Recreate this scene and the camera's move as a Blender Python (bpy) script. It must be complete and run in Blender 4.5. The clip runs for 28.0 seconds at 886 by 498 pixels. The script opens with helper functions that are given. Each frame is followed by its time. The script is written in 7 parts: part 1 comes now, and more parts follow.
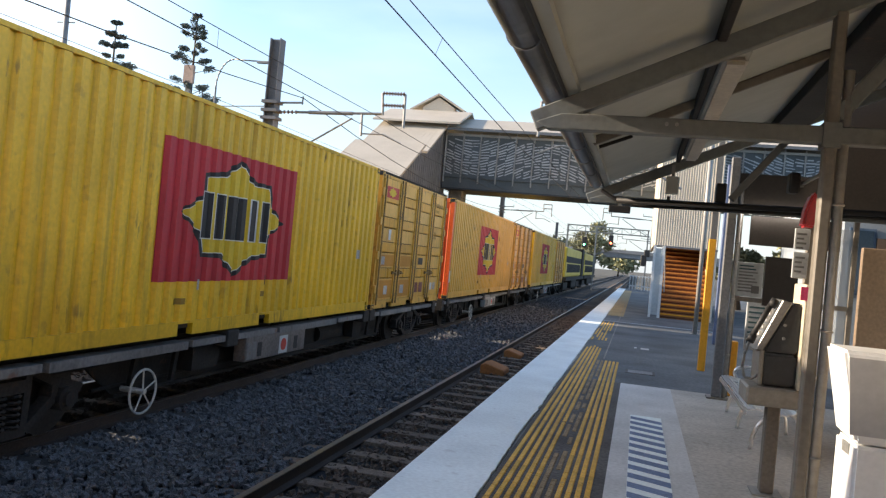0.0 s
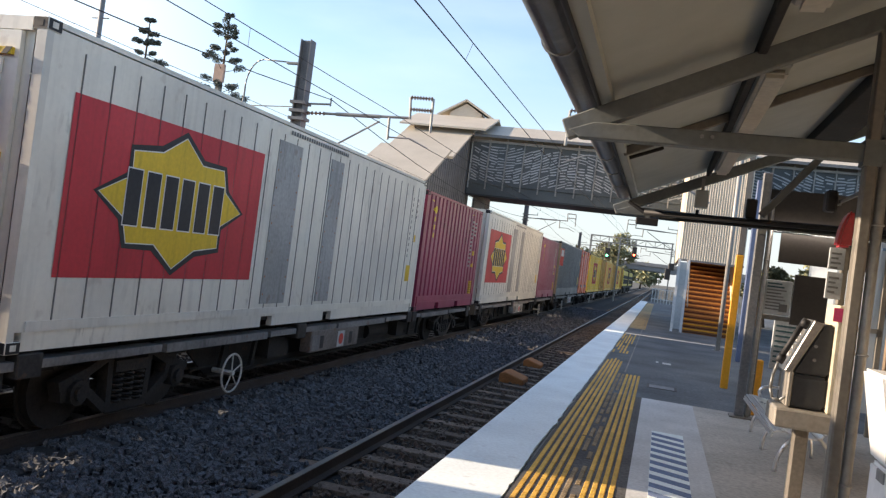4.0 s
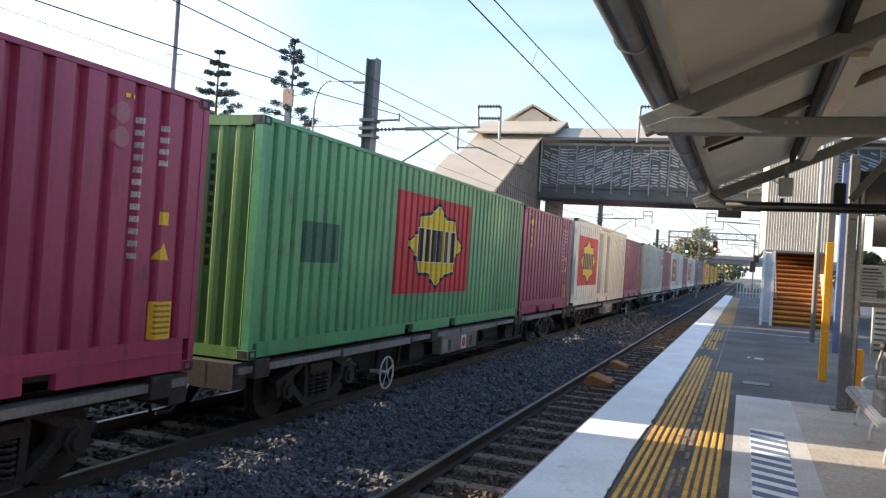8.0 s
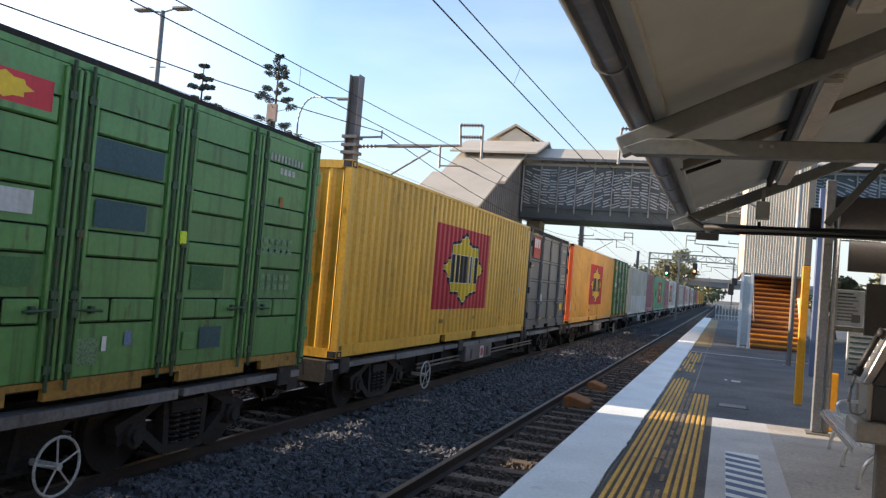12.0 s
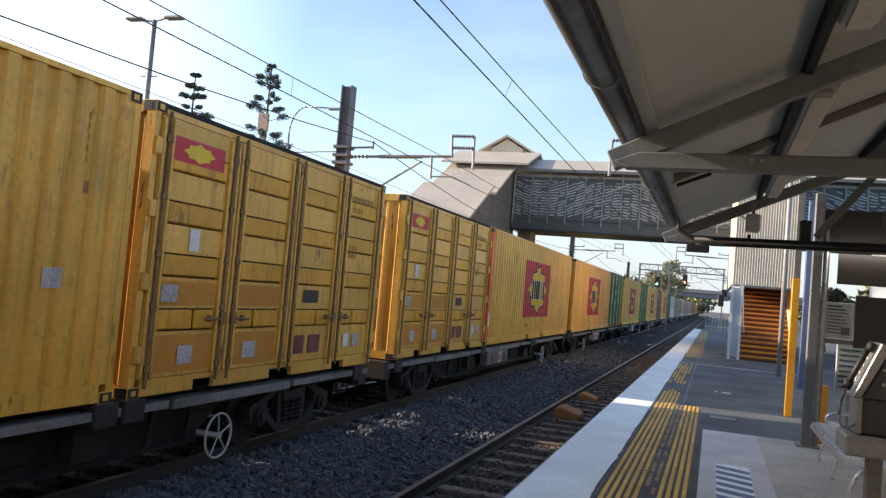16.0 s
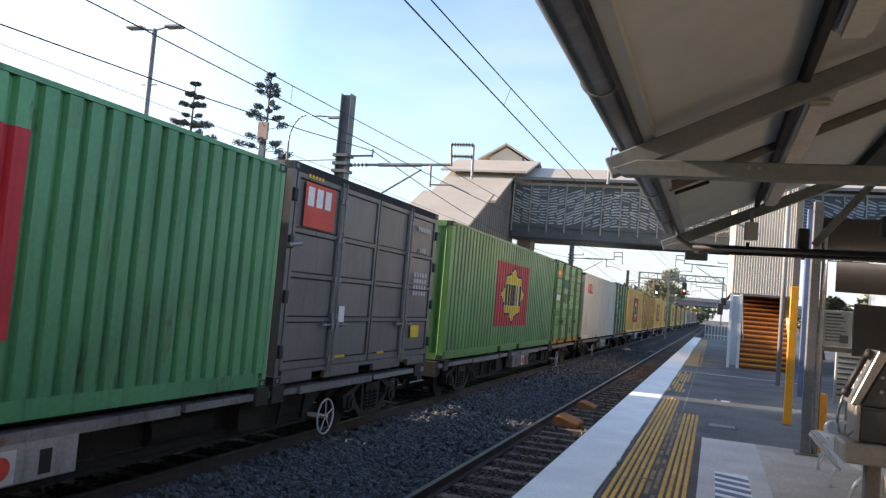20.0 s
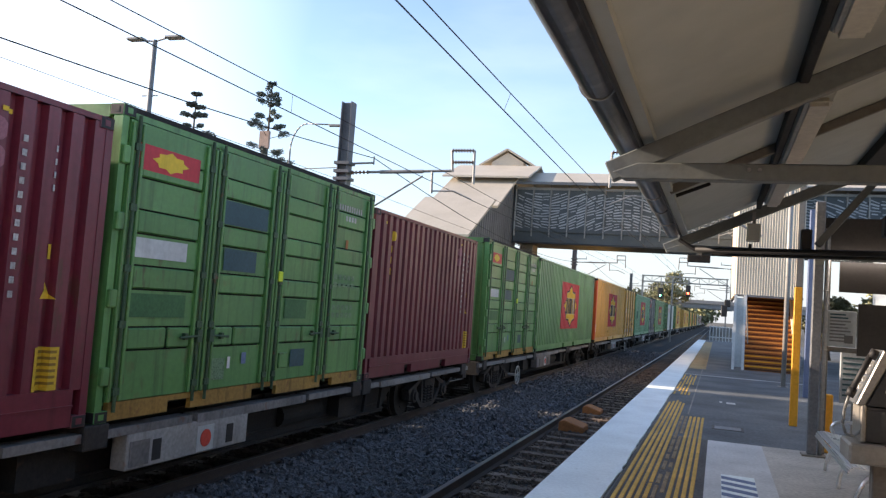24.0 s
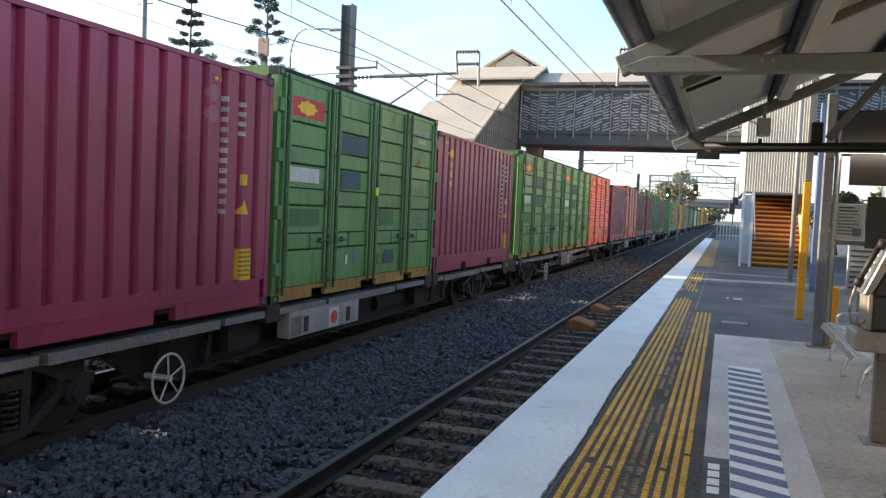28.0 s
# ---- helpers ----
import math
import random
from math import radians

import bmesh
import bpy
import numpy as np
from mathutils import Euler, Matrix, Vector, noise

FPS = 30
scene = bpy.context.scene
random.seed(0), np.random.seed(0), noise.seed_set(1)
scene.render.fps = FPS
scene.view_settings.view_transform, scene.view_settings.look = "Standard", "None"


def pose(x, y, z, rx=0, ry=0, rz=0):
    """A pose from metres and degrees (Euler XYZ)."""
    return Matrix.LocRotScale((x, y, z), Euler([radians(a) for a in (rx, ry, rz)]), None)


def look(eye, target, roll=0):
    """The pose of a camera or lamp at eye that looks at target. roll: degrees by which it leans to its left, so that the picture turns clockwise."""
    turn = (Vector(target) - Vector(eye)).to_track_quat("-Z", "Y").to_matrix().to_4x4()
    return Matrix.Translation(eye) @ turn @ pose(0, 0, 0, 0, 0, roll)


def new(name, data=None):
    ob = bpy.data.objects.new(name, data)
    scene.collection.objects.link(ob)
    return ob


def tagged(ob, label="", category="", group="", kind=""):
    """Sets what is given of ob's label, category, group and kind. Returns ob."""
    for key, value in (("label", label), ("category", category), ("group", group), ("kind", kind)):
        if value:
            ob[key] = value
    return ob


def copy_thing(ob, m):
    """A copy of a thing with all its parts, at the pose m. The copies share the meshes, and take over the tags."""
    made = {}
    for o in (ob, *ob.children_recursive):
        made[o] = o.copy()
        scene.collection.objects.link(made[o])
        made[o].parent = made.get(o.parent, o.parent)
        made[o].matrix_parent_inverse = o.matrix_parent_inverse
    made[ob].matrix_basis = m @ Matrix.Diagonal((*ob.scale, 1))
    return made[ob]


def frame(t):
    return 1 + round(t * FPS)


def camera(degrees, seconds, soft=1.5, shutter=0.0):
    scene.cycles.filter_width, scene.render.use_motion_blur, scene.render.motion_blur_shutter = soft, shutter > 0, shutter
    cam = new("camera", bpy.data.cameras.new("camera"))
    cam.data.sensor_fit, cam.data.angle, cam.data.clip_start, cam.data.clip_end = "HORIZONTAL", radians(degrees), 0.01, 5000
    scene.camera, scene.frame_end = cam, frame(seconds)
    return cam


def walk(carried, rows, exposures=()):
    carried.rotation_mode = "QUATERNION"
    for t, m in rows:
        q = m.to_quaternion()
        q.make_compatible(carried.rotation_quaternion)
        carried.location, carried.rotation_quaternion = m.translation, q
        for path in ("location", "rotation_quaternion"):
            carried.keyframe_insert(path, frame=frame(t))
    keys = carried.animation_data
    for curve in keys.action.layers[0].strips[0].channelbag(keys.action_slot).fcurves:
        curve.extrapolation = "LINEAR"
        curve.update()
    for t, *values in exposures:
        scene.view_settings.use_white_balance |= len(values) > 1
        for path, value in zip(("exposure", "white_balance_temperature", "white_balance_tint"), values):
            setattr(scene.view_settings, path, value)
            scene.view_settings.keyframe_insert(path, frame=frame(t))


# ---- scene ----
# ---------------------------------------------------------------- camera and walk
cam = camera(57.46, 28.0, soft=1.3)
PATH = [
    (0, 0.063, -0.049, 1.599, 13.68, 0.29, 5.37),
    (0.5, 0.039, -0.02, 1.606, 13.72, 0.31, 5.86),
    (1, 0.035, 0.004, 1.599, 13.8, 1.14, 6.15),
    (1.5, 0.031, 0.019, 1.602, 13.66, 1.2, 6.8),
    (2, 0.03, 0.023, 1.598, 13.78, 1.2, 7.01),
    (2.5, 0.031, 0.025, 1.599, 14.26, 1.03, 7.03),
    (4.5, 0.019, 0.02, 1.604, 15.62, 0.49, 7.16),
    (5, 0.028, 0.002, 1.6, 15.99, 0.99, 5.08),
    (5.5, 0.011, -0.013, 1.593, 17.5, 0.88, 3.56),
    (6, -0.009, -0.019, 1.595, 18.88, 0.69, 3.24),
    (6.5, -0.026, -0.017, 1.592, 20.3, 0.62, 3.6),
    (7, -0.034, -0.019, 1.603, 20.15, 0.64, 3.57),
    (7.5, -0.031, -0.02, 1.595, 20.33, 0.61, 3.64),
    (8, -0.022, -0.018, 1.6, 20.56, 0.61, 3.78),
    (8.5, -0.014, -0.012, 1.598, 20.49, 0.7, 3.88),
    (9, -0.014, -0.003, 1.599, 20.22, 0.87, 4.04),
    (9.5, -0.014, 0.012, 1.601, 20.08, 1.01, 4.2),
    (10, -0.024, 0.025, 1.607, 19.83, 1.19, 4.57),
    (10.5, -0.013, 0.004, 1.607, 19.76, 1.39, 4.72),
    (11, -0.007, 0.023, 1.604, 19.7, 1.59, 4.65),
    (11.5, 0.005, 0.017, 1.611, 19.48, 1.79, 4.57),
    (12, 0.004, 0.019, 1.6, 19.37, 1.98, 4.71),
    (12.5, 0.003, 0.03, 1.61, 19.37, 2.11, 4.72),
    (14.5, 0.001, 0.028, 1.607, 18.91, 2.5, 4.88),
    (15, 0.002, 0.033, 1.61, 18.75, 2.63, 4.89),
    (15.5, -0.001, 0.036, 1.612, 18.81, 2.73, 4.89),
    (16, -0.003, 0.023, 1.613, 18.79, 2.75, 4.91),
    (16.5, -0.008, 0.029, 1.61, 18.72, 2.85, 4.99),
    (17, -0.012, 0.026, 1.609, 18.72, 2.93, 5.04),
    (17.5, -0.009, 0.019, 1.602, 18.69, 3, 5.1),
    (18, -0.011, 0.031, 1.614, 18.74, 3.1, 5.05),
    (18.5, -0.005, 0.009, 1.608, 18.76, 3.15, 5.06),
    (19, -0, 0.008, 1.604, 18.8, 3.21, 5),
    (19.5, 0.002, -0.003, 1.609, 18.78, 3.23, 4.94),
    (20, 0.009, 0.01, 1.605, 18.8, 3.35, 4.93),
    (20.5, 0.014, 0.001, 1.616, 19.06, 3.41, 4.85),
    (21, 0.01, 0.006, 1.61, 19.01, 3.58, 4.73),
    (21.5, 0.01, 0.005, 1.617, 19.05, 3.68, 4.72),
    (23.5, 0.006, 0.01, 1.608, 19, 3.75, 4.44),
    (24, 0.017, 0.015, 1.607, 19.04, 3.76, 4.08),
    (24.5, 0.021, 0.008, 1.597, 19.07, 3.55, 3.63),
    (25, 0.012, -0.008, 1.583, 19.07, 2.93, 2.11),
    (25.5, 0.008, -0.012, 1.579, 19.09, -2.03, 1.76),
    (26, 0.009, -0.019, 1.576, 19.17, -3.05, 1.94),
    (26.5, 0.004, -0.01, 1.579, 19.2, -3.03, 2.12),
    (27, 0.006, -0.01, 1.583, 19.19, -2.95, 2.28),
    (27.5, 0.002, -0.015, 1.579, 19.12, -2.92, 2.55),
    (28, 0.001, -0.014, 1.578, 19.12, -2.92, 2.56),
]


def heading(x, y, z, yaw, pitch, roll):
    a, b = radians(yaw), radians(pitch)
    eye = Vector((x, y, z))
    return look(eye, eye + Vector((-math.sin(a) * math.cos(b), math.cos(a) * math.cos(b), math.sin(b))), roll)


walk(cam, [(r[0], heading(*r[1:])) for r in PATH], exposures=[(0, 1.27, 6880, 13), (2.5, 1.27, 6930, 14), (5, 1.12, 7010, 15), (6, 1.22, 6930, 14), (7, 1.12, 6930, 14), (8, 1.4, 6930, 15), (9, 1.27, 6880, 14), (11, 1.19, 6920, 16), (12, 1.12, 6830, 15), (17, 1.12, 6830, 16), (20, 1.24, 6830, 18), (24, 1.26, 6830, 17), (25, 1.57, 6960, 18), (26, 1.82, 7260, 22), (27, 1.67, 7060, 14), (28, 1.47, 7010, 12)])

# ---------------------------------------------------------------- world, sun, exposure
SUN_EL, SUN_AZ = 18.0, -95.5
world = bpy.data.worlds.new("sky")
scene.world = world
world.use_nodes = True
wn = world.node_tree.nodes
sky = wn.new("ShaderNodeTexSky")
sky.sky_type = "NISHITA"
sky.sun_disc = False
sky.sun_elevation, sky.sun_rotation = radians(SUN_EL), radians(SUN_AZ)
sky.air_density, sky.dust_density, sky.ozone_density = 1.0, 0.3, 2.2
wn["Background"].inputs[1].default_value = 0.14
# thin high cloud over the clear sky
wc_ = wn.new("ShaderNodeTexCoord")
wm_ = wn.new("ShaderNodeMapping")
wm_.inputs["Scale"].default_value = (1.0, 1.6, 4.0)
cl = wn.new("ShaderNodeTexNoise")
cl.inputs["Scale"].default_value, cl.inputs["Detail"].default_value = 2.2, 7.0
cr = wn.new("ShaderNodeMapRange")
cr.inputs[1].default_value, cr.inputs[2].default_value, cr.inputs[4].default_value = 0.54, 0.86, 0.12
cm = wn.new("ShaderNodeMix")
cm.data_type = "RGBA"
cm.inputs[7].default_value = (7.8, 8.0, 8.4, 1)
wl = world.node_tree.links
wl.new(wc_.outputs["Generated"], wm_.inputs[0])
wl.new(wm_.outputs[0], cl.inputs["Vector"])
wl.new(cl.outputs[0], cr.inputs[0])
# the veil thickens towards the sun, in the west
wd = wn.new("ShaderNodeVectorMath")
wd.operation = "DOT_PRODUCT"
wd.inputs[1].default_value = (-0.95, 0.05, 0.3)
wr = wn.new("ShaderNodeMapRange")
wr.inputs[1].default_value, wr.inputs[2].default_value, wr.inputs[4].default_value = 0.58, 1.05, 0.75
wa = wn.new("ShaderNodeMath")
wa.operation = "MAXIMUM"
wl.new(wc_.outputs["Generated"], wd.inputs[0])
wl.new(wd.outputs["Value"], wr.inputs[0])
wl.new(cr.outputs[0], wa.inputs[0])
wl.new(wr.outputs[0], wa.inputs[1])
wl.new(wa.outputs[0], cm.inputs[0])
wl.new(sky.outputs[0], cm.inputs[6])
# pale blue haze low over the horizon
hz = wn.new("ShaderNodeSeparateXYZ")
hr = wn.new("ShaderNodeMapRange")
hr.inputs[1].default_value, hr.inputs[2].default_value, hr.inputs[3].default_value, hr.inputs[4].default_value = 0.02, 0.24, 0.85, 0.0
hm_ = wn.new("ShaderNodeMix")
hm_.data_type = "RGBA"
hm_.inputs[7].default_value = (2.25, 2.65, 3.05, 1)
wl.new(wc_.outputs["Generated"], hz.inputs[0])
wl.new(hz.outputs[2], hr.inputs[0])
wl.new(hr.outputs[0], hm_.inputs[0])
wl.new(cm.outputs[2], hm_.inputs[6])
wl.new(hm_.outputs[2], wn["Background"].inputs[0])
sun = new("sun", bpy.data.lights.new("sun", "SUN"))
sun.data.energy, sun.data.angle, sun.data.color = 4.4, radians(0.6), (1.0, 0.85, 0.66)
SUN_FROM = Vector((-math.cos(radians(5.5)) * math.cos(radians(SUN_EL)), -math.sin(radians(5.5)) * math.cos(radians(SUN_EL)), math.sin(radians(SUN_EL))))
sun.matrix_world = look(SUN_FROM * 50, (0, 0, 0))

# ---------------------------------------------------------------- materials


def mat(name, rgb, rough=0.6, metal=0.0, grain=0.12, scale=8.0, blotch=0.15, bump=0.0, streak=0.0, stain=None, stain_amount=0.0, vary=0.0, coat=0.0, stretch=(1, 1, 1), scratch=0.0, dent=0.0, wander=False):
    """A painted, mineral or metal surface: two scales of colour change, optional run-down streaks, stains and relief."""
    m = bpy.data.materials.new(name)
    m.use_nodes = True
    nt = m.node_tree
    n, l = nt.nodes, nt.links
    b = n["Principled BSDF"]
    b.inputs["Roughness"].default_value, b.inputs["Metallic"].default_value = rough, metal
    if coat:
        b.inputs["Coat Weight"].default_value = coat
    tc = n.new("ShaderNodeTexCoord")
    mp = n.new("ShaderNodeMapping")
    mp.inputs["Scale"].default_value = stretch
    where = tc.outputs["Object"]
    if wander:
        # every object takes its own piece of the pattern
        chance, shift, add = n.new("ShaderNodeObjectInfo"), n.new("ShaderNodeVectorMath"), n.new("ShaderNodeVectorMath")
        shift.operation = "SCALE"
        shift.inputs[0].default_value = (31.0, 47.0, 23.0)
        l.new(chance.outputs["Random"], shift.inputs["Scale"])
        l.new(where, add.inputs[0])
        l.new(shift.outputs[0], add.inputs[1])
        where = add.outputs[0]
    l.new(where, mp.inputs[0])

    def noise_tex(s, detail=4.0, src=mp):
        t = n.new("ShaderNodeTexNoise")
        t.inputs["Scale"].default_value, t.inputs["Detail"].default_value = s, detail
        l.new(src.outputs[0], t.inputs["Vector"])
        return t

    def ramp(src, lo, hi):
        r = n.new("ShaderNodeMapRange")
        r.inputs[1].default_value, r.inputs[2].default_value = lo, hi
        l.new(src, r.inputs[0])
        return r.outputs[0]

    def mix(fac, a, c, mode="MIX"):
        x = n.new("ShaderNodeMix")
        x.data_type, x.blend_type = "RGBA", mode
        for sock, v in ((x.inputs[0], fac), (x.inputs[6], a), (x.inputs[7], c)):
            if hasattr(v, "is_linked"):
                l.new(v, sock)
            elif isinstance(v, (int, float)):
                sock.default_value = v
            else:
                sock.default_value = (*v, 1)
        return x.outputs[2]

    fine, broad = noise_tex(scale * 6, 6), noise_tex(scale * 0.25, 3)
    dark = tuple(c * (1 - grain * 1.6) for c in rgb)
    light = tuple(min(1, c * (1 + grain)) for c in rgb)
    col = mix(ramp(fine.outputs[0], 0.3, 0.7), dark, light)
    col = mix(ramp(broad.outputs[0], 0.35, 0.7), col, mix(1.0, col, tuple(1 - blotch for _ in rgb), "MULTIPLY"))
    if streak:
        mp2 = n.new("ShaderNodeMapping")
        mp2.inputs["Scale"].default_value = (6, 6, 0.35)
        l.new(where, mp2.inputs[0])
        st = noise_tex(1.6, 5, mp2)
        col = mix(ramp(st.outputs[0], 0.52, 0.75), col, mix(1.0, col, tuple(1 - streak for _ in rgb), "MULTIPLY"))
    if stain:
        sp = noise_tex(scale * 1.3, 8)
        k = n.new("ShaderNodeMath")
        k.operation = "MULTIPLY"
        l.new(ramp(sp.outputs[0], 0.63, 0.7), k.inputs[0])
        k.inputs[1].default_value = stain_amount
        col = mix(k.outputs[0], col, stain)
    if scratch:
        # rust: clusters of small pits with thin runs below them
        mp3 = n.new("ShaderNodeMapping")
        mp3.inputs["Scale"].default_value = (9, 9, 2.6)
        l.new(where, mp3.inputs[0])
        runs, cluster = noise_tex(1.3, 6, mp3), noise_tex(0.9, 3)
        k3, k4 = n.new("ShaderNodeMath"), n.new("ShaderNodeMath")
        k3.operation = k4.operation = "MULTIPLY"
        l.new(ramp(runs.outputs[0], 0.56, 0.66), k3.inputs[0])
        l.new(ramp(cluster.outputs[0], 0.54, 0.68), k3.inputs[1])
        l.new(k3.outputs[0], k4.inputs[0])
        k4.inputs[1].default_value = scratch
        col = mix(k4.outputs[0], col, (0.075, 0.038, 0.02))
        fade = noise_tex(0.35, 2)
        col = mix(ramp(fade.outputs[0], 0.4, 0.65), col, mix(1.0, col, (0.82, 0.83, 0.86), "MULTIPLY"))
    if vary:
        oi = n.new("ShaderNodeObjectInfo")
        hs = n.new("ShaderNodeHueSaturation")
        l.new(ramp(oi.outputs["Random"], 0, 1), hs.inputs["Value"])
        hs.inputs["Value"].default_value = 1
        mr = hs.inputs["Value"].links[0].from_node
        mr.inputs[3].default_value, mr.inputs[4].default_value = 1 - vary, 1 + vary
        l.new(col, hs.inputs["Color"])
        col = hs.outputs[0]
    l.new(col, b.inputs["Base Color"])
    rr = n.new("ShaderNodeMapRange")
    rr.inputs[3].default_value, rr.inputs[4].default_value = max(0.02, rough - 0.12), min(1, rough + 0.12)
    l.new(broad.outputs[0], rr.inputs[0])
    l.new(rr.outputs[0], b.inputs["Roughness"])
    if bump:
        bp = n.new("ShaderNodeBump")
        bp.inputs["Strength"].default_value, bp.inputs["Distance"].default_value = bump, 0.01
        l.new(fine.outputs[0], bp.inputs["Height"])
        if dent:
            soft_bump = n.new("ShaderNodeBump")
            soft_bump.inputs["Strength"].default_value, soft_bump.inputs["Distance"].default_value = dent, 0.05
            l.new(noise_tex(1.7, 2).outputs[0], soft_bump.inputs["Height"])
            l.new(soft_bump.outputs[0], bp.inputs["Normal"])
        l.new(bp.outputs[0], b.inputs["Normal"])
    return m


def glow(name, rgb, power):
    m = bpy.data.materials.new(name)
    m.use_nodes = True
    b = m.node_tree.nodes["Principled BSDF"]
    b.inputs["Base Color"].default_value = (*rgb, 1)
    b.inputs["Emission Color"].default_value, b.inputs["Emission Strength"].default_value = (*rgb, 1), power
    return m


def glass(name, rgb=(0.8, 0.85, 0.87), alpha=0.35):
    m = bpy.data.materials.new(name)
    m.use_nodes = True
    b = m.node_tree.nodes["Principled BSDF"]
    b.inputs["Base Color"].default_value = (*rgb, 1)
    b.inputs["Roughness"].default_value = 0.08
    b.inputs["Alpha"].default_value = alpha
    return m


RUST = (0.16, 0.06, 0.025)


def paint(name, rgb, streak=0.35, rust=0.45, rough=0.4, scratch=0.7, grain=0.07):
    return mat(name, rgb, rough, 0, grain, 3.0, 0.18, 0.08, streak, RUST, rust * 0.6, 0.05, scratch=scratch, dent=0.22, wander=True)


YELLOW = paint("yellow_paint", (0.86, 0.465, 0.055), 0.3)
DOOR_YELLOW = paint("door_yellow_paint", (0.84, 0.455, 0.075), 0.35, 0.8, scratch=1.0)
DOOR_PANEL_YELLOW = paint("deep_door_yellow_paint", (0.8, 0.38, 0.015), 0.35, 0.5)
# rust and the shade of the panel gaps, both in one colour
RUSTY_GAP_SHADE = mat("rust_brown_gap_shade", (0.085, 0.04, 0.018), 0.9, 0, 0.3, 8, 0.3)
BRIGHT_YELLOW = paint("bright_yellow_paint", (0.88, 0.52, 0.02))
ORANGE = paint("orange_paint", (0.88, 0.135, 0.028), 0.25)
GREY_BLUE = paint("slate_paint", (0.1, 0.125, 0.148), 0.2, 0.15)
DOOR_GREY = paint("door_grey_paint", (0.13, 0.133, 0.13), 0.25, 0.2)
MAROON = paint("maroon_paint", (0.32, 0.034, 0.095), 0.25, 0.15)
DARK_MAROON = paint("old_maroon_paint", (0.17, 0.022, 0.038), 0.35, 0.4)
WHITE = paint("white_paint", (0.8, 0.77, 0.67), 0.14, 0.3, scratch=0.35, grain=0.025)
BEIGE = paint("beige_paint", (0.6, 0.55, 0.455), 0.22, 0.35, scratch=0.7, grain=0.03)
PALE = paint("pale_grey_paint", (0.55, 0.58, 0.57), 0.2, 0.1)
PALE_BOX = paint("pale_grey_green_paint", (0.54, 0.55, 0.49), 0.18, 0.2, scratch=0.4, grain=0.03)
PALE_END = paint("dull_green_end_paint", (0.3, 0.37, 0.27), 0.35, 0.4)
GREEN = paint("green_paint", (0.08, 0.335, 0.15), 0.3, 0.2)
LEAF_GREEN = paint("leaf_green_paint", (0.105, 0.285, 0.082), 0.5, 0.4, scratch=0.9)
LIME = paint("lime_end_paint", (0.12, 0.28, 0.075), 0.3, 0.3)
PANEL_RED = mat("panel_red", (0.55, 0.025, 0.04), 0.55, 0, 0.06, 3, 0.18, 0, 0.2)
STAR_YELLOW = mat("star_yellow", (0.75, 0.5, 0.02), 0.55, 0, 0.06, 3, 0.15, 0, 0.2)
BLACK = mat("black_lettering", (0.018, 0.018, 0.02), 0.6, 0, 0.2, 4)
WHITE_MARK = mat("white_lettering", (0.75, 0.75, 0.73), 0.6, 0, 0.1, 6)
YELLOW_MARK = mat("yellow_lettering", (0.75, 0.48, 0.03), 0.6, 0, 0.1, 6)
RED_MARK = mat("red_marking", (0.62, 0.06, 0.035), 0.6, 0, 0.1, 6)
PATCH_BLUE = mat("blue_grey_patch", (0.028, 0.085, 0.1), 0.6, 0, 0.15, 6)
FAINT = mat("worn_white_lettering", (0.55, 0.52, 0.5), 0.7, 0, 0.25, 6, 0.3)
FAINT_PINK = mat("faint_pink_mark", (0.36, 0.14, 0.17), 0.7)
LABEL_INK = mat("label_ink", (0.3, 0.17, 0.02), 0.6)
GREEN_ROD = mat("grimy_green_rod", (0.045, 0.1, 0.045), 0.6, 0, 0.2, 6, 0.3, 0, 0.3, RUST, 0.6)
RUSTY_ROD = mat("rusty_yellow_rod", (0.26, 0.15, 0.05), 0.65, 0, 0.25, 6, 0.35, 0, 0.3, RUST, 0.9)
DOOR_ROD = mat("dull_door_rod", (0.2, 0.21, 0.22), 0.5, 0.4, 0.15, 6)
SILL_YELLOW = mat("rusty_yellow_sill", (0.42, 0.24, 0.05), 0.7, 0, 0.15, 4, 0.3, 0.1, 0.4, RUST, 0.8)
PANEL_GREY = mat("riveted_panel_grey", (0.36, 0.365, 0.355), 0.6, 0, 0.1, 3, 0.3, 0.1, 0.3, RUST, 0.4)
TAN_POST = mat("rust_tan_post", (0.24, 0.2, 0.16), 0.7, 0, 0.15, 4, 0.35, 0.1, 0.4, RUST, 0.5)
PATCH_GREEN = mat("dark_green_patch", (0.045, 0.16, 0.05), 0.6, 0, 0.15, 6, 0.2)
PALE_GREEN = mat("faded_pale_mark", (0.18, 0.3, 0.16), 0.7, 0, 0.3, 8, 0.3)
RUST_ORANGE = mat("rust_orange_mark", (0.4, 0.16, 0.05), 0.7)
YELLOW_PATCH = mat("deep_yellow_patch", (0.6, 0.25, 0.02), 0.6, 0, 0.1, 6, 0.2)
TAG_YELLOW = mat("fluorescent_tag", (0.7, 0.85, 0.03), 0.5)
UNDERFRAME = mat("wagon_frame_steel", (0.03, 0.027, 0.025), 0.8, 0.0, 0.25, 4, 0.3, 0.2, 0.3, RUST, 0.4)
# dark steel parts; behind door panels the colour stands in for gap shade
DARK_STEEL = mat("grimy_steel_and_gap_shade", (0.014, 0.013, 0.012), 0.85, 0.0, 0.3, 5, 0.3, 0.3, 0, RUST, 0.2)
BOGIE = mat("rusty_bogie_casting", (0.026, 0.022, 0.019), 0.85, 0.0, 0.3, 5, 0.3, 0.3, 0, RUST, 0.2)
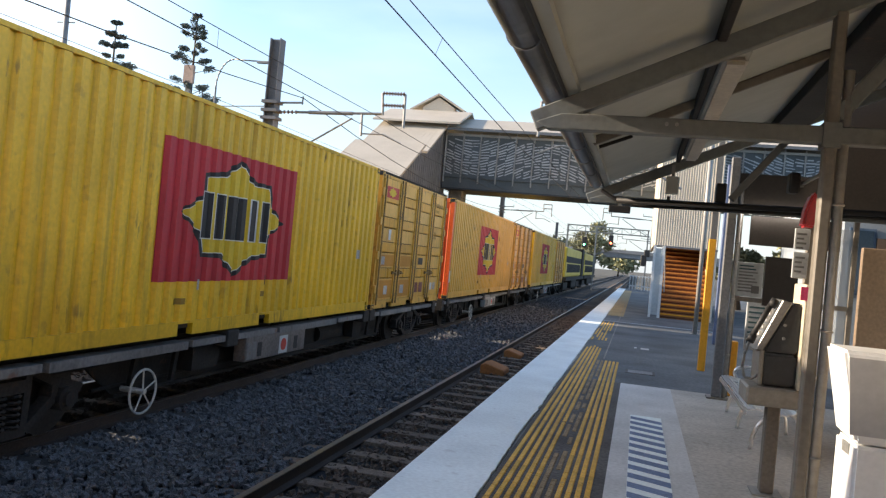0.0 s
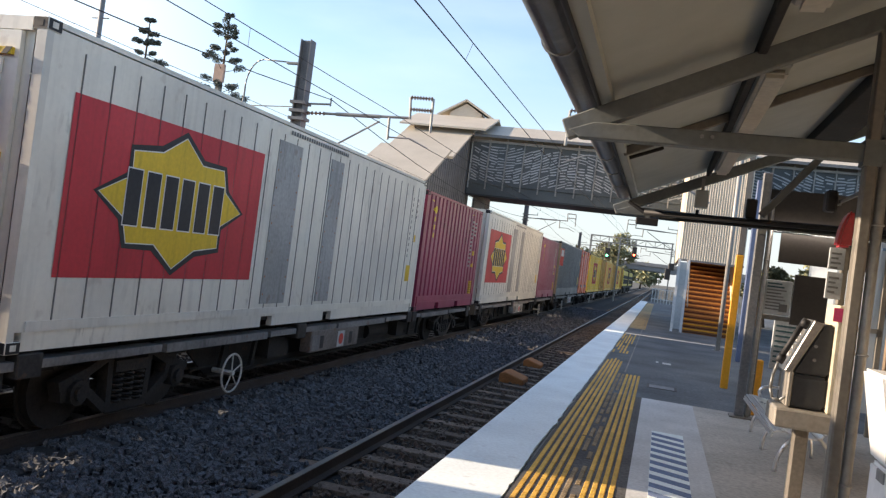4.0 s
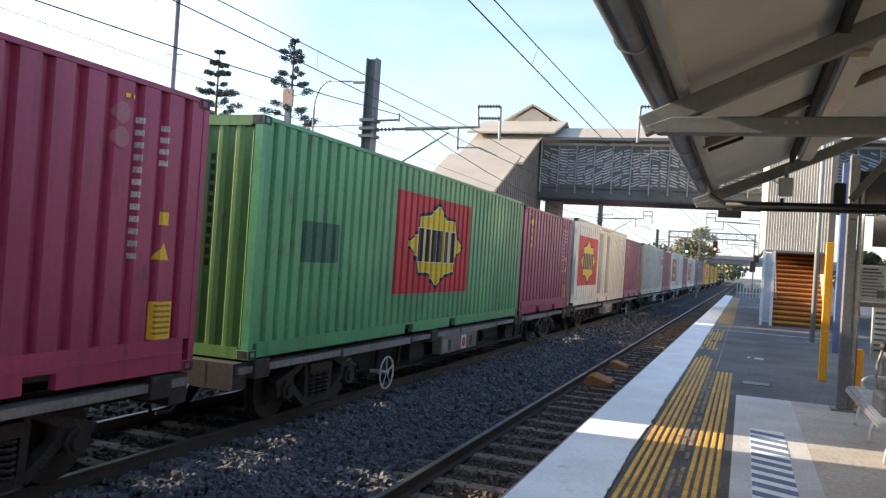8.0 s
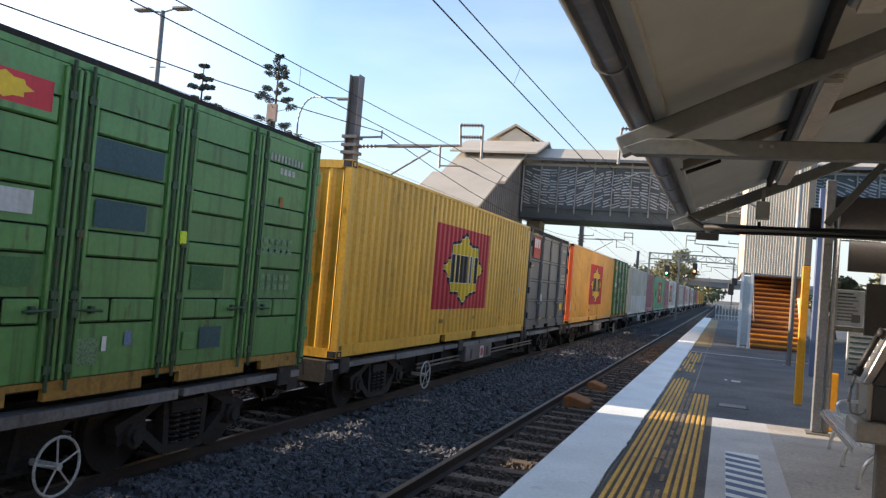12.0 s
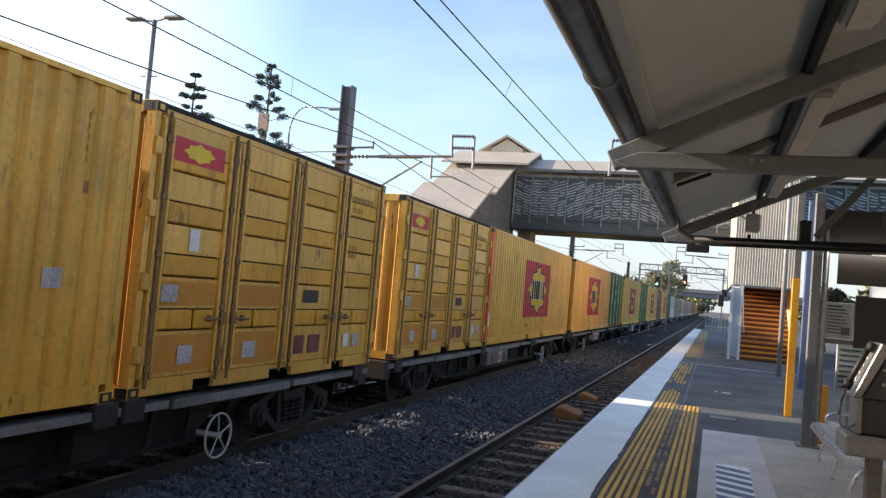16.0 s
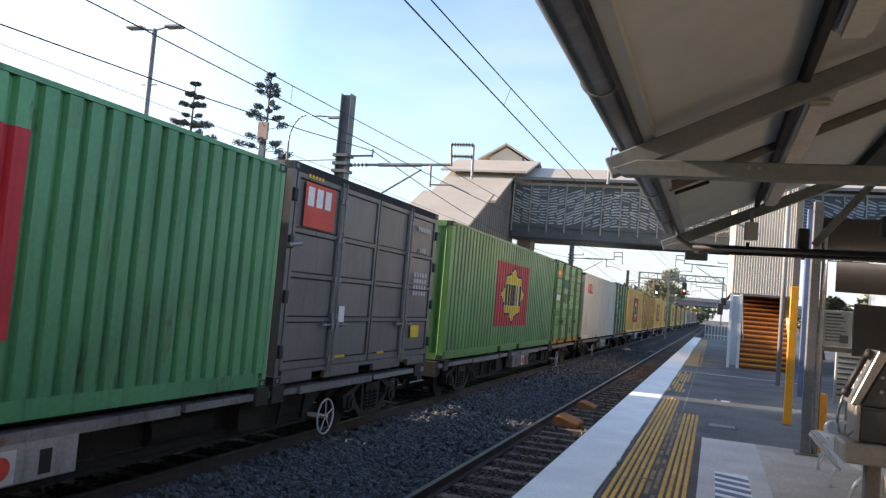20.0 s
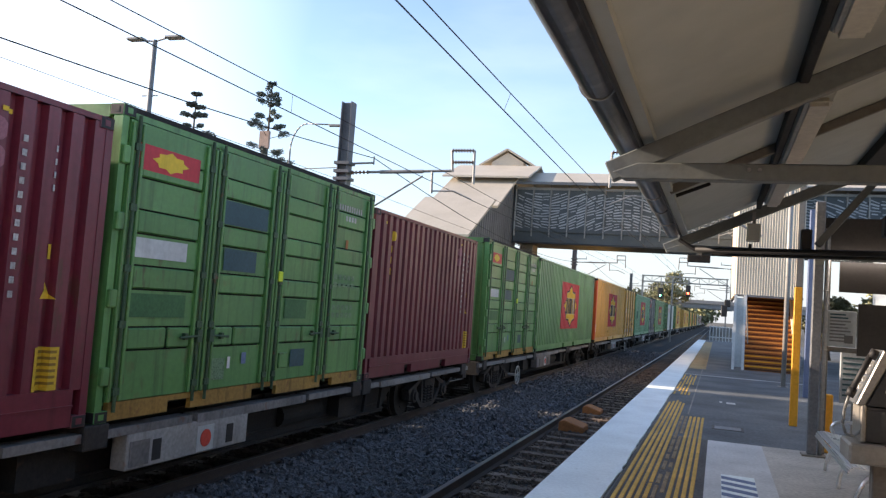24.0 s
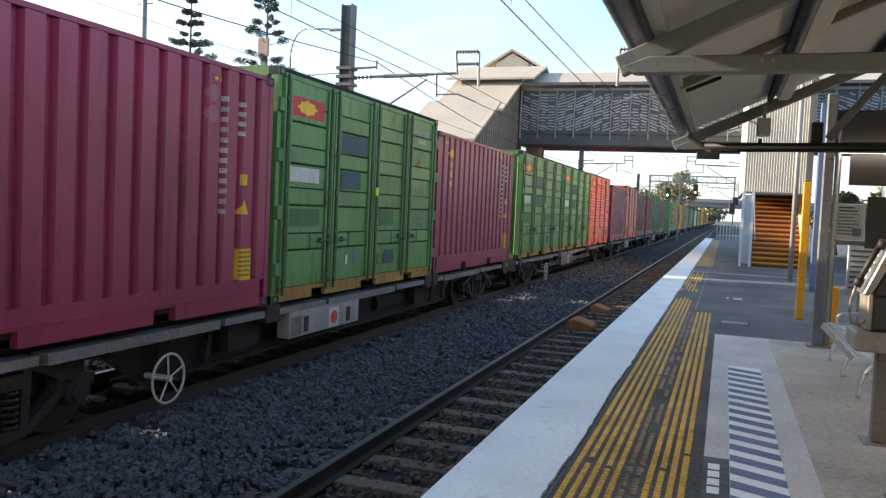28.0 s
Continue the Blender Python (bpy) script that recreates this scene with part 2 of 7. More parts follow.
WHEEL_STEEL = mat("wheel_steel", (0.03, 0.026, 0.023), 0.7, 0.2, 0.25, 5, 0.25)
WHITE_RIM = mat("white_rim_paint", (0.56, 0.55, 0.51), 0.6, 0, 0.2, 6, 0.35, 0, 0, RUST, 0.5)
PLATE_BOX = mat("brown_grey_box_paint", (0.19, 0.165, 0.15), 0.7, 0, 0.2, 4, 0.35, 0.1, 0.4, RUST, 0.6)
GREY_BOX = mat("grey_box_paint", (0.21, 0.205, 0.2), 0.75, 0, 0.15, 4, 0.4, 0.1, 0.35, RUST, 0.6, wander=True)
PLATE_PALE = mat("scuffed_pale_box", (0.36, 0.36, 0.35), 0.7, 0, 0.12, 4, 0.3, 0.1, 0.35, RUST, 0.4)

BALLAST = mat("ballast_stone", (0.147, 0.154, 0.167), 0.9, 0, 0.45, 14, 0.3, 0.8, vary=0.3)
BALLAST_BROWN = mat("rust_stained_ballast", (0.13, 0.095, 0.072), 0.9, 0, 0.35, 14, 0.3, 0.8, vary=0.3)
# the bed's near-black colour stands in for shade between the stones
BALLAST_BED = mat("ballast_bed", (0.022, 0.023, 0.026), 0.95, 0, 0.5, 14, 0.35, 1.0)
RAIL = mat("rail_steel", (0.045, 0.032, 0.026), 0.8, 0.0, 0.2, 6, 0.2, 0.1)
RAIL_TOP = mat("polished_rail_head", (0.2, 0.19, 0.18), 0.4, 0.9, 0.15, 6, 0.2)
# freight track sleepers and stones: the train's shade is put into their colour
SHADED_SLEEPER = mat("shaded_concrete_sleeper", (0.1, 0.094, 0.088), 0.9, 0, 0.3, 6, 0.45, 0.4, vary=0.25)
SHADED_BALLAST = mat("shaded_ballast_stone", (0.026, 0.025, 0.024), 0.85, 0, 0.35, 14, 0.3, 0.8)
SLEEPER = mat("concrete_sleeper", (0.215, 0.155, 0.112), 0.9, 0, 0.3, 6, 0.45, 0.4, vary=0.25)
ASPHALT = mat("worn_asphalt", (0.115, 0.128, 0.137), 0.8, 0, 0.25, 3, 0.5, 0.4, 0, (0.075, 0.085, 0.092), 0.5)
DARK_BAND = mat("dark_worn_asphalt", (0.1, 0.093, 0.087), 0.85, 0, 0.35, 5, 0.4, 0.4)
CONCRETE = mat("grey_concrete", (0.53, 0.495, 0.44), 0.85, 0, 0.14, 4, 0.34, 0.25, 0, (0.2, 0.18, 0.16), 0.45)
PALE_PAINT = mat("worn_pale_paint", (0.6, 0.605, 0.6), 0.8, 0, 0.1, 5, 0.22, 0.15, 0, (0.3, 0.3, 0.29), 0.3)
EDGE_WHITE = mat("platform_edge_white", (0.83, 0.9, 0.9), 0.75, 0, 0.06, 5, 0.13, 0.15, 0, (0.4, 0.4, 0.39), 0.3)
HATCH_BLUE = mat("hatch_blue_paint", (0.16, 0.22, 0.36), 0.8, 0, 0.15, 8, 0.2)
TACTILE = mat("tactile_yellow", (0.74, 0.43, 0.06), 0.7, 0, 0.18, 10, 0.3, 0.1, 0, (0.2, 0.15, 0.08), 0.5, vary=0.15)
TACTILE_WORN = mat("worn_dirty_tactile", (0.33, 0.24, 0.13), 0.8, 0, 0.3, 10, 0.4, 0.1, 0, (0.12, 0.1, 0.09), 0.6)
COPING = mat("coping_concrete", (0.26, 0.25, 0.23), 0.9, 0, 0.15, 6, 0.3, 0.3)

STEEL_GREY = mat("galvanised_steel", (0.3, 0.3, 0.29), 0.5, 0.55, 0.1, 6, 0.2)
CANOPY_PAINT = mat("canopy_steel_paint", (0.165, 0.178, 0.172), 0.6, 0, 0.08, 4, 0.25, 0.05, 0, (0.09, 0.085, 0.075), 0.4)
SOFFIT = mat("canopy_sheet", (0.46, 0.485, 0.45), 0.7, 0, 0.05, 0.6, 0.3, 0.05, 0, (0.22, 0.23, 0.2), 0.25)
GUTTER = mat("gutter_metal", (0.16, 0.16, 0.165), 0.35, 0.5, 0.1, 3, 0.3, 0, 0, (0.3, 0.29, 0.27), 0.4)
COLUMN = mat("column_paint", (0.21, 0.19, 0.16), 0.55, 0.1, 0.1, 5, 0.25, 0.05, 0.25, (0.12, 0.09, 0.06), 0.4)
PIPE_PAINT = mat("weathered_pipe_paint", (0.42, 0.4, 0.365), 0.4, 0.1, 0.1, 4, 0.3, 0, 0.2)
MAST = mat("mast_steel", (0.15, 0.16, 0.175), 0.6, 0.1, 0.15, 5, 0.25)
BRIDGE_BLACK = mat("bridge_black_beam", (0.03, 0.036, 0.042), 0.6, 0.1, 0.1, 4, 0.2)
BRIDGE_DARK = mat("bridge_blue_grey", (0.085, 0.105, 0.115), 0.6, 0.2, 0.1, 4, 0.2)
MESH_LIGHT = mat("perforated_screen", (0.4, 0.43, 0.45), 0.55, 0.2, 0.1, 6, 0.15)
CREAM = mat("cream_sheet_cladding", (0.74, 0.63, 0.49), 0.6, 0, 0.05, 3, 0.15)
ROOF_SHEET = mat("beige_roof_sheet", (0.5, 0.45, 0.37), 0.55, 0, 0.05, 3, 0.12)
TIMBER = mat("orange_brown_stair", (0.3, 0.105, 0.025), 0.65, 0, 0.15, 4, 0.25)
SAFETY_YELLOW = mat("safety_yellow", (0.82, 0.355, 0.015), 0.5, 0, 0.08, 4, 0.15, 0, 0.15)
BLUE_POST = mat("blue_post_paint", (0.085, 0.125, 0.235), 0.55, 0, 0.08, 4, 0.15)
CABLE = mat("cable_black", (0.02, 0.02, 0.022), 0.6, 0.2, 0.1, 6)
INSULATOR = mat("brown_insulator", (0.16, 0.09, 0.06), 0.35, 0, 0.1, 8)
BARK = mat("bark", (0.09, 0.065, 0.045), 0.9, 0, 0.3, 8, 0.3, 0.5)
# distance haze is put into this paled, greyed needle colour
PINE = mat("haze_paled_pine_foliage", (0.16, 0.19, 0.17), 0.8, 0, 0.4, 3, 0.3, vary=0.2)
LEAVES = mat("green_foliage", (0.26, 0.26, 0.14), 0.8, 0, 0.4, 2, 0.35, vary=0.3)
GROUND = mat("dry_ground", (0.1, 0.095, 0.075), 0.95, 0, 0.3, 2, 0.3, 0.4)

# ---------------------------------------------------------------- mesh helpers


def quadbox(bm, x0, x1, y0, y1, z0, z1):
    v = [bm.verts.new(p) for p in ((x0, y0, z0), (x1, y0, z0), (x1, y1, z0), (x0, y1, z0), (x0, y0, z1), (x1, y0, z1), (x1, y1, z1), (x0, y1, z1))]
    for f in ((0, 3, 2, 1), (4, 5, 6, 7), (0, 1, 5, 4), (1, 2, 6, 5), (2, 3, 7, 6), (3, 0, 4, 7)):
        bm.faces.new([v[i] for i in f])
    return v


def boxes(*list_of):
    bm = bmesh.new()
    for b in list_of:
        quadbox(bm, *b)
    return bm


def soft(bm, r=0.01, seg=1):
    bmesh.ops.bevel(bm, geom=bm.edges[:], offset=r, segments=seg, affect="EDGES", clamp_overlap=True)
    return bm


def tube(bm, a, b, r, seg=10, r2=None):
    a, b = Vector(a), Vector(b)
    d = b - a
    m = Matrix.Translation((a + b) / 2) @ d.to_track_quat("Z", "Y").to_matrix().to_4x4()
    bmesh.ops.create_cone(bm, cap_ends=True, segments=seg, radius1=r, radius2=r if r2 is None else r2, depth=d.length, matrix=m)
    return bm


def bar(bm, a, b, w, h, up=(0, 0, 1)):
    """A rectangular bar from a to b, w wide and h deep along up."""
    a, b = Vector(a), Vector(b)
    d = (b - a).normalized()
    s = d.cross(Vector(up)).normalized()
    u = s.cross(d)
    vs = []
    for p in (a, b):
        for i, j in ((-1, -1), (1, -1), (1, 1), (-1, 1)):
            vs.append(bm.verts.new(p + s * i * w / 2 + u * j * h / 2))
    for f in ((3, 2, 1, 0), (4, 5, 6, 7), (0, 1, 5, 4), (1, 2, 6, 5), (2, 3, 7, 6), (3, 0, 4, 7)):
        bm.faces.new([vs[i] for i in f])
    return bm


def ring(bm, centre, axis, r, t, seg=24, sides=6):
    """A round-section hoop."""
    axis = Vector(axis).normalized()
    q = axis.to_track_quat("Z", "Y").to_matrix()
    rows = []
    for i in range(seg):
        a = 2 * math.pi * i / seg
        row = []
        for j in range(sides):
            b = 2 * math.pi * j / sides
            row.append(bm.verts.new(Vector(centre) + q @ Vector(((r + t * math.cos(b)) * math.cos(a), (r + t * math.cos(b)) * math.sin(a), t * math.sin(b)))))
        rows.append(row)
    for i in range(seg):
        for j in range(sides):
            bm.faces.new((rows[i][j], rows[(i + 1) % seg][j], rows[(i + 1) % seg][(j + 1) % sides], rows[i][(j + 1) % sides]))
    return bm


def pipe(bm, pts, r, seg=8, smooth_steps=4):
    """A bent round tube through the points, with eased corners."""
    pts = [Vector(p) for p in pts]
    line = []
    for i in range(len(pts) - 1):
        a, b, c, d = pts[max(0, i - 1)], pts[i], pts[i + 1], pts[min(len(pts) - 1, i + 2)]
        for k in range(smooth_steps):
            t = k / smooth_steps
            line.append(0.5 * ((2 * b) + (c - a) * t + (2 * a - 5 * b + 4 * c - d) * t * t + (3 * b - a - 3 * c + d) * t ** 3))
    line.append(pts[-1])
    rows, side = [], None
    for i, p in enumerate(line):
        d = (line[min(i + 1, len(line) - 1)] - line[max(i - 1, 0)]).normalized()
        side = (side - d * side.dot(d)).normalized() if side else d.orthogonal().normalized()
        up = d.cross(side)
        rows.append([bm.verts.new(p + (side * math.cos(2 * math.pi * j / seg) + up * math.sin(2 * math.pi * j / seg)) * r) for j in range(seg)])
    for a, b in zip(rows, rows[1:]):
        for j in range(seg):
            bm.faces.new((a[j], a[(j + 1) % seg], b[(j + 1) % seg], b[j]))
    bm.faces.new(rows[0][::-1])
    bm.faces.new(rows[-1])
    return bm


def prism(bm, loop, axis, a, b):
    """A closed outline in the plane across the axis (0, 1 or 2), drawn from a to b along it."""
    def put(p, v):
        q = list(p)
        q.insert(axis, v)
        return bm.verts.new(q)
    lo, hi = [put(p, a) for p in loop], [put(p, b) for p in loop]
    n = len(loop)
    bm.faces.new(lo[::-1])
    bm.faces.new(hi)
    for i in range(n):
        bm.faces.new((lo[i], lo[(i + 1) % n], hi[(i + 1) % n], hi[i]))
    return bm


def mesh_of(name, bm, material, smooth=False):
    bmesh.ops.recalc_face_normals(bm, faces=bm.faces[:])
    me = bpy.data.meshes.new(name)
    bm.to_mesh(me)
    bm.free()
    me.materials.append(material)
    if smooth:
        for p in me.polygons:
            p.use_smooth = True
    return me


def part(name, bm, material, parent, label="", smooth=False):
    me = bm if isinstance(bm, bpy.types.Mesh) else mesh_of(name, bm, material, smooth)
    ob = new(name, me)
    ob.parent = parent
    if label:
        tagged(ob, label)
    return ob


def thing(name, label, category, group="", at=(0, 0, 0), kind=""):
    ob = new(name)
    ob.location = at
    return tagged(ob, label, category, group, kind)


def solid(name, bm, material, label, category, group="", kind="", smooth=False):
    return tagged(new(name, mesh_of(name, bm, material, smooth)), label, category, group, kind)


def structure(name, bm, material, label, category="structure"):
    return solid(name, bm, material, label, category, kind="structure")

# ---------------------------------------------------------------- ground, tracks, platform
RAIL_Z = -0.72           # top of the rails below the platform's surface
TRAIN_X = -6.72          # middle of the freight track
NEAR_X = -2.65           # middle of the platform track
BED_Z = RAIL_Z - 0.19
rnd = random.Random(7)

structure("ground", boxes((-900, 900, -400, 2500, -2.4, -1.35)), GROUND, "dry earth ground reaching to the horizon", "ground")
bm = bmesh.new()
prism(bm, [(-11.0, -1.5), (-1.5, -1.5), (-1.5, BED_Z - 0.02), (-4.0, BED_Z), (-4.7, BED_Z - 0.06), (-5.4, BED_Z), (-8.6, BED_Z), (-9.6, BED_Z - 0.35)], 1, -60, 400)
structure("ballast_bed", bm, BALLAST_BED, "crushed stone ballast bed under both tracks, near-black for shade between stones", "ballast")


def rail(x, name):
    r = thing(name, "worn steel rail on concrete sleepers", "rail", "rails")
    bm = bmesh.new()
    prism(bm, [(x - 0.07, RAIL_Z - 0.16), (x + 0.07, RAIL_Z - 0.16), (x + 0.07, RAIL_Z - 0.145), (x + 0.012, RAIL_Z - 0.125), (x + 0.012, RAIL_Z - 0.04),
               (x + 0.035, RAIL_Z - 0.03), (x + 0.035, RAIL_Z - 0.008), (x - 0.035, RAIL_Z - 0.008), (x - 0.035, RAIL_Z - 0.03), (x - 0.012, RAIL_Z - 0.04), (x - 0.012, RAIL_Z - 0.125), (x - 0.07, RAIL_Z - 0.145)], 1, -60, 400)
    part("web_and_foot", bm, RAIL, r, "rust-brown rail web and foot")
    part("head", boxes((x - 0.033, x + 0.033, -60, 400, RAIL_Z - 0.008, RAIL_Z)), RAIL_TOP, r, "polished running surface")


for gx, gauge in ((TRAIN_X, 1.435), (NEAR_X, 1.067)):
    rail(gx - gauge / 2, "rail")
    rail(gx + gauge / 2, "rail")

structure("platform", boxes((-1.44, 14.0, -30, 74, -1.5, -0.02)), COPING, "raised station platform with a concrete edge", "platform")
structure("platform_asphalt", boxes((-0.84, 14.0, 11.75, 74, -0.02, 0.0)), ASPHALT, "worn blue-grey asphalt platform surface", "floor")
structure("platform_concrete", boxes((0.64, 14.0, -30, 11.75, -0.02, 0.0)), CONCRETE, "grey-brown concrete platform surface", "floor")
structure("platform_dark_band", boxes((-0.84, -0.04, -30, 11.75, -0.02, 0.0)), DARK_BAND, "dark asphalt strip under the tactile bars", "floor")
structure("platform_pale_pad", boxes((-0.04, 0.64, -30, 11.75, -0.02, 0.0)), PALE_PAINT, "worn pale painted waiting pad", "floor")
# the white edge: straight to the track, ragged to the platform
bm = bmesh.new()
left, right = [], []
y = -30.0
while y < 72:
    right.append((-0.87 + 0.03 * noise.noise(Vector((y * 0.6, 0, 0))) + 0.018 * noise.noise(Vector((y * 4.3, 3, 0))) + 0.012 * noise.noise(Vector((y * 11.0, 7, 0))), y))
    y += 0.05 if 3 < y < 20 else 1.0
lo = [[bm.verts.new((x, y, z)) for x, y in [(-1.47, -30.0)] + [(-1.47, 72.0)] + right[::-1]] for z in (-0.09, 0.004)]
bm.faces.new(lo[1])
n = len(lo[0])
for i in range(n):
    bm.faces.new((lo[0][i], lo[0][(i + 1) % n], lo[1][(i + 1) % n], lo[1][i]))
structure("platform_edge_line", bm, EDGE_WHITE, "broad white painted platform edge with a ragged inner side", "marking")
FADED_OCHRE = mat("faded_ochre_paving", (0.36, 0.27, 0.13), 0.85, 0, 0.3, 6, 0.3)
for k, (x0, x1, y0, y1, m) in enumerate(((-0.84, -0.3, 28.5, 66.0, "o"), (-0.84, 2.6, 25.3, 25.42, "p"), (0.25, 0.42, 17.2, 17.5, "p"), (0.12, 0.17, 17.3, 17.55, "p"), (-0.405, -0.38, 14.6, 42.0, "p"))):
    structure("platform_marking_%d" % (k + 1), boxes((x0, x1, y0, y1, 0.0, 0.004)), FADED_OCHRE if m == "o" else (COPING if k == 4 else PALE_PAINT), "worn ochre tactile paving" if m == "o" else "thin pale line painted on the asphalt", "marking")
PIT_LID = mat("dull_pit_lid", (0.26, 0.265, 0.265), 0.8, 0, 0.2, 6, 0.3)
pit = thing("pit_cover", "grey steel inspection pit cover in the asphalt", "pit cover")
part("rim", boxes((0.0, 0.46, 13.0, 13.45, 0.0, 0.006)), DARK_BAND, pit)
part("lid", boxes((0.04, 0.42, 13.05, 13.4, 0.006, 0.009)), PIT_LID, pit, "dull grey lid")

structure("platform_patch", boxes((-0.04, 0.12, 4.6, 5.6, 0.0, 0.003)), ASPHALT, "dark repair patch in the pale pad", "floor")
lb = thing("pad_label", "worn white stencilled label on the pad", "marking")
for k in range(4):
    part("label_bar", boxes((-0.01, 0.06, 4.85 + 0.16 * k, 4.97 + 0.16 * k, 0.003, 0.005)), EDGE_WHITE, lb)
# hatched waiting mark: slanted blue stripes on white
hm = thing("hatched_mark", "blue and white hatched marking on the platform", "marking")
part("white_ground", boxes((0.12, 0.45, 4.3, 9.25, 0.0, 0.003)), EDGE_WHITE, hm)
k = 0
y = 4.35
while y < 9.1:
    bm = bmesh.new()
    prism(bm, [(0.122, y + 0.09), (0.448, y - 0.06), (0.448, y + 0.08), (0.122, y + 0.23)], 2, 0.003, 0.006)
    part("stripe", bm, HATCH_BLUE, hm)
    y += 0.285

# raised tactile bars; worn and broken up where people stand
tb = thing("tactile_paving", "rows of raised yellow tactile bars, worn and broken up nearby", "tactile paving", kind="")
TAC_X = [-0.79 + 0.0645 * i for i in range(11)]
bar_meshes = {}


def tac_bar(x, y0, y1):
    ln = round(y1 - y0, 2)
    if ln not in bar_meshes:
        bm = bmesh.new()
        w = 0.02
        prism(bm, [(-w, 0.0), (w, 0.0), (w * 0.75, 0.007), (-w * 0.75, 0.007)], 1, 0, ln)
        bar_meshes[ln] = mesh_of("bar", bm, TACTILE)
    b = part("bar", bar_meshes[ln], None, tb)
    b.location = (x, y0, 0.0)


small, dirty = bmesh.new(), bmesh.new()
for i, x in enumerate(TAC_X):
    middle = i in (5, 6)
    y, end = 3.0, (16.9 - 0.25 * abs(i - 2) if i < 5 else 14.3)
    while y < end - 0.05:
        cut_up = y < 4.7 + 0.12 * i
        broken = y < 6.2 or middle or (i == 4 and y < 9)
        ln = 0.058 if cut_up else (rnd.choice((0.06, 0.12, 0.18, 0.3)) if broken else rnd.choice((0.6, 1.2)))
        ln = min(ln, end - y)
        lost = rnd.random() < (0.03 if cut_up else (0.06 if broken else 0.0)) or (middle and rnd.random() < 0.12)
        if not lost:
            if broken or cut_up:
                prism(dirty if middle else small, [(x - 0.02, 0.0), (x + 0.02, 0.0), (x + 0.015, 0.007), (x - 0.015, 0.007)], 1, y, y + ln - 0.014)
            else:
                tac_bar(x, y, y + ln - 0.008)
        y += ln
tagged(part("worn_bar", dirty, TACTILE_WORN, tb, "dirt-grey worn lane of broken bars"), kind="stuff")
tagged(part("worn_bar", small, TACTILE, tb, "short worn yellow bar pieces"), kind="stuff")
for i in range(5):
    for j in range(9):
        y = 18.3 + 0.75 * j
        if rnd.random() < 0.85:
            tac_bar(-0.81 + 0.075 * i, y, y + 0.66)


SLEEPERS = {}


def track(gx, half, label, y_end, material):
    t = thing("railway_track", label, "track", "tracks")
    SLEEPERS[gx] = []
    mesh = None
    y = 2.0 + rnd.random() * 0.4
    while y < y_end:
        if mesh is None:
            bm = bmesh.new()
            prism(bm, [(-half, 0), (half, 0), (half, 0.2), (half - 0.03, 0.215), (0.35 - half, 0.215), (-half + 0.03, 0.2)], 1, -0.11, 0.11)
            mesh = mesh_of("sleeper", soft(bm, 0.012), material)
        s = part("sleeper", mesh, None, t)
        s.location = (gx + rnd.uniform(-0.02, 0.02), y, RAIL_Z - 0.37 + rnd.uniform(-0.006, 0.006))
        SLEEPERS[gx].append(y)
        y += 0.685
    return t


track(NEAR_X, 1.06, "ballasted track of brown-stained concrete sleepers beside the platform", 150, SLEEPER)
track(TRAIN_X, 1.27, "ballasted freight track of concrete sleepers darkened for the train's shade", 60, SHADED_SLEEPER)


def stones(name, label, regions, seed, material=BALLAST):
    """Crushed stone, joined: rough eight-cornered lumps."""
    g = np.random.default_rng(seed)
    corners = np.array([(x, y, z) for x in (-1, 1) for y in (-1, 1) for z in (-1, 1)], float)
    quads = np.array([(0, 1, 3, 2), (4, 6, 7, 5), (0, 4, 5, 1), (2, 3, 7, 6), (0, 2, 6, 4), (1, 5, 7, 3)])
    vs, fs, base = [], [], 0
    for x0, x1, y0, y1, per, size, ztop in regions:
        n = int((x1 - x0) * (y1 - y0) * per)
        p = np.stack([g.uniform(x0, x1, n), g.uniform(y0, y1, n), ztop + g.uniform(-0.02, 0.03, n)], 1)
        # the sleepers' ends lie bare
        bare = np.zeros(n, bool)
        for gx, xa, xb in ((TRAIN_X, -6.0, -5.36), (NEAR_X, -3.78, -3.2)):
            ys = np.array(SLEEPERS[gx])
            near = np.abs(p[:, 1][:, None] - ys[None]).min(1) < 0.12
            bare |= near & (p[:, 0] > xa + 0.1 * np.sin(p[:, 1] * 9)) & (p[:, 0] < xb + 0.12 * np.sin(p[:, 1] * 5.3)) & (g.uniform(0, 1, n) < 0.92)
        p = p[~bare]
        n = len(p)
        s = size * g.uniform(0.5, 1.2, (n, 1, 3))
        shape = corners[None] * s * g.uniform(0.45, 1.0, (n, 8, 1)) + g.normal(0, size * 0.12, (n, 8, 3))
        a, b, c = g.uniform(0, 6.28, (3, n))
        ca, sa, cb, sb = np.cos(a), np.sin(a), np.cos(b), np.sin(b)
        o = np.zeros(n)
        rz = np.stack([np.stack([ca, -sa, o], 1), np.stack([sa, ca, o], 1), np.stack([o, o, o + 1], 1)], 1)
        rx = np.stack([np.stack([o + 1, o, o], 1), np.stack([o, cb, -sb], 1), np.stack([o, sb, cb], 1)], 1)
        q = np.einsum("nij,nkj->nki", rz @ rx, shape) + p[:, None]
        vs.append(q.reshape(-1, 3))
        fs.append((quads[None] + (base + 8 * np.arange(n))[:, None, None]).reshape(-1, 4))
        base += 8 * n
    me = bpy.data.meshes.new(name)
    me.from_pydata(np.concatenate(vs).tolist(), [], np.concatenate(fs).tolist())
    me.materials.append(material)
    return tagged(new(name, me), label, "ballast", kind="stuff")


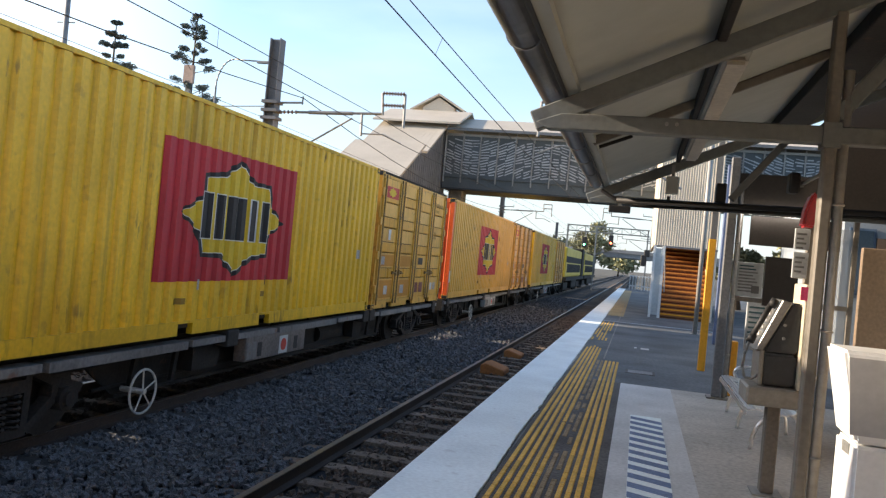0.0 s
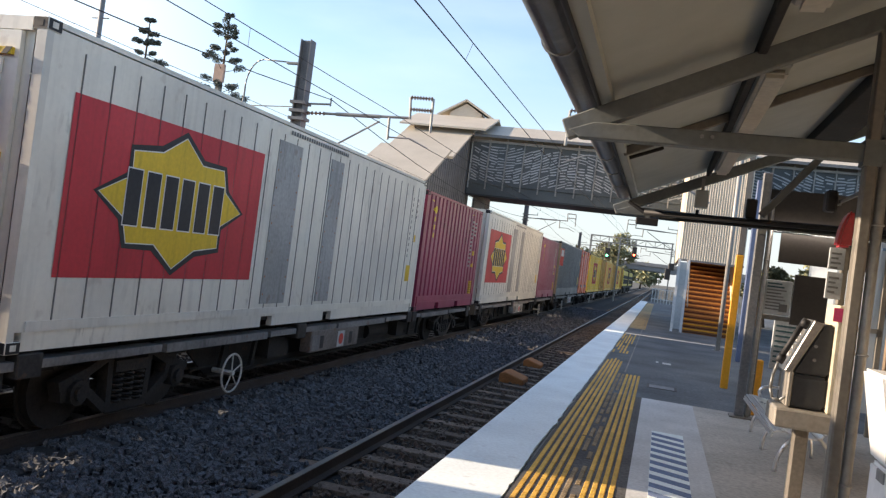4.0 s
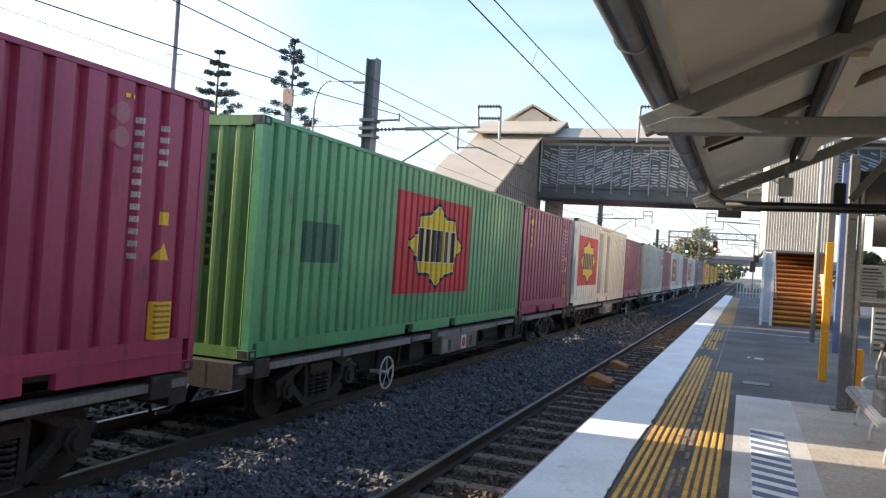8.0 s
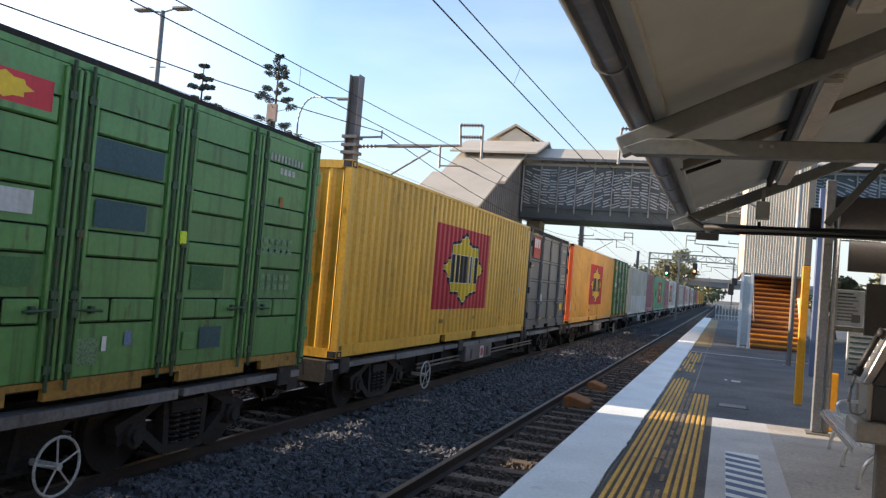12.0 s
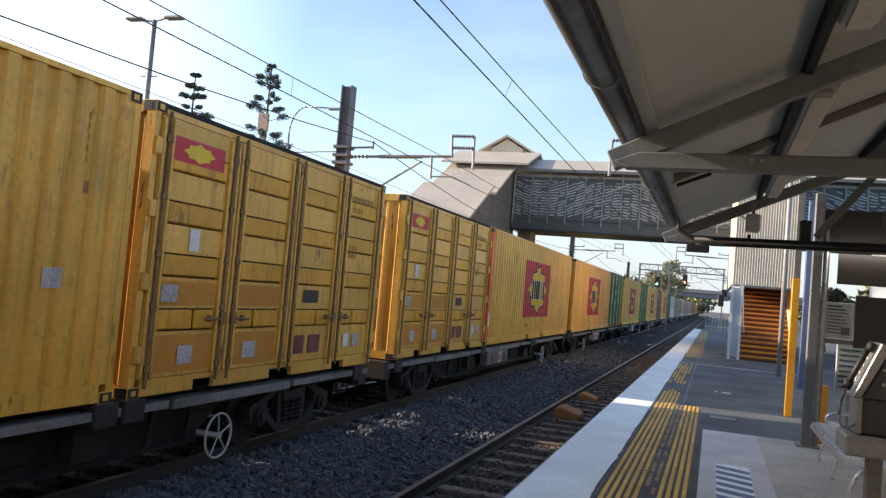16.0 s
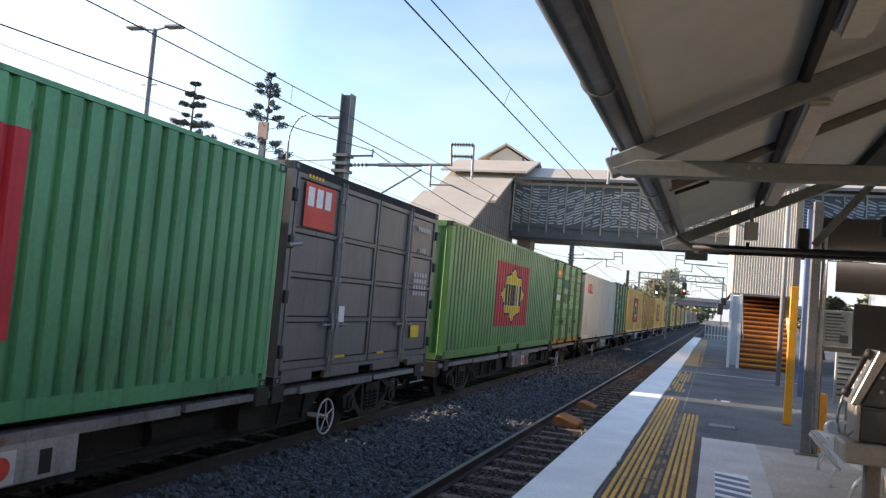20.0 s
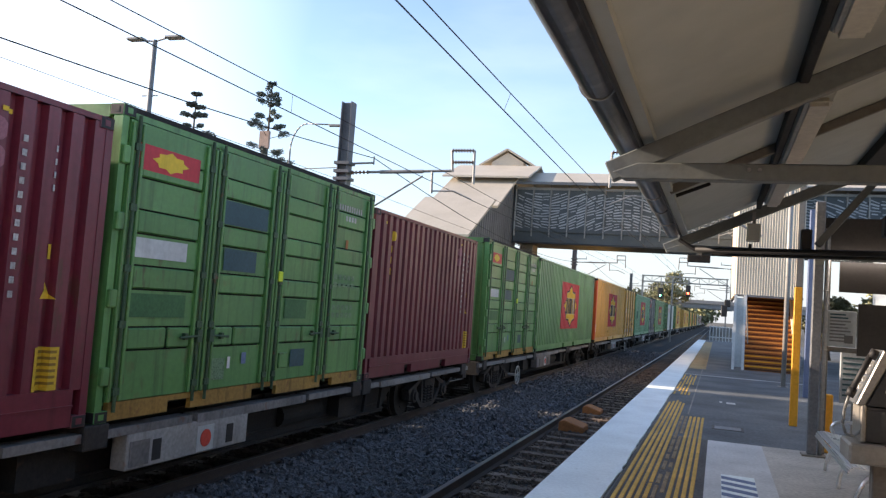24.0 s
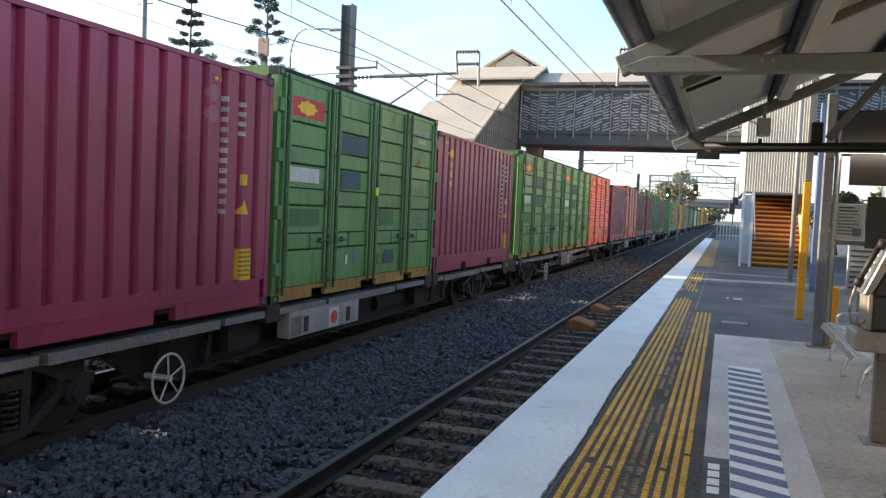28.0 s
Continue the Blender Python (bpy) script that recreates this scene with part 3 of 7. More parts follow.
FR = NEAR_X - 0.5335     # the far rail of the platform track
stones("ballast_stones", "dark blue-grey crushed stone ballast between the tracks", [
    (-5.9, FR - 0.1, 4.5, 12, 330, 0.036, BED_Z + 0.035), (-5.9, FR - 0.1, 12, 24, 170, 0.042, BED_Z + 0.035), (-6.0, FR - 0.1, 24, 60, 50, 0.06, BED_Z + 0.03),], 3)
# darkened copy of the ballast, coloured for the shade below the wagons
stones("oily_ballast", "ballast under the freight train, its shade put into the black colour", [(-7.4, -6.05, 3.5, 22, 110, 0.04, BED_Z + 0.0), (-9.0, -7.5, 4.5, 30, 60, 0.05, BED_Z + 0.0)], 5, SHADED_BALLAST)
stones("stained_ballast", "rust-brown stained ballast between the platform track sleepers", [(FR + 0.1, -1.55, 4.5, 14, 190, 0.034, BED_Z + 0.0), (FR + 0.1, -1.55, 14, 40, 70, 0.045, BED_Z + 0.0)], 4, BALLAST_BROWN)
for (x, y, s) in ((-2.72, 17.3, 1.0), (-2.8, 20.6, 0.85)):
    b = thing("track_magnet", "rust-orange trackside device box between the rails", "track device", "track devices")
    bm = bmesh.new()
    prism(bm, [(x - 0.3 * s, BED_Z + 0.02), (x + 0.22 * s, BED_Z + 0.02), (x + 0.22 * s, BED_Z + 0.14 * s), (x - 0.18 * s, BED_Z + 0.26 * s), (x - 0.3 * s, BED_Z + 0.22 * s)], 1, y - 0.35 * s, y + 0.35 * s)
    part("housing", soft(bm, 0.02), mat("rust_orange_box", (0.45, 0.17, 0.05), 0.8, 0, 0.2, 6, 0.3, 0.3), b)
    part("base_plate", boxes((x - 0.4 * s, x + 0.32 * s, y - 0.42 * s, y + 0.42 * s, BED_Z, BED_Z + 0.03)), RAIL, b)
# ---------------------------------------------------------------- the freight train
BOX_Z = 0.22             # underside of the containers
HALF = 1.219
HEIGHT = 2.9             # set for each kind by tall()
LONG, SHORT = 12.12, 6.06
PERIOD = 19.43


def profile(length, pitch, depth, outer=0.44, web=0.12):
    """Breaks (y, inset) of a corrugated sheet wall: outer flat, sloping web, inner flat, sloping web."""
    pts, y = [], -length / 2 + 0.16
    end = length / 2 - 0.16
    n = max(1, round((end - y) / pitch))
    p = (end - y) / n
    pts.append((-length / 2 + 0.08, 0.0))
    for i in range(n):
        a = y + i * p
        pts += [(a + outer / 2 * p, 0.0), (a + (outer / 2 + web) * p, depth), (a + (1 - outer / 2 - web) * p, depth), (a + (1 - outer / 2) * p, 0.0)]
    pts.append((length / 2 - 0.08, 0.0))
    return pts


def inset_at(pts, y):
    for (a, p), (b, q) in zip(pts, pts[1:]):
        if a <= y <= b:
            return p + (q - p) * (y - a) / max(1e-9, b - a)
    return 0.0


def sheet(pts, z0, z1, x, sign=1):
    bm = bmesh.new()
    lo = [bm.verts.new((sign * (x - d), y, z0)) for y, d in pts]
    hi = [bm.verts.new((sign * (x - d), y, z1)) for y, d in pts]
    for i in range(len(pts) - 1):
        bm.faces.new((lo[i], lo[i + 1], hi[i + 1], hi[i]))
    return bm


def drape(loops, pts, x, lift=0.004):
    """Flat outlines (y, z) laid as paint on a corrugated wall."""
    bm = bmesh.new()
    for loop in loops:
        bm.faces.new([bm.verts.new((0, y, z)) for y, z in loop])
    lo, hi = min(p[0] for l in loops for p in l), max(p[0] for l in loops for p in l)
    for y, _ in pts:
        if lo < y < hi:
            bmesh.ops.bisect_plane(bm, geom=bm.verts[:] + bm.edges[:] + bm.faces[:], plane_co=(0, y, 0), plane_no=(0, 1, 0))
    for v in bm.verts:
        v.co.x = x - inset_at(pts, v.co.y) + lift
    return bm


def rect(y0, y1, z0, z1):
    return [(y0, z0), (y1, z0), (y1, z1), (y0, z1)]


def star_loop(cy, cz, ry, rz, inner=0.0, grow=0.0):
    """A square with a point on each side."""
    quarter = [(0.0, 1.0), (0.28, 0.65), (0.63, 0.66), (0.7, 0.3)]
    out = []
    for q in range(4):
        for u, v in quarter:
            for _ in range(q):
                u, v = v, -u
            n = math.hypot(u, v)
            out.append((cy + ry * u + grow * u / n, cz + rz * v + grow * v / n))
    return out


def bars(y0, z0, w, h, n, gap=0.35, slant=0.0):
    """Plain upright bars that stand for lettering."""
    step = w / n
    return [rect(y0 + i * step, y0 + i * step + step * (1 - gap), z0, z0 + h) for i in range(n)]


def upright_bars(y, z_top, w, h, n, gap=0.3):
    step = h / n
    return [rect(y, y + w, z_top - (i + 1) * step + step * gap, z_top - i * step) for i in range(n)]


MESHES = {}
HEIGHTS = {"maroon": 2.9, "old_maroon": 2.9, "green": 2.95, "plain_white": 2.95, "reefer_badge": 2.96, "pale": 3.0, "orange": 3.12, "green_doors": 3.09}


def tall(kind):
    global HEIGHT
    HEIGHT = HEIGHTS.get(kind, 3.06)



def kept(key, build):
    if key not in MESHES:
        MESHES[key] = build()
    return MESHES[key]


def frame_parts(c, length, material, end_material, key):
    """Posts, rails, corner castings, roof, floor and ends of a container."""
    h, l2 = HEIGHT, length / 2
    for sy in (-1, 1):
        for sx in (-1, 1):
            part("corner_post", kept((key, "post", sx, sy), lambda: mesh_of("corner_post", boxes((min(sx * HALF, sx * (HALF - 0.11)), max(sx * HALF, sx * (HALF - 0.11)), min(sy * l2, sy * (l2 - 0.09)), max(sy * l2, sy * (l2 - 0.09)), 0.118, h - 0.118)), ORANGE if sy < 0 and key.startswith("orange_") else (TAN_POST if key == "slate" else material))), None, c)
            for z in (0, h - 0.118):
                part("corner_casting", kept((key, "casting", sx, sy, z), lambda: casting_mesh(sx, sy, l2, z, material)), None, c)
        part("end_wall", kept((key, "end", sy, length), lambda: mesh_of("end_wall", end_wall(sy, l2), end_material)), None, c)
        part("end_sill", kept((key, "esill", sy, length), lambda: mesh_of("end_sill", boxes((-HALF + 0.17, HALF - 0.17, *sorted((sy * (l2 - 0.006), sy * (l2 - 0.1))), 0.0, 0.14)), end_material)), None, c)
        part("end_header", kept((key, "ehead", sy, length), lambda: mesh_of("end_header", boxes((-HALF + 0.17, HALF - 0.17, *sorted((sy * (l2 - 0.006), sy * (l2 - 0.1))), h - 0.13, h - 0.004)), end_material)), None, c)
    for sx in (-1, 1):
        part("top_rail", kept((key, "trail", sx, length), lambda: mesh_of("top_rail", boxes((*sorted((sx * (HALF - 0.0), sx * (HALF - 0.08))), -l2 + 0.17, l2 - 0.17, h - 0.055, h - 0.004)), DARK_STEEL if key.endswith("doors") or key == "orange" else material)), None, c)
        if sx > 0 and (key.endswith("doors") or key == "orange"):
            continue
        part("bottom_rail", kept((key, "brail", sx, length), lambda: mesh_of("bottom_rail", bottom_rail(sx, l2, length, rail_top(key)), material)), None, c)
    part("roof", kept((key, "roof", length), lambda: mesh_of("roof", boxes((-HALF + 0.08, HALF - 0.08, -l2 + 0.1, l2 - 0.1, h - 0.06, h - 0.03)), material)), None, c)
    part("floor", kept((key, "floor", length), lambda: mesh_of("floor", boxes((-HALF + 0.08, HALF - 0.08, -l2 + 0.1, l2 - 0.1, 0.1, 0.16)), UNDERFRAME)), None, c)


def casting_mesh(sx, sy, l2, z, material):
    """A cast corner block, a little proud; thin black plates on its side and end paint the shade of its holes."""
    x0, x1 = sorted((sx * (HALF + 0.006), sx * (HALF - 0.162)))
    y0, y1 = sorted((sy * (l2 + 0.004), sy * (l2 - 0.178)))
    bm = soft(boxes((x0, x1, y0, y1, z, z + 0.118)), 0.008)
    solid_faces = len(bm.faces)
    side = HALF + 0.0062
    quadbox(bm, *sorted((sx * side, sx * (side + 0.0015))), y0 + 0.055, y1 - 0.055, z + 0.032, z + 0.088)
    face = l2 + 0.0042
    quadbox(bm, x0 + 0.055, x1 - 0.055, *sorted((sy * face, sy * (face + 0.0015))), z + 0.032, z + 0.088)
    me = mesh_of("corner_casting", bm, material)
    me.materials.append(CABLE)
    for p in me.polygons:
        if p.index >= solid_faces:
            p.material_index = 1
    return me


def end_wall(sy, l2):
    bm = bmesh.new()
    pts = []
    n = 9
    for i in range(n):
        a, w = -HALF + 0.11 + i * (2 * HALF - 0.22) / n, (2 * HALF - 0.22) / n
        pts += [(a + 0.1 * w, 0.0), (a + 0.3 * w, 0.045), (a + 0.7 * w, 0.045), (a + 0.9 * w, 0.0)]
    lo = [bm.verts.new((x, sy * (l2 - 0.015 - d), 0.13)) for x, d in pts]
    hi = [bm.verts.new((x, sy * (l2 - 0.015 - d), HEIGHT - 0.12)) for x, d in pts]
    for i in range(len(pts) - 1):
        bm.faces.new((lo[i], lo[i + 1], hi[i + 1], hi[i]))
    return bm


def rail_top(kind):
    return {"maroon": 0.36, "old_maroon": 0.36, "slate": 0.44}.get(kind, 0.2)


def notched(cuts, open_at, low, high, top):
    """Outline of a rail with fork pockets cut in its underside."""
    loop = [(cuts[-1], top), (cuts[0], top)]
    for i in range(len(cuts) - 1):
        z = high if i in open_at else low
        loop += [(cuts[i], z), (cuts[i + 1], z)]
    return loop


def bottom_rail(sx, l2, length, top):
    x0, x1 = sorted((sx * (HALF - 0.004), sx * (HALF - 0.09)))
    bm = bmesh.new()
    if length < 8:
        cuts = [-l2 + 0.18, -1.2, -0.85, 0.85, 1.2, l2 - 0.18]
    else:
        cuts = [-l2 + 0.18, -1.3, -0.95, 0.95, 1.3, l2 - 0.18]
    prism(bm, notched(cuts, (1, 3), 0.02, 0.17, top), 0, x0, x1)
    if top > 0.3:
        quadbox(bm, *sorted((sx * (HALF - 0.004), sx * (HALF + 0.012))), cuts[0], cuts[5], 0.2, 0.215)
    return bm


def emblem(c, pts, cy, material_panel=PANEL_RED, w=3.8, z0=0.71, z1=2.48):
    """A red square with a black-edged yellow star and black lettering bars."""
    x = HALF - 0.002
    cz = (z0 + z1) / 2
    k = ("emblem", len(pts), round(pts[1][0], 2), round(cy, 2))
    p = part("emblem_panel", kept(k + ("p",), lambda: mesh_of("emblem_panel", drape([rect(cy - w / 2, cy + w / 2, z0, z1)], pts, x, 0.003), PANEL_RED)), None, c, "red painted panel with a yellow star")
    ry, rz = w * 0.37, (z1 - z0) * 0.43
    part("star_edge", kept(k + ("w",), lambda: mesh_of("star_edge", drape([star_loop(cy, cz, ry, rz, 0.72, 0.014)], pts, x, 0.0075), WHITE_MARK)), None, p, "thin white line inside the star's outline")
    part("star_outline", kept(k + ("o",), lambda: mesh_of("star_outline", drape([star_loop(cy, cz, ry, rz, 0.72, 0.085)], pts, x, 0.006), BLACK)), None, p)
    part("star", kept(k + ("s",), lambda: mesh_of("star", drape([star_loop(cy, cz, ry, rz, 0.72)], pts, x, 0.009), STAR_YELLOW)), None, p)
    part("lettering_edge", kept(k + ("e",), lambda: mesh_of("lettering_edge", drape([rect(r[0][0] - 0.014, r[1][0] + 0.014, r[0][1] - 0.014, r[2][1] + 0.014) for r in bars(cy - w * 0.26, cz - 0.31, w * 0.53, 0.6, 6, 0.28)], pts, x, 0.011), WHITE_MARK)), None, p, "thin white edging round the bars")
    part("lettering", kept(k + ("l",), lambda: mesh_of("lettering", drape(bars(cy - w * 0.26, cz - 0.31, w * 0.53, 0.6, 6, 0.28), pts, x, 0.013), BLACK)), None, p)


RIBS = {"maroon": (0.6, 0.08), "old_maroon": (0.5, 0.07), "plain_white": (0.52, 0.09), "green": (0.58, 0.08), "leaf": (0.58, 0.08)}  # share of the outer flat and of the web


def side_panels(c, length, material, pitch, depth, key):
    pts = profile(length, pitch, depth, *RIBS.get(key, (0.44, 0.12)))
    for sx in (1, -1):
        part("side_wall", kept((key, "side", sx, length, pitch), lambda: mesh_of("side_wall", sheet(pts, rail_top(key) - 0.01, HEIGHT - 0.06, HALF - 0.006, sx), material)), None, c)
    return pts


def marks(c, loops, pts, material, key, lift=0.004, label="", name="marking"):
    ob = part(name, kept(("mark", key, name, len(pts), round(pts[1][0], 2)), lambda: mesh_of(name, drape(loops, pts, HALF - 0.002, lift), material)), None, c, label)
    if name in ("number_mark", "faded_mark", "text_bar", "lettering", "yellow_lettering"):
        tagged(ob, kind="stuff")
    return ob


def long_box(kind):
    """A forty-foot container. kind: colour and dress."""
    dress = {
        "yellow": (YELLOW, YELLOW, "faded yellow forty-foot container with a red star panel"),
        "bright": (BRIGHT_YELLOW, BRIGHT_YELLOW, "bright yellow forty-foot container with a red star panel"),
        "orange_end": (YELLOW, ORANGE, "yellow forty-foot container with an orange corner stripe and star panel"),
        "orange_post": (YELLOW, ORANGE, "yellow forty-foot container with an orange corner post and star panel"),
        "green": (GREEN, LIME, "weathered green forty-foot container with a red star panel"),
        "leaf": (LEAF_GREEN, LIME, "mid-green forty-foot container with a red star panel"),
        "slate": (GREY_BLUE, GREY_BLUE, "slate-grey forty-foot container with a red square badge"),
        "plain_white": (BEIGE, BEIGE, "plain off-white corrugated forty-foot container"),
        "pale": (PALE_BOX, PALE_END, "pale grey forty-foot container with a row of red marks"),
        "reefer_star": (WHITE, WHITE, "white ribbed refrigerated container with a red star panel"),
        "reefer_badge": (BEIGE, BEIGE, "dirty beige ribbed refrigerated container with a red badge"),
    }[kind]
    tall(kind)
    material, endm, label = dress
    c = thing("shipping_container", label, "container", "containers on the train")
    reefer = kind.startswith("reefer")
    frame_parts(c, LONG, material, endm, kind)
    l2 = LONG / 2
    if reefer:
        pts = [(-l2 + 0.08, 0), (l2 - 0.08, 0)]
        side_panels_flat(c, material, kind)
    else:
        pts = side_panels(c, LONG, material, 0.272, {"pale": 0.014, "plain_white": 0.055, "green": 0.058, "leaf": 0.055}.get(kind, 0.05), kind)
    if kind in ("yellow", "bright", "orange_end", "orange_post", "green", "leaf"):
        emblem(c, pts, 0.34 if kind == "orange_end" else 0.0)
    if kind.startswith("orange_"):
        marks(c, [rect(-l2 + 0.092, -l2 + 0.2, 0.21, HEIGHT - 0.08)], pts, ORANGE, kind, label="orange corner stripe", name="corner_stripe")
        marks(c, [rect(-l2 + 0.1, -l2 + 0.24, 0.5, 0.86)], pts, WHITE_MARK, kind + "w", 0.009, name="paper_label")
    if kind in ("yellow", "bright", "orange_end", "orange_post"):
        # small stencils over the fork pockets and marks near the leading end
        for k, (a, b, z0, z1, m_) in enumerate(((-1.45, -1.2, 0.42, 0.5, LABEL_INK), (-0.95, -0.82, 0.6, 0.74, FAINT), (0.9, 1.1, 0.46, 0.54, LABEL_INK), (1.0, 1.12, 0.64, 0.78, BLACK), (l2 - 1.02, l2 - 0.78, 1.1, 1.28, FAINT), (l2 - 0.62, l2 - 0.54, 1.98, 2.1, RUST_ORANGE))):
            marks(c, [rect(a, b, z0, z1)], pts, m_, kind + "st%d" % k, 0.005, name="stencil")
        marks(c, upright_bars(l2 - 0.66, 2.72, 0.06, 0.5, 5, 0.4), pts, LABEL_INK, kind + "nn", name="number_mark")
    if kind == "plain_white":
        marks(c, [rect(-l2 + 2.1, l2 - 0.1, 0.22, 1.2)], pts, paint("paler_off_white", (0.7, 0.675, 0.61), 0.2, 0.3, scratch=0.5, grain=0.03), kind, 0.002, "paler lower band", "repainted_band")
    if kind == "green":
        marks(c, [rect(-l2 + 1.15, -l2 + 2.1, 1.2, 1.75)], pts, mat("dull_patch", (0.04, 0.13, 0.08), 0.7), kind, name="repainted_patch")
    if kind == "reefer_star":
        emblem(c, pts, -l2 + 2.35)
        marks(c, upright_bars(l2 - 0.85, 2.6, 0.05, 1.4, 11, 0.45), pts, GREY_BOX, kind + "n", name="number_mark")
        marks(c, upright_bars(l2 - 0.5, 2.6, 0.05, 0.5, 4, 0.45), pts, GREY_BOX, kind + "m", name="number_mark")
        marks(c, [rect(l2 - 0.8, l2 - 0.5, 0.72, 1.08)], pts, YELLOW_MARK, kind + "y", name="yellow_label")
        marks(c, [rect(l2 - 0.48, l2 - 0.36, 1.62, 1.78)], pts, YELLOW_MARK, kind + "z", name="yellow_label")
    if kind == "slate":
        p = marks(c, [rect(-l2 + 0.35, -l2 + 2.0, 1.72, 2.69)], pts, RED_MARK, kind, label="red square badge", name="badge")
        marks(p, bars(-l2 + 0.45, 2.25, 1.4, 0.36, 3), pts, WHITE_MARK, kind, 0.008, name="lettering")
        marks(c, upright_bars(l2 - 0.62, 2.75, 0.06, 1.5, 12), pts, FAINT, kind + "n", name="number_mark")
        marks(c, [rect(l2 - 0.85, l2 - 0.5, 0.62, 1.12)], pts, YELLOW_MARK, kind + "y", name="yellow_plate")
        marks(c, [[(l2 - 1.05, 2.1), (l2 - 0.85, 2.1), (l2 - 0.95, 2.28)]], pts, YELLOW_MARK, kind + "t", name="warning_triangle")
        marks(c, [rect(l2 - 0.5, l2 - 0.38, 1.9, 2.04)], pts, YELLOW_MARK, kind + "s", name="yellow_label")
    if kind == "reefer_badge":
        p = marks(c, [rect(l2 - 1.5, l2 - 0.4, 1.88, 2.56)], pts, RED_MARK, kind, label="red square badge", name="badge")
        marks(p, bars(l2 - 1.4, 2.25, 0.85, 0.24, 3), pts, WHITE_MARK, kind, 0.008, name="lettering")
    if kind == "pale":
        def oval(a, b, rz):
            return [(-l2 + (a + b) / 2 + (b - a) / 2 * math.cos(q * math.pi / 10), 2.34 + rz * math.sin(q * math.pi / 10)) for q in range(20)]
        for k, (a, b) in enumerate(((1.07, 1.47), (1.48, 1.82), (1.83, 2.22))):
            m_ = marks(c, [oval(a, b, 0.235)], pts, RED_MARK, kind + "r%d" % k, label="red rounded mark", name="red_mark")
            marks(m_, [oval(a + 0.12, b - 0.12, 0.11)], pts, PALE_BOX, kind + "h%d" % k, 0.007, name="mark_centre")
        marks(c, [rect(-l2 + 2.27, -l2 + 2.37, 2.11, 2.5)], pts, RED_MARK, kind + "r3", label="red upright mark", name="red_mark")
        marks(c, [rect(-l2 + 2.37, -l2 + 2.6, 2.11, 2.2)], pts, RED_MARK, kind + "r4", label="red flat mark", name="red_mark")
        marks(c, [rect(-l2 + 0.45, -l2 + 0.6, 0.27, 0.36)], pts, YELLOW_MARK, kind + "y", name="yellow_label")
    if kind == "slate":
        plate = boxes((0.1, 0.5, -l2 + 0.052, -l2 + 0.057, 0.72, 1.12))
        part("yellow_plate", kept("slateplate", lambda: mesh_of("yellow_plate", plate, YELLOW_MARK)), None, c, "orange-yellow plate on the end wall")
    # a short column of number marks on the rear end wall
    x = bmesh.new()
    for k in range(11):
        quadbox(x, 0.465, 0.525, -l2 + 0.054, -l2 + 0.059, 1.1 + 0.13 * k, 1.18 + 0.13 * k)
    tagged(part("number_mark", kept(("endmarks", kind), lambda: mesh_of("number_mark", x, BLACK)), None, c), kind="stuff")
    return c


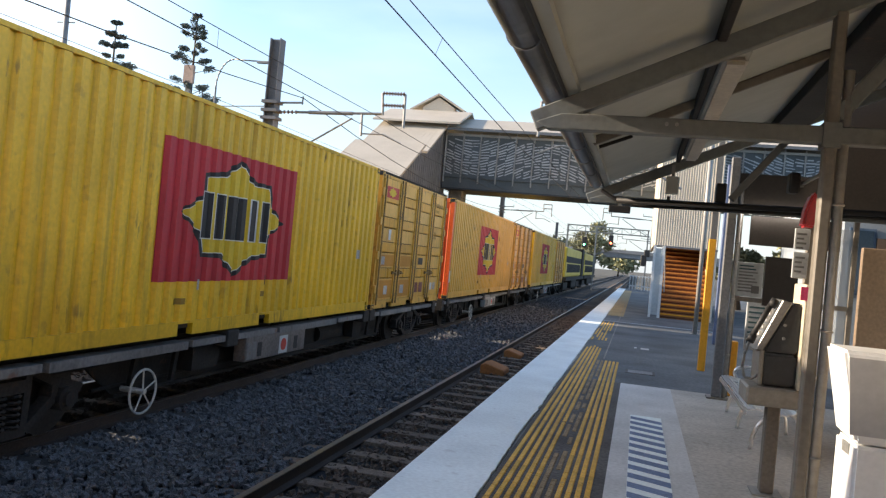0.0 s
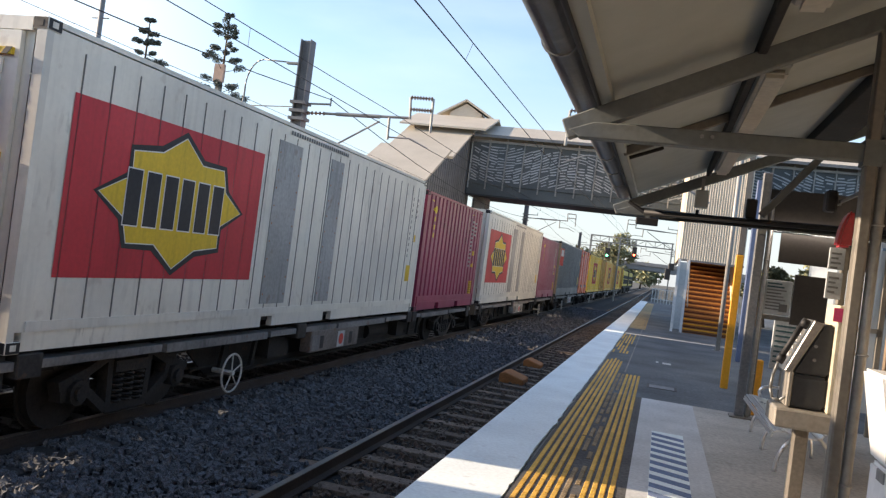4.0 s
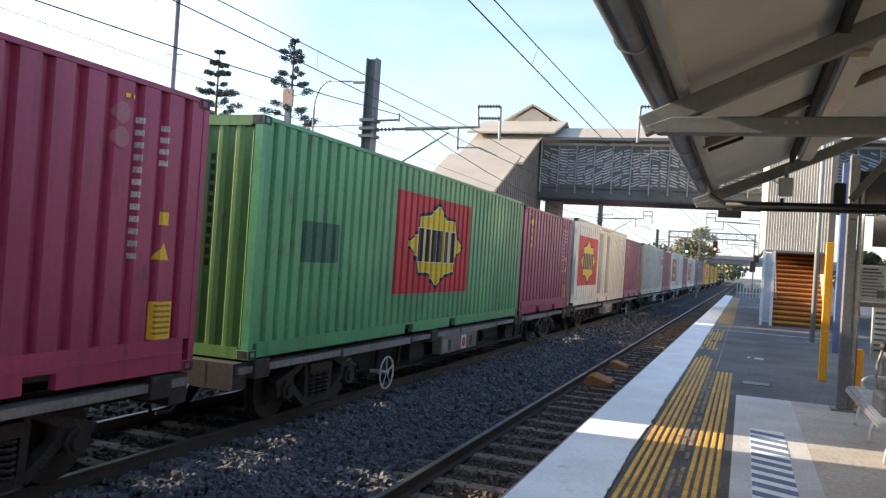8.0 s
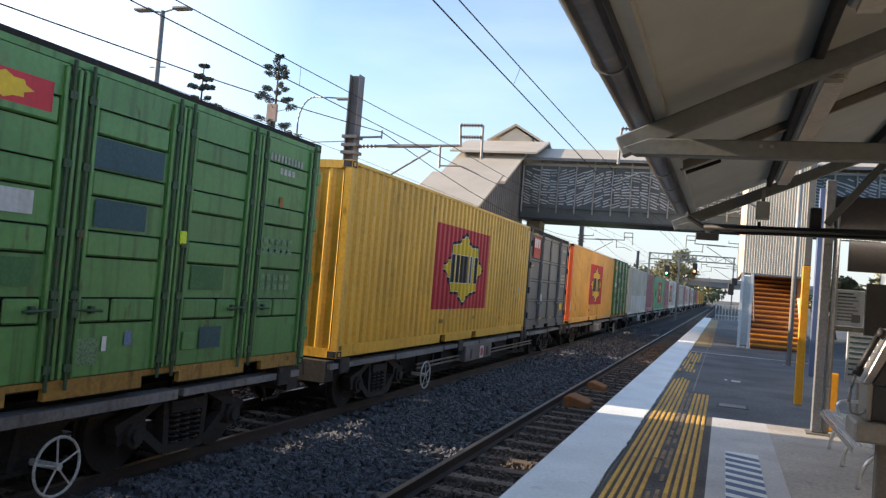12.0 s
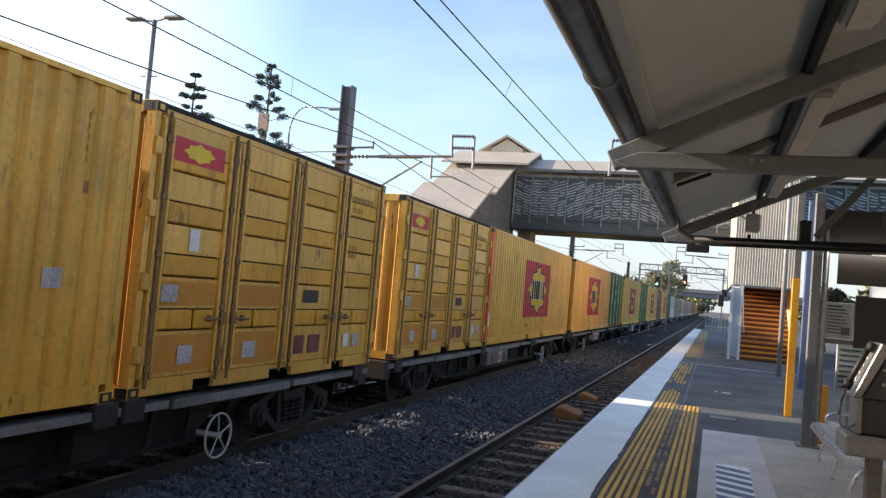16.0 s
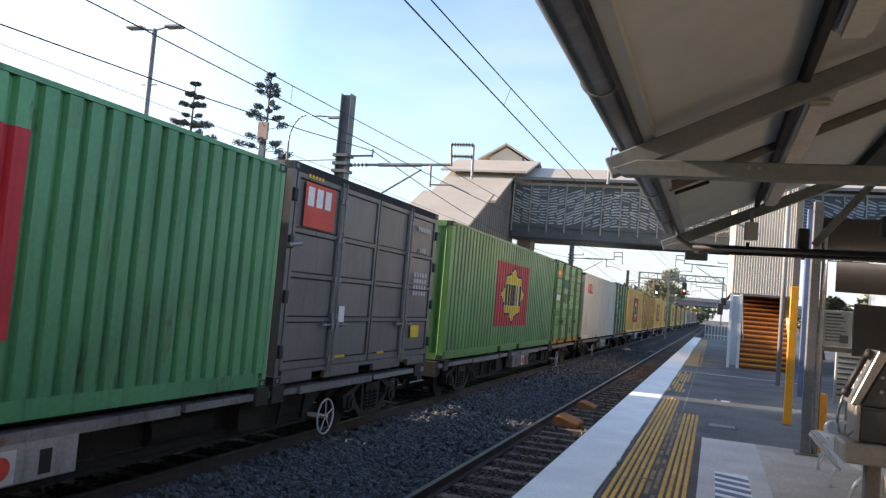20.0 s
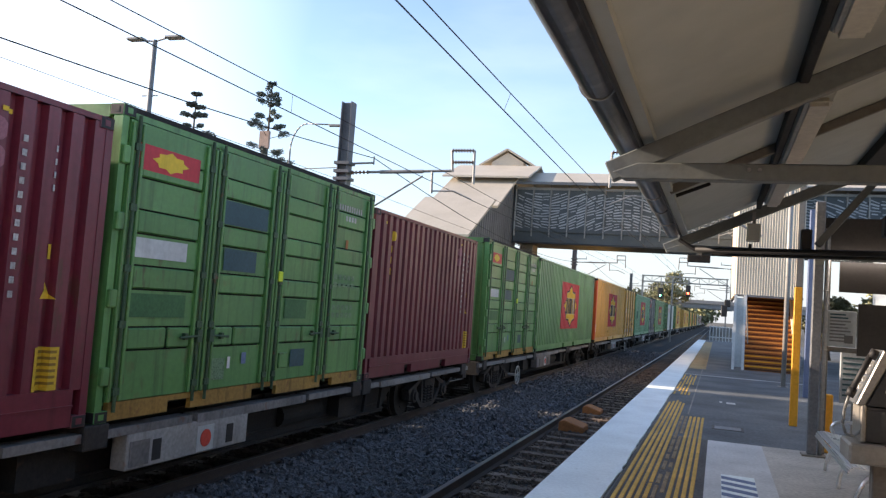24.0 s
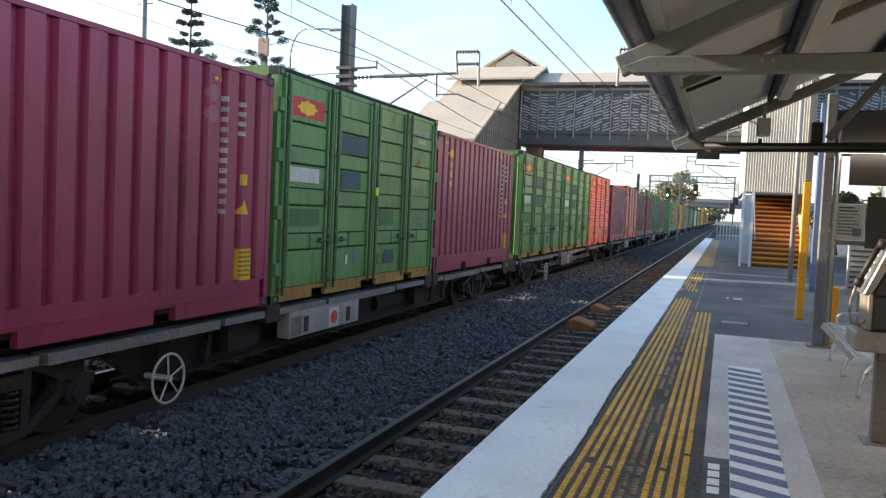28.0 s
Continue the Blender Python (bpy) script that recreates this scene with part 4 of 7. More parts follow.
def side_panels_flat(c, material, key):
    """Flat insulated walls with thin upright joints; a cooling unit in the rear end."""
    l2 = LONG / 2
    for sx in (1, -1):
        part("side_wall", kept((key, "flat", sx), lambda: mesh_of("side_wall", boxes((*sorted((sx * (HALF - 0.006), sx * (HALF - 0.05))), -l2 + 0.09, l2 - 0.09, 0.2, HEIGHT - 0.07)), material)), None, c)
    joints = bmesh.new()
    n = 28
    for i in range(1, n):
        y = -l2 + 0.1 + i * (LONG - 0.2) / n
        quadbox(joints, HALF - 0.004, HALF + 0.001, y - 0.009, y + 0.009, 0.3, HEIGHT - 0.2)
    part("panel_joints", kept((key, "joints"), lambda: mesh_of("panel_joints", joints, mat("joint_shadow_strip", (0.16, 0.155, 0.145), 0.8))), None, c, "dark upright joint strips")
    part("kick_rail", kept((key, "kick"), lambda: mesh_of("kick_rail", boxes((HALF - 0.005, HALF + 0.012, -l2 + 0.2, l2 - 0.2, 0.2, 0.3)), material)), None, c)
    e = -l2 - 0.004
    cooler = part("cooling_unit", kept((key, "cool"), lambda: mesh_of("cooling_unit", boxes((-0.95, 0.95, e, -l2 + 0.05, 0.14, HEIGHT - 0.14)), WHITE)), None, c, "white cooling unit in the end wall")
    slats = bmesh.new()
    for k in range(5):
        quadbox(slats, -0.8, 0.8, e - 0.03, e, 1.86 + 0.165 * k, 2.005 + 0.165 * k)
    part("grille", kept((key, "grille"), lambda: mesh_of("grille", soft(slats, 0.012), WHITE)), None, cooler, "white upper grille of broad slats")
    part("service_door", kept((key, "sdoor"), lambda: mesh_of("service_door", soft(boxes((-0.2, 0.86, e - 0.035, e, 0.66, 1.7)), 0.03, 2), WHITE)), None, cooler, "white rounded service door")
    part("service_door", kept((key, "sdoor2"), lambda: mesh_of("service_door", soft(boxes((-0.86, -0.24, e - 0.03, e, 0.66, 1.7)), 0.02), WHITE)), None, cooler)
    part("display", kept((key, "disp"), lambda: mesh_of("display", soft(boxes((0.1, 0.24, e - 0.05, e - 0.034, 1.15, 1.4)), 0.008), BLACK)), None, cooler, "black control handle")
    part("hatch", kept((key, "hatch"), lambda: mesh_of("hatch", boxes((0.2, 0.75, e - 0.04, e - 0.034, 0.7, 0.92)), BLACK)), None, cooler, "dark window in the service door")
    part("lower_panel", kept((key, "lpan"), lambda: mesh_of("lower_panel", soft(boxes((-0.86, 0.8, e - 0.03, e, 0.24, 0.54)), 0.015), PALE)), None, cooler)
    part("knob", kept((key, "knob"), lambda: mesh_of("knob", tube(bmesh.new(), (0.3, e - 0.045, 0.4), (0.3, e - 0.03, 0.4), 0.05, 12), BLACK)), None, cooler)
    for j, z in enumerate((2.72, 1.77, 0.58, 0.17)):
        part("hazard_strip", kept((key, "haz", j), lambda: mesh_of("hazard_strip", boxes((0.0, 0.9, e - 0.04, e - 0.001, z - 0.03, z + 0.035)), YELLOW_MARK)), None, cooler, "yellow and black hazard strip")
        slant = bmesh.new()
        for q in range(6):
            prism(slant, [(0.04 + 0.15 * q, z - 0.03), (0.11 + 0.15 * q, z - 0.03), (0.16 + 0.15 * q, z + 0.035), (0.09 + 0.15 * q, z + 0.035)], 1, e - 0.044, e - 0.04)
        part("hazard_bars", kept((key, "hazb", j), lambda: mesh_of("hazard_bars", slant, BLACK)), None, cooler)
    flat = [(-l2, 0.0), (l2, 0.0)]
    if key == "reefer_star":
        rivets = bmesh.new()
        for k, (y, w) in enumerate(((-1.42, 0.77), (0.5, 0.54))):
            part("inset_panel", kept((key, "ins", k), lambda: mesh_of("inset_panel", boxes((HALF - 0.004, HALF + 0.006, y, y + w, 0.36, HEIGHT - 0.3)), PANEL_GREY)), None, c, "grey riveted service panel")
            for q in range(9):
                for yy in (y + 0.05, y + w - 0.05):
                    z = 0.5 + 0.26 * q
                    quadbox(rivets, HALF + 0.006, HALF + 0.009, yy - 0.012, yy + 0.012, z - 0.012, z + 0.012)
        part("rivets", kept((key, "riv"), lambda: mesh_of("rivets", rivets, RUST_ORANGE)), None, c)
        marks(c, bars(-1.1, HEIGHT - 0.17, 2.3, 0.06, 26, 0.3), flat, GREY_BOX, key + "top", 0.004, name="text_bar")
    else:
        # hazard strip down the rear post, stencilled height, faded lettering
        part("edge_strip", kept((key, "estrip"), lambda: mesh_of("edge_strip", boxes((HALF + 0.0005, HALF + 0.004, -l2 + 0.2, -l2 + 0.27, 0.3, HEIGHT - 0.2)), RUST_ORANGE)), None, c, "worn rust-orange edge strip")
        me = kept("height_text", lambda: written("12.6M", 0.25, mat("stencil_brown", (0.1, 0.07, 0.06), 0.7)))
        part("height_marking", me, None, c, "stencilled height figures").location = (HALF + 0.003, -5.21, 0.345)
        marks(c, upright_bars(-l2 + 0.95, 2.5, 0.05, 1.9, 24, 0.4), flat, GREY_BOX, key + "ca", 0.004, name="faded_mark")
        marks(c, upright_bars(-l2 + 1.6, 2.1, 0.045, 1.3, 13, 0.4), flat, GREY_BOX, key + "cb", 0.004, name="faded_mark")
        for k, y in enumerate((-1.0, -0.62, -0.25, 0.2, 0.55, 0.85)):
            marks(c, [rect(y, y + 0.04, 0.36, 0.44 + 0.05 * (k % 3))], flat, BLACK, key + "sp%d" % k, 0.004, name="scuff")


def written(text, size, material):
    """Letters as a thin mesh that reads along y on a wall facing x."""
    cu = bpy.data.curves.new("letters", "FONT")
    cu.body, cu.size, cu.extrude = text, size, 0.001
    ob = bpy.data.objects.new("letters", cu)
    me = bpy.data.meshes.new_from_object(ob)
    bpy.data.objects.remove(ob)
    for v in me.vertices:
        v.co = (v.co.z, v.co.x, v.co.y)
    me.materials.clear()
    me.materials.append(material)
    return me


def short_box(kind):
    """A twenty-foot container. kind: colour and dress."""
    dress = {
        "maroon": (MAROON, "maroon corrugated twenty-foot container with yellow lettering"),
        "old_maroon": (DARK_MAROON, "dull dark maroon twenty-foot container with yellow lettering"),
        "orange": (ORANGE, "orange twenty-foot container with louvred side doors"),
        "green_doors": (LEAF_GREEN, "green twenty-foot container with four ribbed side doors"),
        "grey_doors": (DOOR_GREY, "dark grey twenty-foot container with side doors and a red badge"),
        "yellow_doors": (DOOR_YELLOW, "worn yellow twenty-foot container with four ribbed side doors"),
    }[kind]
    tall(kind)
    material, label = dress
    c = thing("shipping_container", label, "container", "containers on the train")
    l2 = SHORT / 2
    endm = {"green_doors": LIME}.get(kind, material)
    frame_parts(c, SHORT, material, endm, kind)
    flat = [(-l2, 0.0), (l2, 0.0)]
    if kind.endswith("maroon"):
        pts = side_panels(c, SHORT, material, 0.359 if kind == "maroon" else 0.272, 0.072, kind)
        for k, y in enumerate((-l2 + 0.45, l2 - 1.25)):
            marks(c, [rect(y, y + 0.06, 2.68, 2.72), rect(y + 0.1, y + 0.16, 2.68, 2.72)], pts, YELLOW_MARK, "%shz%d" % (kind, k), name="height_warning")
        x = HALF - 0.002
        dot = [(-l2 + 0.86 + 0.11 * math.cos(a * math.pi / 8), 2.5 + 0.095 * math.sin(a * math.pi / 8)) for a in range(16)]
        marks(c, [dot], pts, YELLOW_MARK, "dot", label="yellow round mark", name="round_mark")
        marks(c, upright_bars(-l2 + 0.8, 2.33, 0.1, 0.6, 3, 0.4), pts, YELLOW_MARK, "yl", name="lettering")
        for k, z in enumerate((2.53, 2.3)):
            marks(c, [[(l2 - 1.27 + 0.1 * math.cos(a * math.pi / 6), z + 0.1 * math.sin(a * math.pi / 6)) for a in range(12)]], pts, FAINT_PINK, "pk%d" % k, name="round_mark")
        marks(c, upright_bars(l2 - 1.02, 2.53, 0.05, 1.42, 12, 0.52), pts, FAINT, "num", name="number_mark")
        marks(c, upright_bars(l2 - 0.66, 2.51, 0.05, 0.46, 4, 0.52), pts, FAINT, "num2", name="number_mark")
        marks(c, [rect(l2 - 0.64, l2 - 0.54, 1.52, 1.65)], pts, YELLOW_MARK, "lab1", name="yellow_label")
        marks(c, [[(l2 - 0.68, 1.17), (l2 - 0.5, 1.17), (l2 - 0.59, 1.35)]], pts, YELLOW_MARK, "lab2", name="warning_triangle")
        lab = marks(c, [rect(l2 - 0.67, l2 - 0.4, 0.37, 0.75)], pts, YELLOW_MARK, "lab3", name="yellow_label")
        marks(lab, [rect(l2 - 0.64, l2 - 0.43, 0.42 + 0.055 * k, 0.445 + 0.055 * k) for k in range(6)], pts, LABEL_INK, "lab3t", 0.008, name="text_bar")
    else:
        inner = boxes((-HALF + 0.02, HALF - 0.06, -l2 + 0.09, l2 - 0.09, 0.16, HEIGHT - 0.06))
        part("core", kept((kind, "core"), lambda: mesh_of("core", inner, material)), None, c)
        side_doors(c, kind, material, l2)
    return c


LOUVRES = 16


def side_doors(c, kind, material, l2):
    n = 4
    width = (SHORT - 0.2) / n
    rod_steel = {"grey_doors": DOOR_ROD, "orange": ORANGE, "green_doors": GREEN_ROD, "yellow_doors": RUSTY_ROD}.get(kind, material)
    for i in range(n):
        y0 = -l2 + 0.1 + i * width + 0.014
        y1 = y0 + width - 0.028
        # behind the panels the leaf is dark: gap shade put into its colour
        door = part("side_door", kept((kind, "leaf", i), lambda: mesh_of("side_door", boxes((HALF - 0.058, HALF - 0.03, y0, y1, 0.2, HEIGHT - 0.13)), {"orange": material, "yellow_doors": RUSTY_GAP_SHADE}.get(kind, DARK_STEEL))), None, c)
        door_face(door, kind, i, y0, y1, material)
        hinge = y0 if i in (1, 3) else y1
        ys = (y0 + 0.1, y1 - 0.1) if kind not in ("orange", "grey_doors") else ((y1 - 0.05,) if i in (0, 2) else (y0 + 0.05,))
        for y in ys:
            rod = bmesh.new()
            tube(rod, (HALF + 0.034, y, 0.1), (HALF + 0.034, y, HEIGHT - 0.08), 0.019 if kind != "grey_doors" else 0.014, 8)
            for z in (0.3, 0.95, 1.5, 2.1, 2.7):
                quadbox(rod, HALF - 0.005, HALF + 0.05, y - 0.045, y + 0.045, z - 0.035, z + 0.035)
            if kind in ("green_doors", "yellow_doors"):
                for e in (-0.075, 0.075):
                    part("door_rib", kept((kind, "rib", i, round(y + e, 2)), lambda: mesh_of("door_rib", soft(boxes((HALF + 0.002, HALF + 0.04, y + e - 0.02, y + e + 0.02, 0.2, HEIGHT - 0.15)), 0.008), material)), None, door)
            part("lock_rod", kept((kind, "rod", i, round(y, 2)), lambda: mesh_of("lock_rod", rod, rod_steel)), None, door)
        gy = y1 + 0.014
        if i < n - 1:
            part("gasket", kept((kind, "gasket", i), lambda: mesh_of("gasket", boxes((HALF - 0.05, HALF + 0.012, gy - 0.02, gy + 0.02, 0.2, HEIGHT - 0.13)), CABLE)), None, door, "black rubber gasket")
        s = -1 if i in (0, 2) else 1
        yb = (y1 - 0.06 if i in (0, 2) else y0 + 0.06) if kind in ("orange", "grey_doors") else (y1 - 0.1 if i in (0, 2) else y0 + 0.1)
        hz = 0.82 if kind != "orange" else 0.55
        h = bmesh.new()
        tube(h, (HALF + 0.06, yb, hz), (HALF + 0.06, yb + s * 0.34, hz - 0.015), 0.014, 8)
        quadbox(h, HALF + 0.02, HALF + 0.07, yb - 0.04, yb + 0.04, hz - 0.07, hz + 0.07)
        quadbox(h, HALF + 0.004, HALF + 0.06, *sorted((yb + s * 0.2, yb + s * 0.25)), hz - 0.04, hz + 0.03)
        part("handle", kept((kind, "handle", i), lambda: mesh_of("handle", h, rod_steel if kind in ("green_doors", "yellow_doors") else DOOR_ROD)), None, door, "dull steel door handle")
        for z in (0.45, 1.2, 1.95, 2.6):
            e = -l2 + 0.06 if i == 0 else (l2 - 0.06 if i == 3 else None)
            if e is not None:
                part("hinge", kept((kind, "hinge", i, z), lambda: mesh_of("hinge", soft(boxes((HALF - 0.01, HALF + 0.045, e - 0.05, e + 0.05, z - 0.09, z + 0.09)), 0.012), material if kind != "grey_doors" else CABLE)), None, door)
    sill = SILL_YELLOW if kind == "green_doors" else material
    part("door_sill", kept((kind, "sill"), lambda: mesh_of("door_sill", sill_bars(l2), sill)), None, c, "worn sill with open fork pockets")
    part("door_header", kept((kind, "head"), lambda: mesh_of("door_header", boxes((HALF - 0.06, HALF - 0.004, -l2 + 0.18, l2 - 0.18, HEIGHT - 0.12, HEIGHT - 0.057)), DARK_STEEL if kind == "grey_doors" else material)), None, c)
    flat = [(-l2, 0.0), (l2, 0.0)]

    def plates(rects, material, key, name, label="", lift=0.02):
        for k, r in enumerate(rects):
            marks(c, [rect(*r)], flat, material, "%s%s%d" % (kind, key, k), lift, label, name)

    if kind == "green_doors":
        p = marks(c, [rect(-l2 + 0.25, -l2 + 1.25, 2.5, 2.76)], flat, PANEL_RED, kind, 0.02, "red plate with a small yellow star", "emblem_plate")
        marks(p, [star_loop(-l2 + 0.75, 2.63, 0.3, 0.11, 0.7)], flat, STAR_YELLOW, kind, 0.024, name="star")
        plates([(-l2 + 1.75, -l2 + 2.75, 2.12, 2.4), (-l2 + 1.85, -l2 + 2.55, 1.58, 1.84), (-l2 + 3.6, -l2 + 4.0, 0.36, 0.6)], PATCH_BLUE, "b", "painted_patch", "dark blue-grey painted-over patch")
        plates([(-l2 + 3.35, -l2 + 3.95, 1.02, 1.28)], PATCH_GREEN, "g", "painted_patch", "darker green touched-up patch")
        plates([(-l2 + 0.25, -l2 + 1.2, 1.02, 1.26)], PATCH_GREEN, "h", "painted_patch", "darker green touched-up patch")
        plates([(-l2 + 0.3, -l2 + 1.15, 1.62, 1.82)], PALE, "s", "white_plate", "scuffed white plate")
        plates([(-l2 + 1.75, -l2 + 2.05, 0.3, 0.55)], PALE_GREEN, "p", "worn_sticker", "half torn pale sticker")
        plates([(-l2 + 2.1, -l2 + 2.16, 0.42, 0.56)], WHITE_MARK, "w", "paper_label")
        plates([(-l2 + 2.4, -l2 + 2.5, 0.46, 0.6)], HATCH_BLUE, "u", "blue_label")
        marks(c, bars(-l2 + 4.75, 2.68, 0.85, 0.09, 10, 0.5), flat, FAINT, kind, 0.02, name="number_mark")
        marks(c, bars(-l2 + 5.0, 2.53, 0.4, 0.08, 4), flat, FAINT, kind + "2", 0.02, name="number_mark")
        for k, z in enumerate((1.62, 1.5, 1.16, 1.04)):
            marks(c, bars(-l2 + 4.75, z, 0.75, 0.075, 5, 0.3), flat, PALE_GREEN, kind + "f%d" % k, 0.02, name="faded_mark")
        marks(c, [rect(-l2 + 5.05, -l2 + 5.14, 2.1, 2.24)], flat, RUST_ORANGE, kind + "r", 0.02, name="rust_orange_mark")
        box = bmesh.new()
        quadbox(box, HALF - 0.01, HALF + 0.03, -l2 + 3.3, -l2 + 3.52, 0.36, 0.56)
        part("lock_pocket", kept("lockpocket", lambda: mesh_of("lock_pocket", soft(box, 0.008), LEAF_GREEN)), None, c)
        part("seal_tag", kept("sealtag", lambda: mesh_of("seal_tag", soft(boxes((HALF + 0.05, HALF + 0.07, 0.02, 0.13, 1.5, 1.64)), 0.01), TAG_YELLOW)), None, c, "fluorescent yellow seal tag")
    if kind == "grey_doors":
        p = marks(c, [rect(-l2 + 0.35, -l2 + 1.3, 2.2, 2.83)], flat, RED_MARK, kind, 0.02, "red square badge", "badge")
        marks(p, bars(-l2 + 0.42, 2.5, 0.8, 0.27, 3, 0.28), flat, WHITE_MARK, kind, 0.024, name="lettering")
        marks(c, bars(-l2 + 0.4, 2.89, 0.5, 0.05, 5), flat, YELLOW_MARK, kind + "y", 0.02, name="yellow_lettering")
        marks(c, bars(l2 - 1.1, 2.6, 0.7, 0.09, 8), flat, FAINT, kind, 0.02, name="number_mark")
        marks(c, bars(l2 - 0.95, 2.2, 0.35, 0.09, 3), flat, FAINT, kind + "2", 0.02, name="number_mark")
        for k, z in enumerate((1.72, 1.6, 1.48, 1.36)):
            marks(c, bars(l2 - 1.15, z, 0.75, 0.08, 5), flat, FAINT, kind + "f%d" % k, 0.02, name="faded_mark")
        plates([(l2 - 1.1, l2 - 0.65, 0.55, 0.78), (-l2 + 1.75, -l2 + 2.1, 0.3, 0.34), (-l2 + 3.4, -l2 + 3.7, 0.3, 0.34)], YELLOW_MARK, "y", "yellow_label")
        plates([(-l2 + 1.75, -l2 + 1.95, 0.85, 1.1)], WHITE_MARK, "w", "paper_label")
        bm = bmesh.new()
        tube(bm, (HALF + 0.04, -l2 - 0.02, 1.9), (HALF + 0.05, -l2 + 0.3, 1.95), 0.03, 8)
        part("tie_strap", kept("tiestrap", lambda: mesh_of("tie_strap", bm, STEEL_GREY)), None, c)
    if kind == "yellow_doors":
        p = marks(c, [rect(-l2 + 0.3, -l2 + 1.25, 2.5, 2.76)], flat, PANEL_RED, kind, 0.02, "red plate with a small star", "emblem_plate")
        marks(p, [star_loop(-l2 + 0.77, 2.63, 0.3, 0.11, 0.7)], flat, STAR_YELLOW, kind, 0.024, name="star")
        plates([(-l2 + 0.3, -l2 + 1.36, 0.96, 1.22), (-l2 + 1.74, -l2 + 2.78, 0.96, 1.22), (-l2 + 0.3, -l2 + 1.36, 0.24, 0.64), (-l2 + 1.74, -l2 + 2.78, 0.24, 0.64)], YELLOW_PATCH, "o", "painted_patch", "orange-yellow repainted band", 0.012)
        plates([(-l2 + 0.74, -l2 + 0.92, 1.56, 1.8), (-l2 + 4.86, -l2 + 5.06, 0.34, 0.54)], WHITE_MARK, "w", "paper_label")
        plates([(-l2 + 0.35, -l2 + 0.62, 1.0, 1.18), (-l2 + 0.72, -l2 + 0.98, 0.32, 0.52), (-l2 + 2.0, -l2 + 2.3, 0.32, 0.52), (-l2 + 5.2, -l2 + 5.42, 0.34, 0.54)], FAINT, "f", "torn_label", "half torn grey label")
        plates([(-l2 + 3.45, -l2 + 3.9, 1.02, 1.2)], BLACK, "d", "dark_plate")
        plates([(-l2 + 3.3, -l2 + 3.58, 0.3, 0.56), (-l2 + 3.72, -l2 + 4.06, 0.3, 0.56)], mat("faded_maroon_poster", (0.22, 0.06, 0.06), 0.7, 0, 0.3, 8, 0.4), "q", "poster", "faded dark red poster")
        marks(c, bars(-l2 + 4.8, 2.46, 0.4, 0.08, 4), flat, LABEL_INK, kind + "n2", 0.02, name="number_mark")
        for k, z in enumerate((1.86, 1.74)):
            marks(c, bars(-l2 + 4.8, z, 0.3, 0.07, 3), flat, LABEL_INK, kind + "n%d" % (k + 3), 0.02, name="faded_mark")
        marks(c, bars(-l2 + 4.75, 2.62, 0.85, 0.1, 10, 0.5), flat, LABEL_INK, kind, 0.02, name="number_mark")
    if kind == "orange":
        p = marks(c, [rect(-l2 + 0.36, -l2 + 1.24, 2.55, 2.9)], flat, mat("faded_violet_plate", (0.4, 0.12, 0.2), 0.6, 0, 0.1, 6, 0.2), kind, 0.016, "faded violet plate with a small yellow star", "emblem_plate")
        marks(p, [star_loop(-l2 + 0.8, 2.72, 0.34, 0.14, 0.7)], flat, STAR_YELLOW, kind, 0.02, "small yellow star", "star")
        marks(c, bars(l2 - 1.25, 2.72, 0.85, 0.11, 9), flat, FAINT, kind, 0.02, name="number_mark")
        marks(c, bars(l2 - 1.2, 2.55, 0.3, 0.1, 3), flat, FAINT, kind + "2", 0.02, name="number_mark")
        plates([(l2 - 1.0, l2 - 0.45, 1.46, 1.55)], PATCH_BLUE, "d", "maker_plate", "dark oblong plate", 0.045)
        plates([(l2 - 2.15, l2 - 1.8, 0.4, 0.6), (-l2 + 2.0, -l2 + 2.4, 0.36, 0.62)], PALE, "w", "paper_label")
        plates([(-l2 + 0.35, -l2 + 0.55, 0.36, 0.56)], YELLOW_MARK, "y", "yellow_label")
        plates([(l2 - 0.85, l2 - 0.5, 0.38, 0.62), (l2 - 2.2, l2 - 1.85, 0.62, 0.68)], GREY_BOX, "g", "scuffed_plate")


def sill_bars(l2):
    bm = bmesh.new()
    cuts = [-l2 + 0.18, -1.95, -1.55, -0.3, 0.3, 1.55, 1.95, l2 - 0.18]
    prism(bm, notched(cuts, (1, 3, 5), 0.015, 0.13, 0.19), 0, HALF - 0.06, HALF - 0.002)
    return bm


def door_rows(kind):
    """Heights of the panels that lie in a door leaf."""
    if kind == "grey_doors":
        return [(0.3 + 0.62 * k, 0.86 + 0.62 * k) for k in range(3)] + [(2.16, HEIGHT - 0.2)]
    top = HEIGHT - 0.42
    return [(0.68, 0.93)] + [(top - 0.56 * k - 0.26, top - 0.56 * k) for k in range(3)]


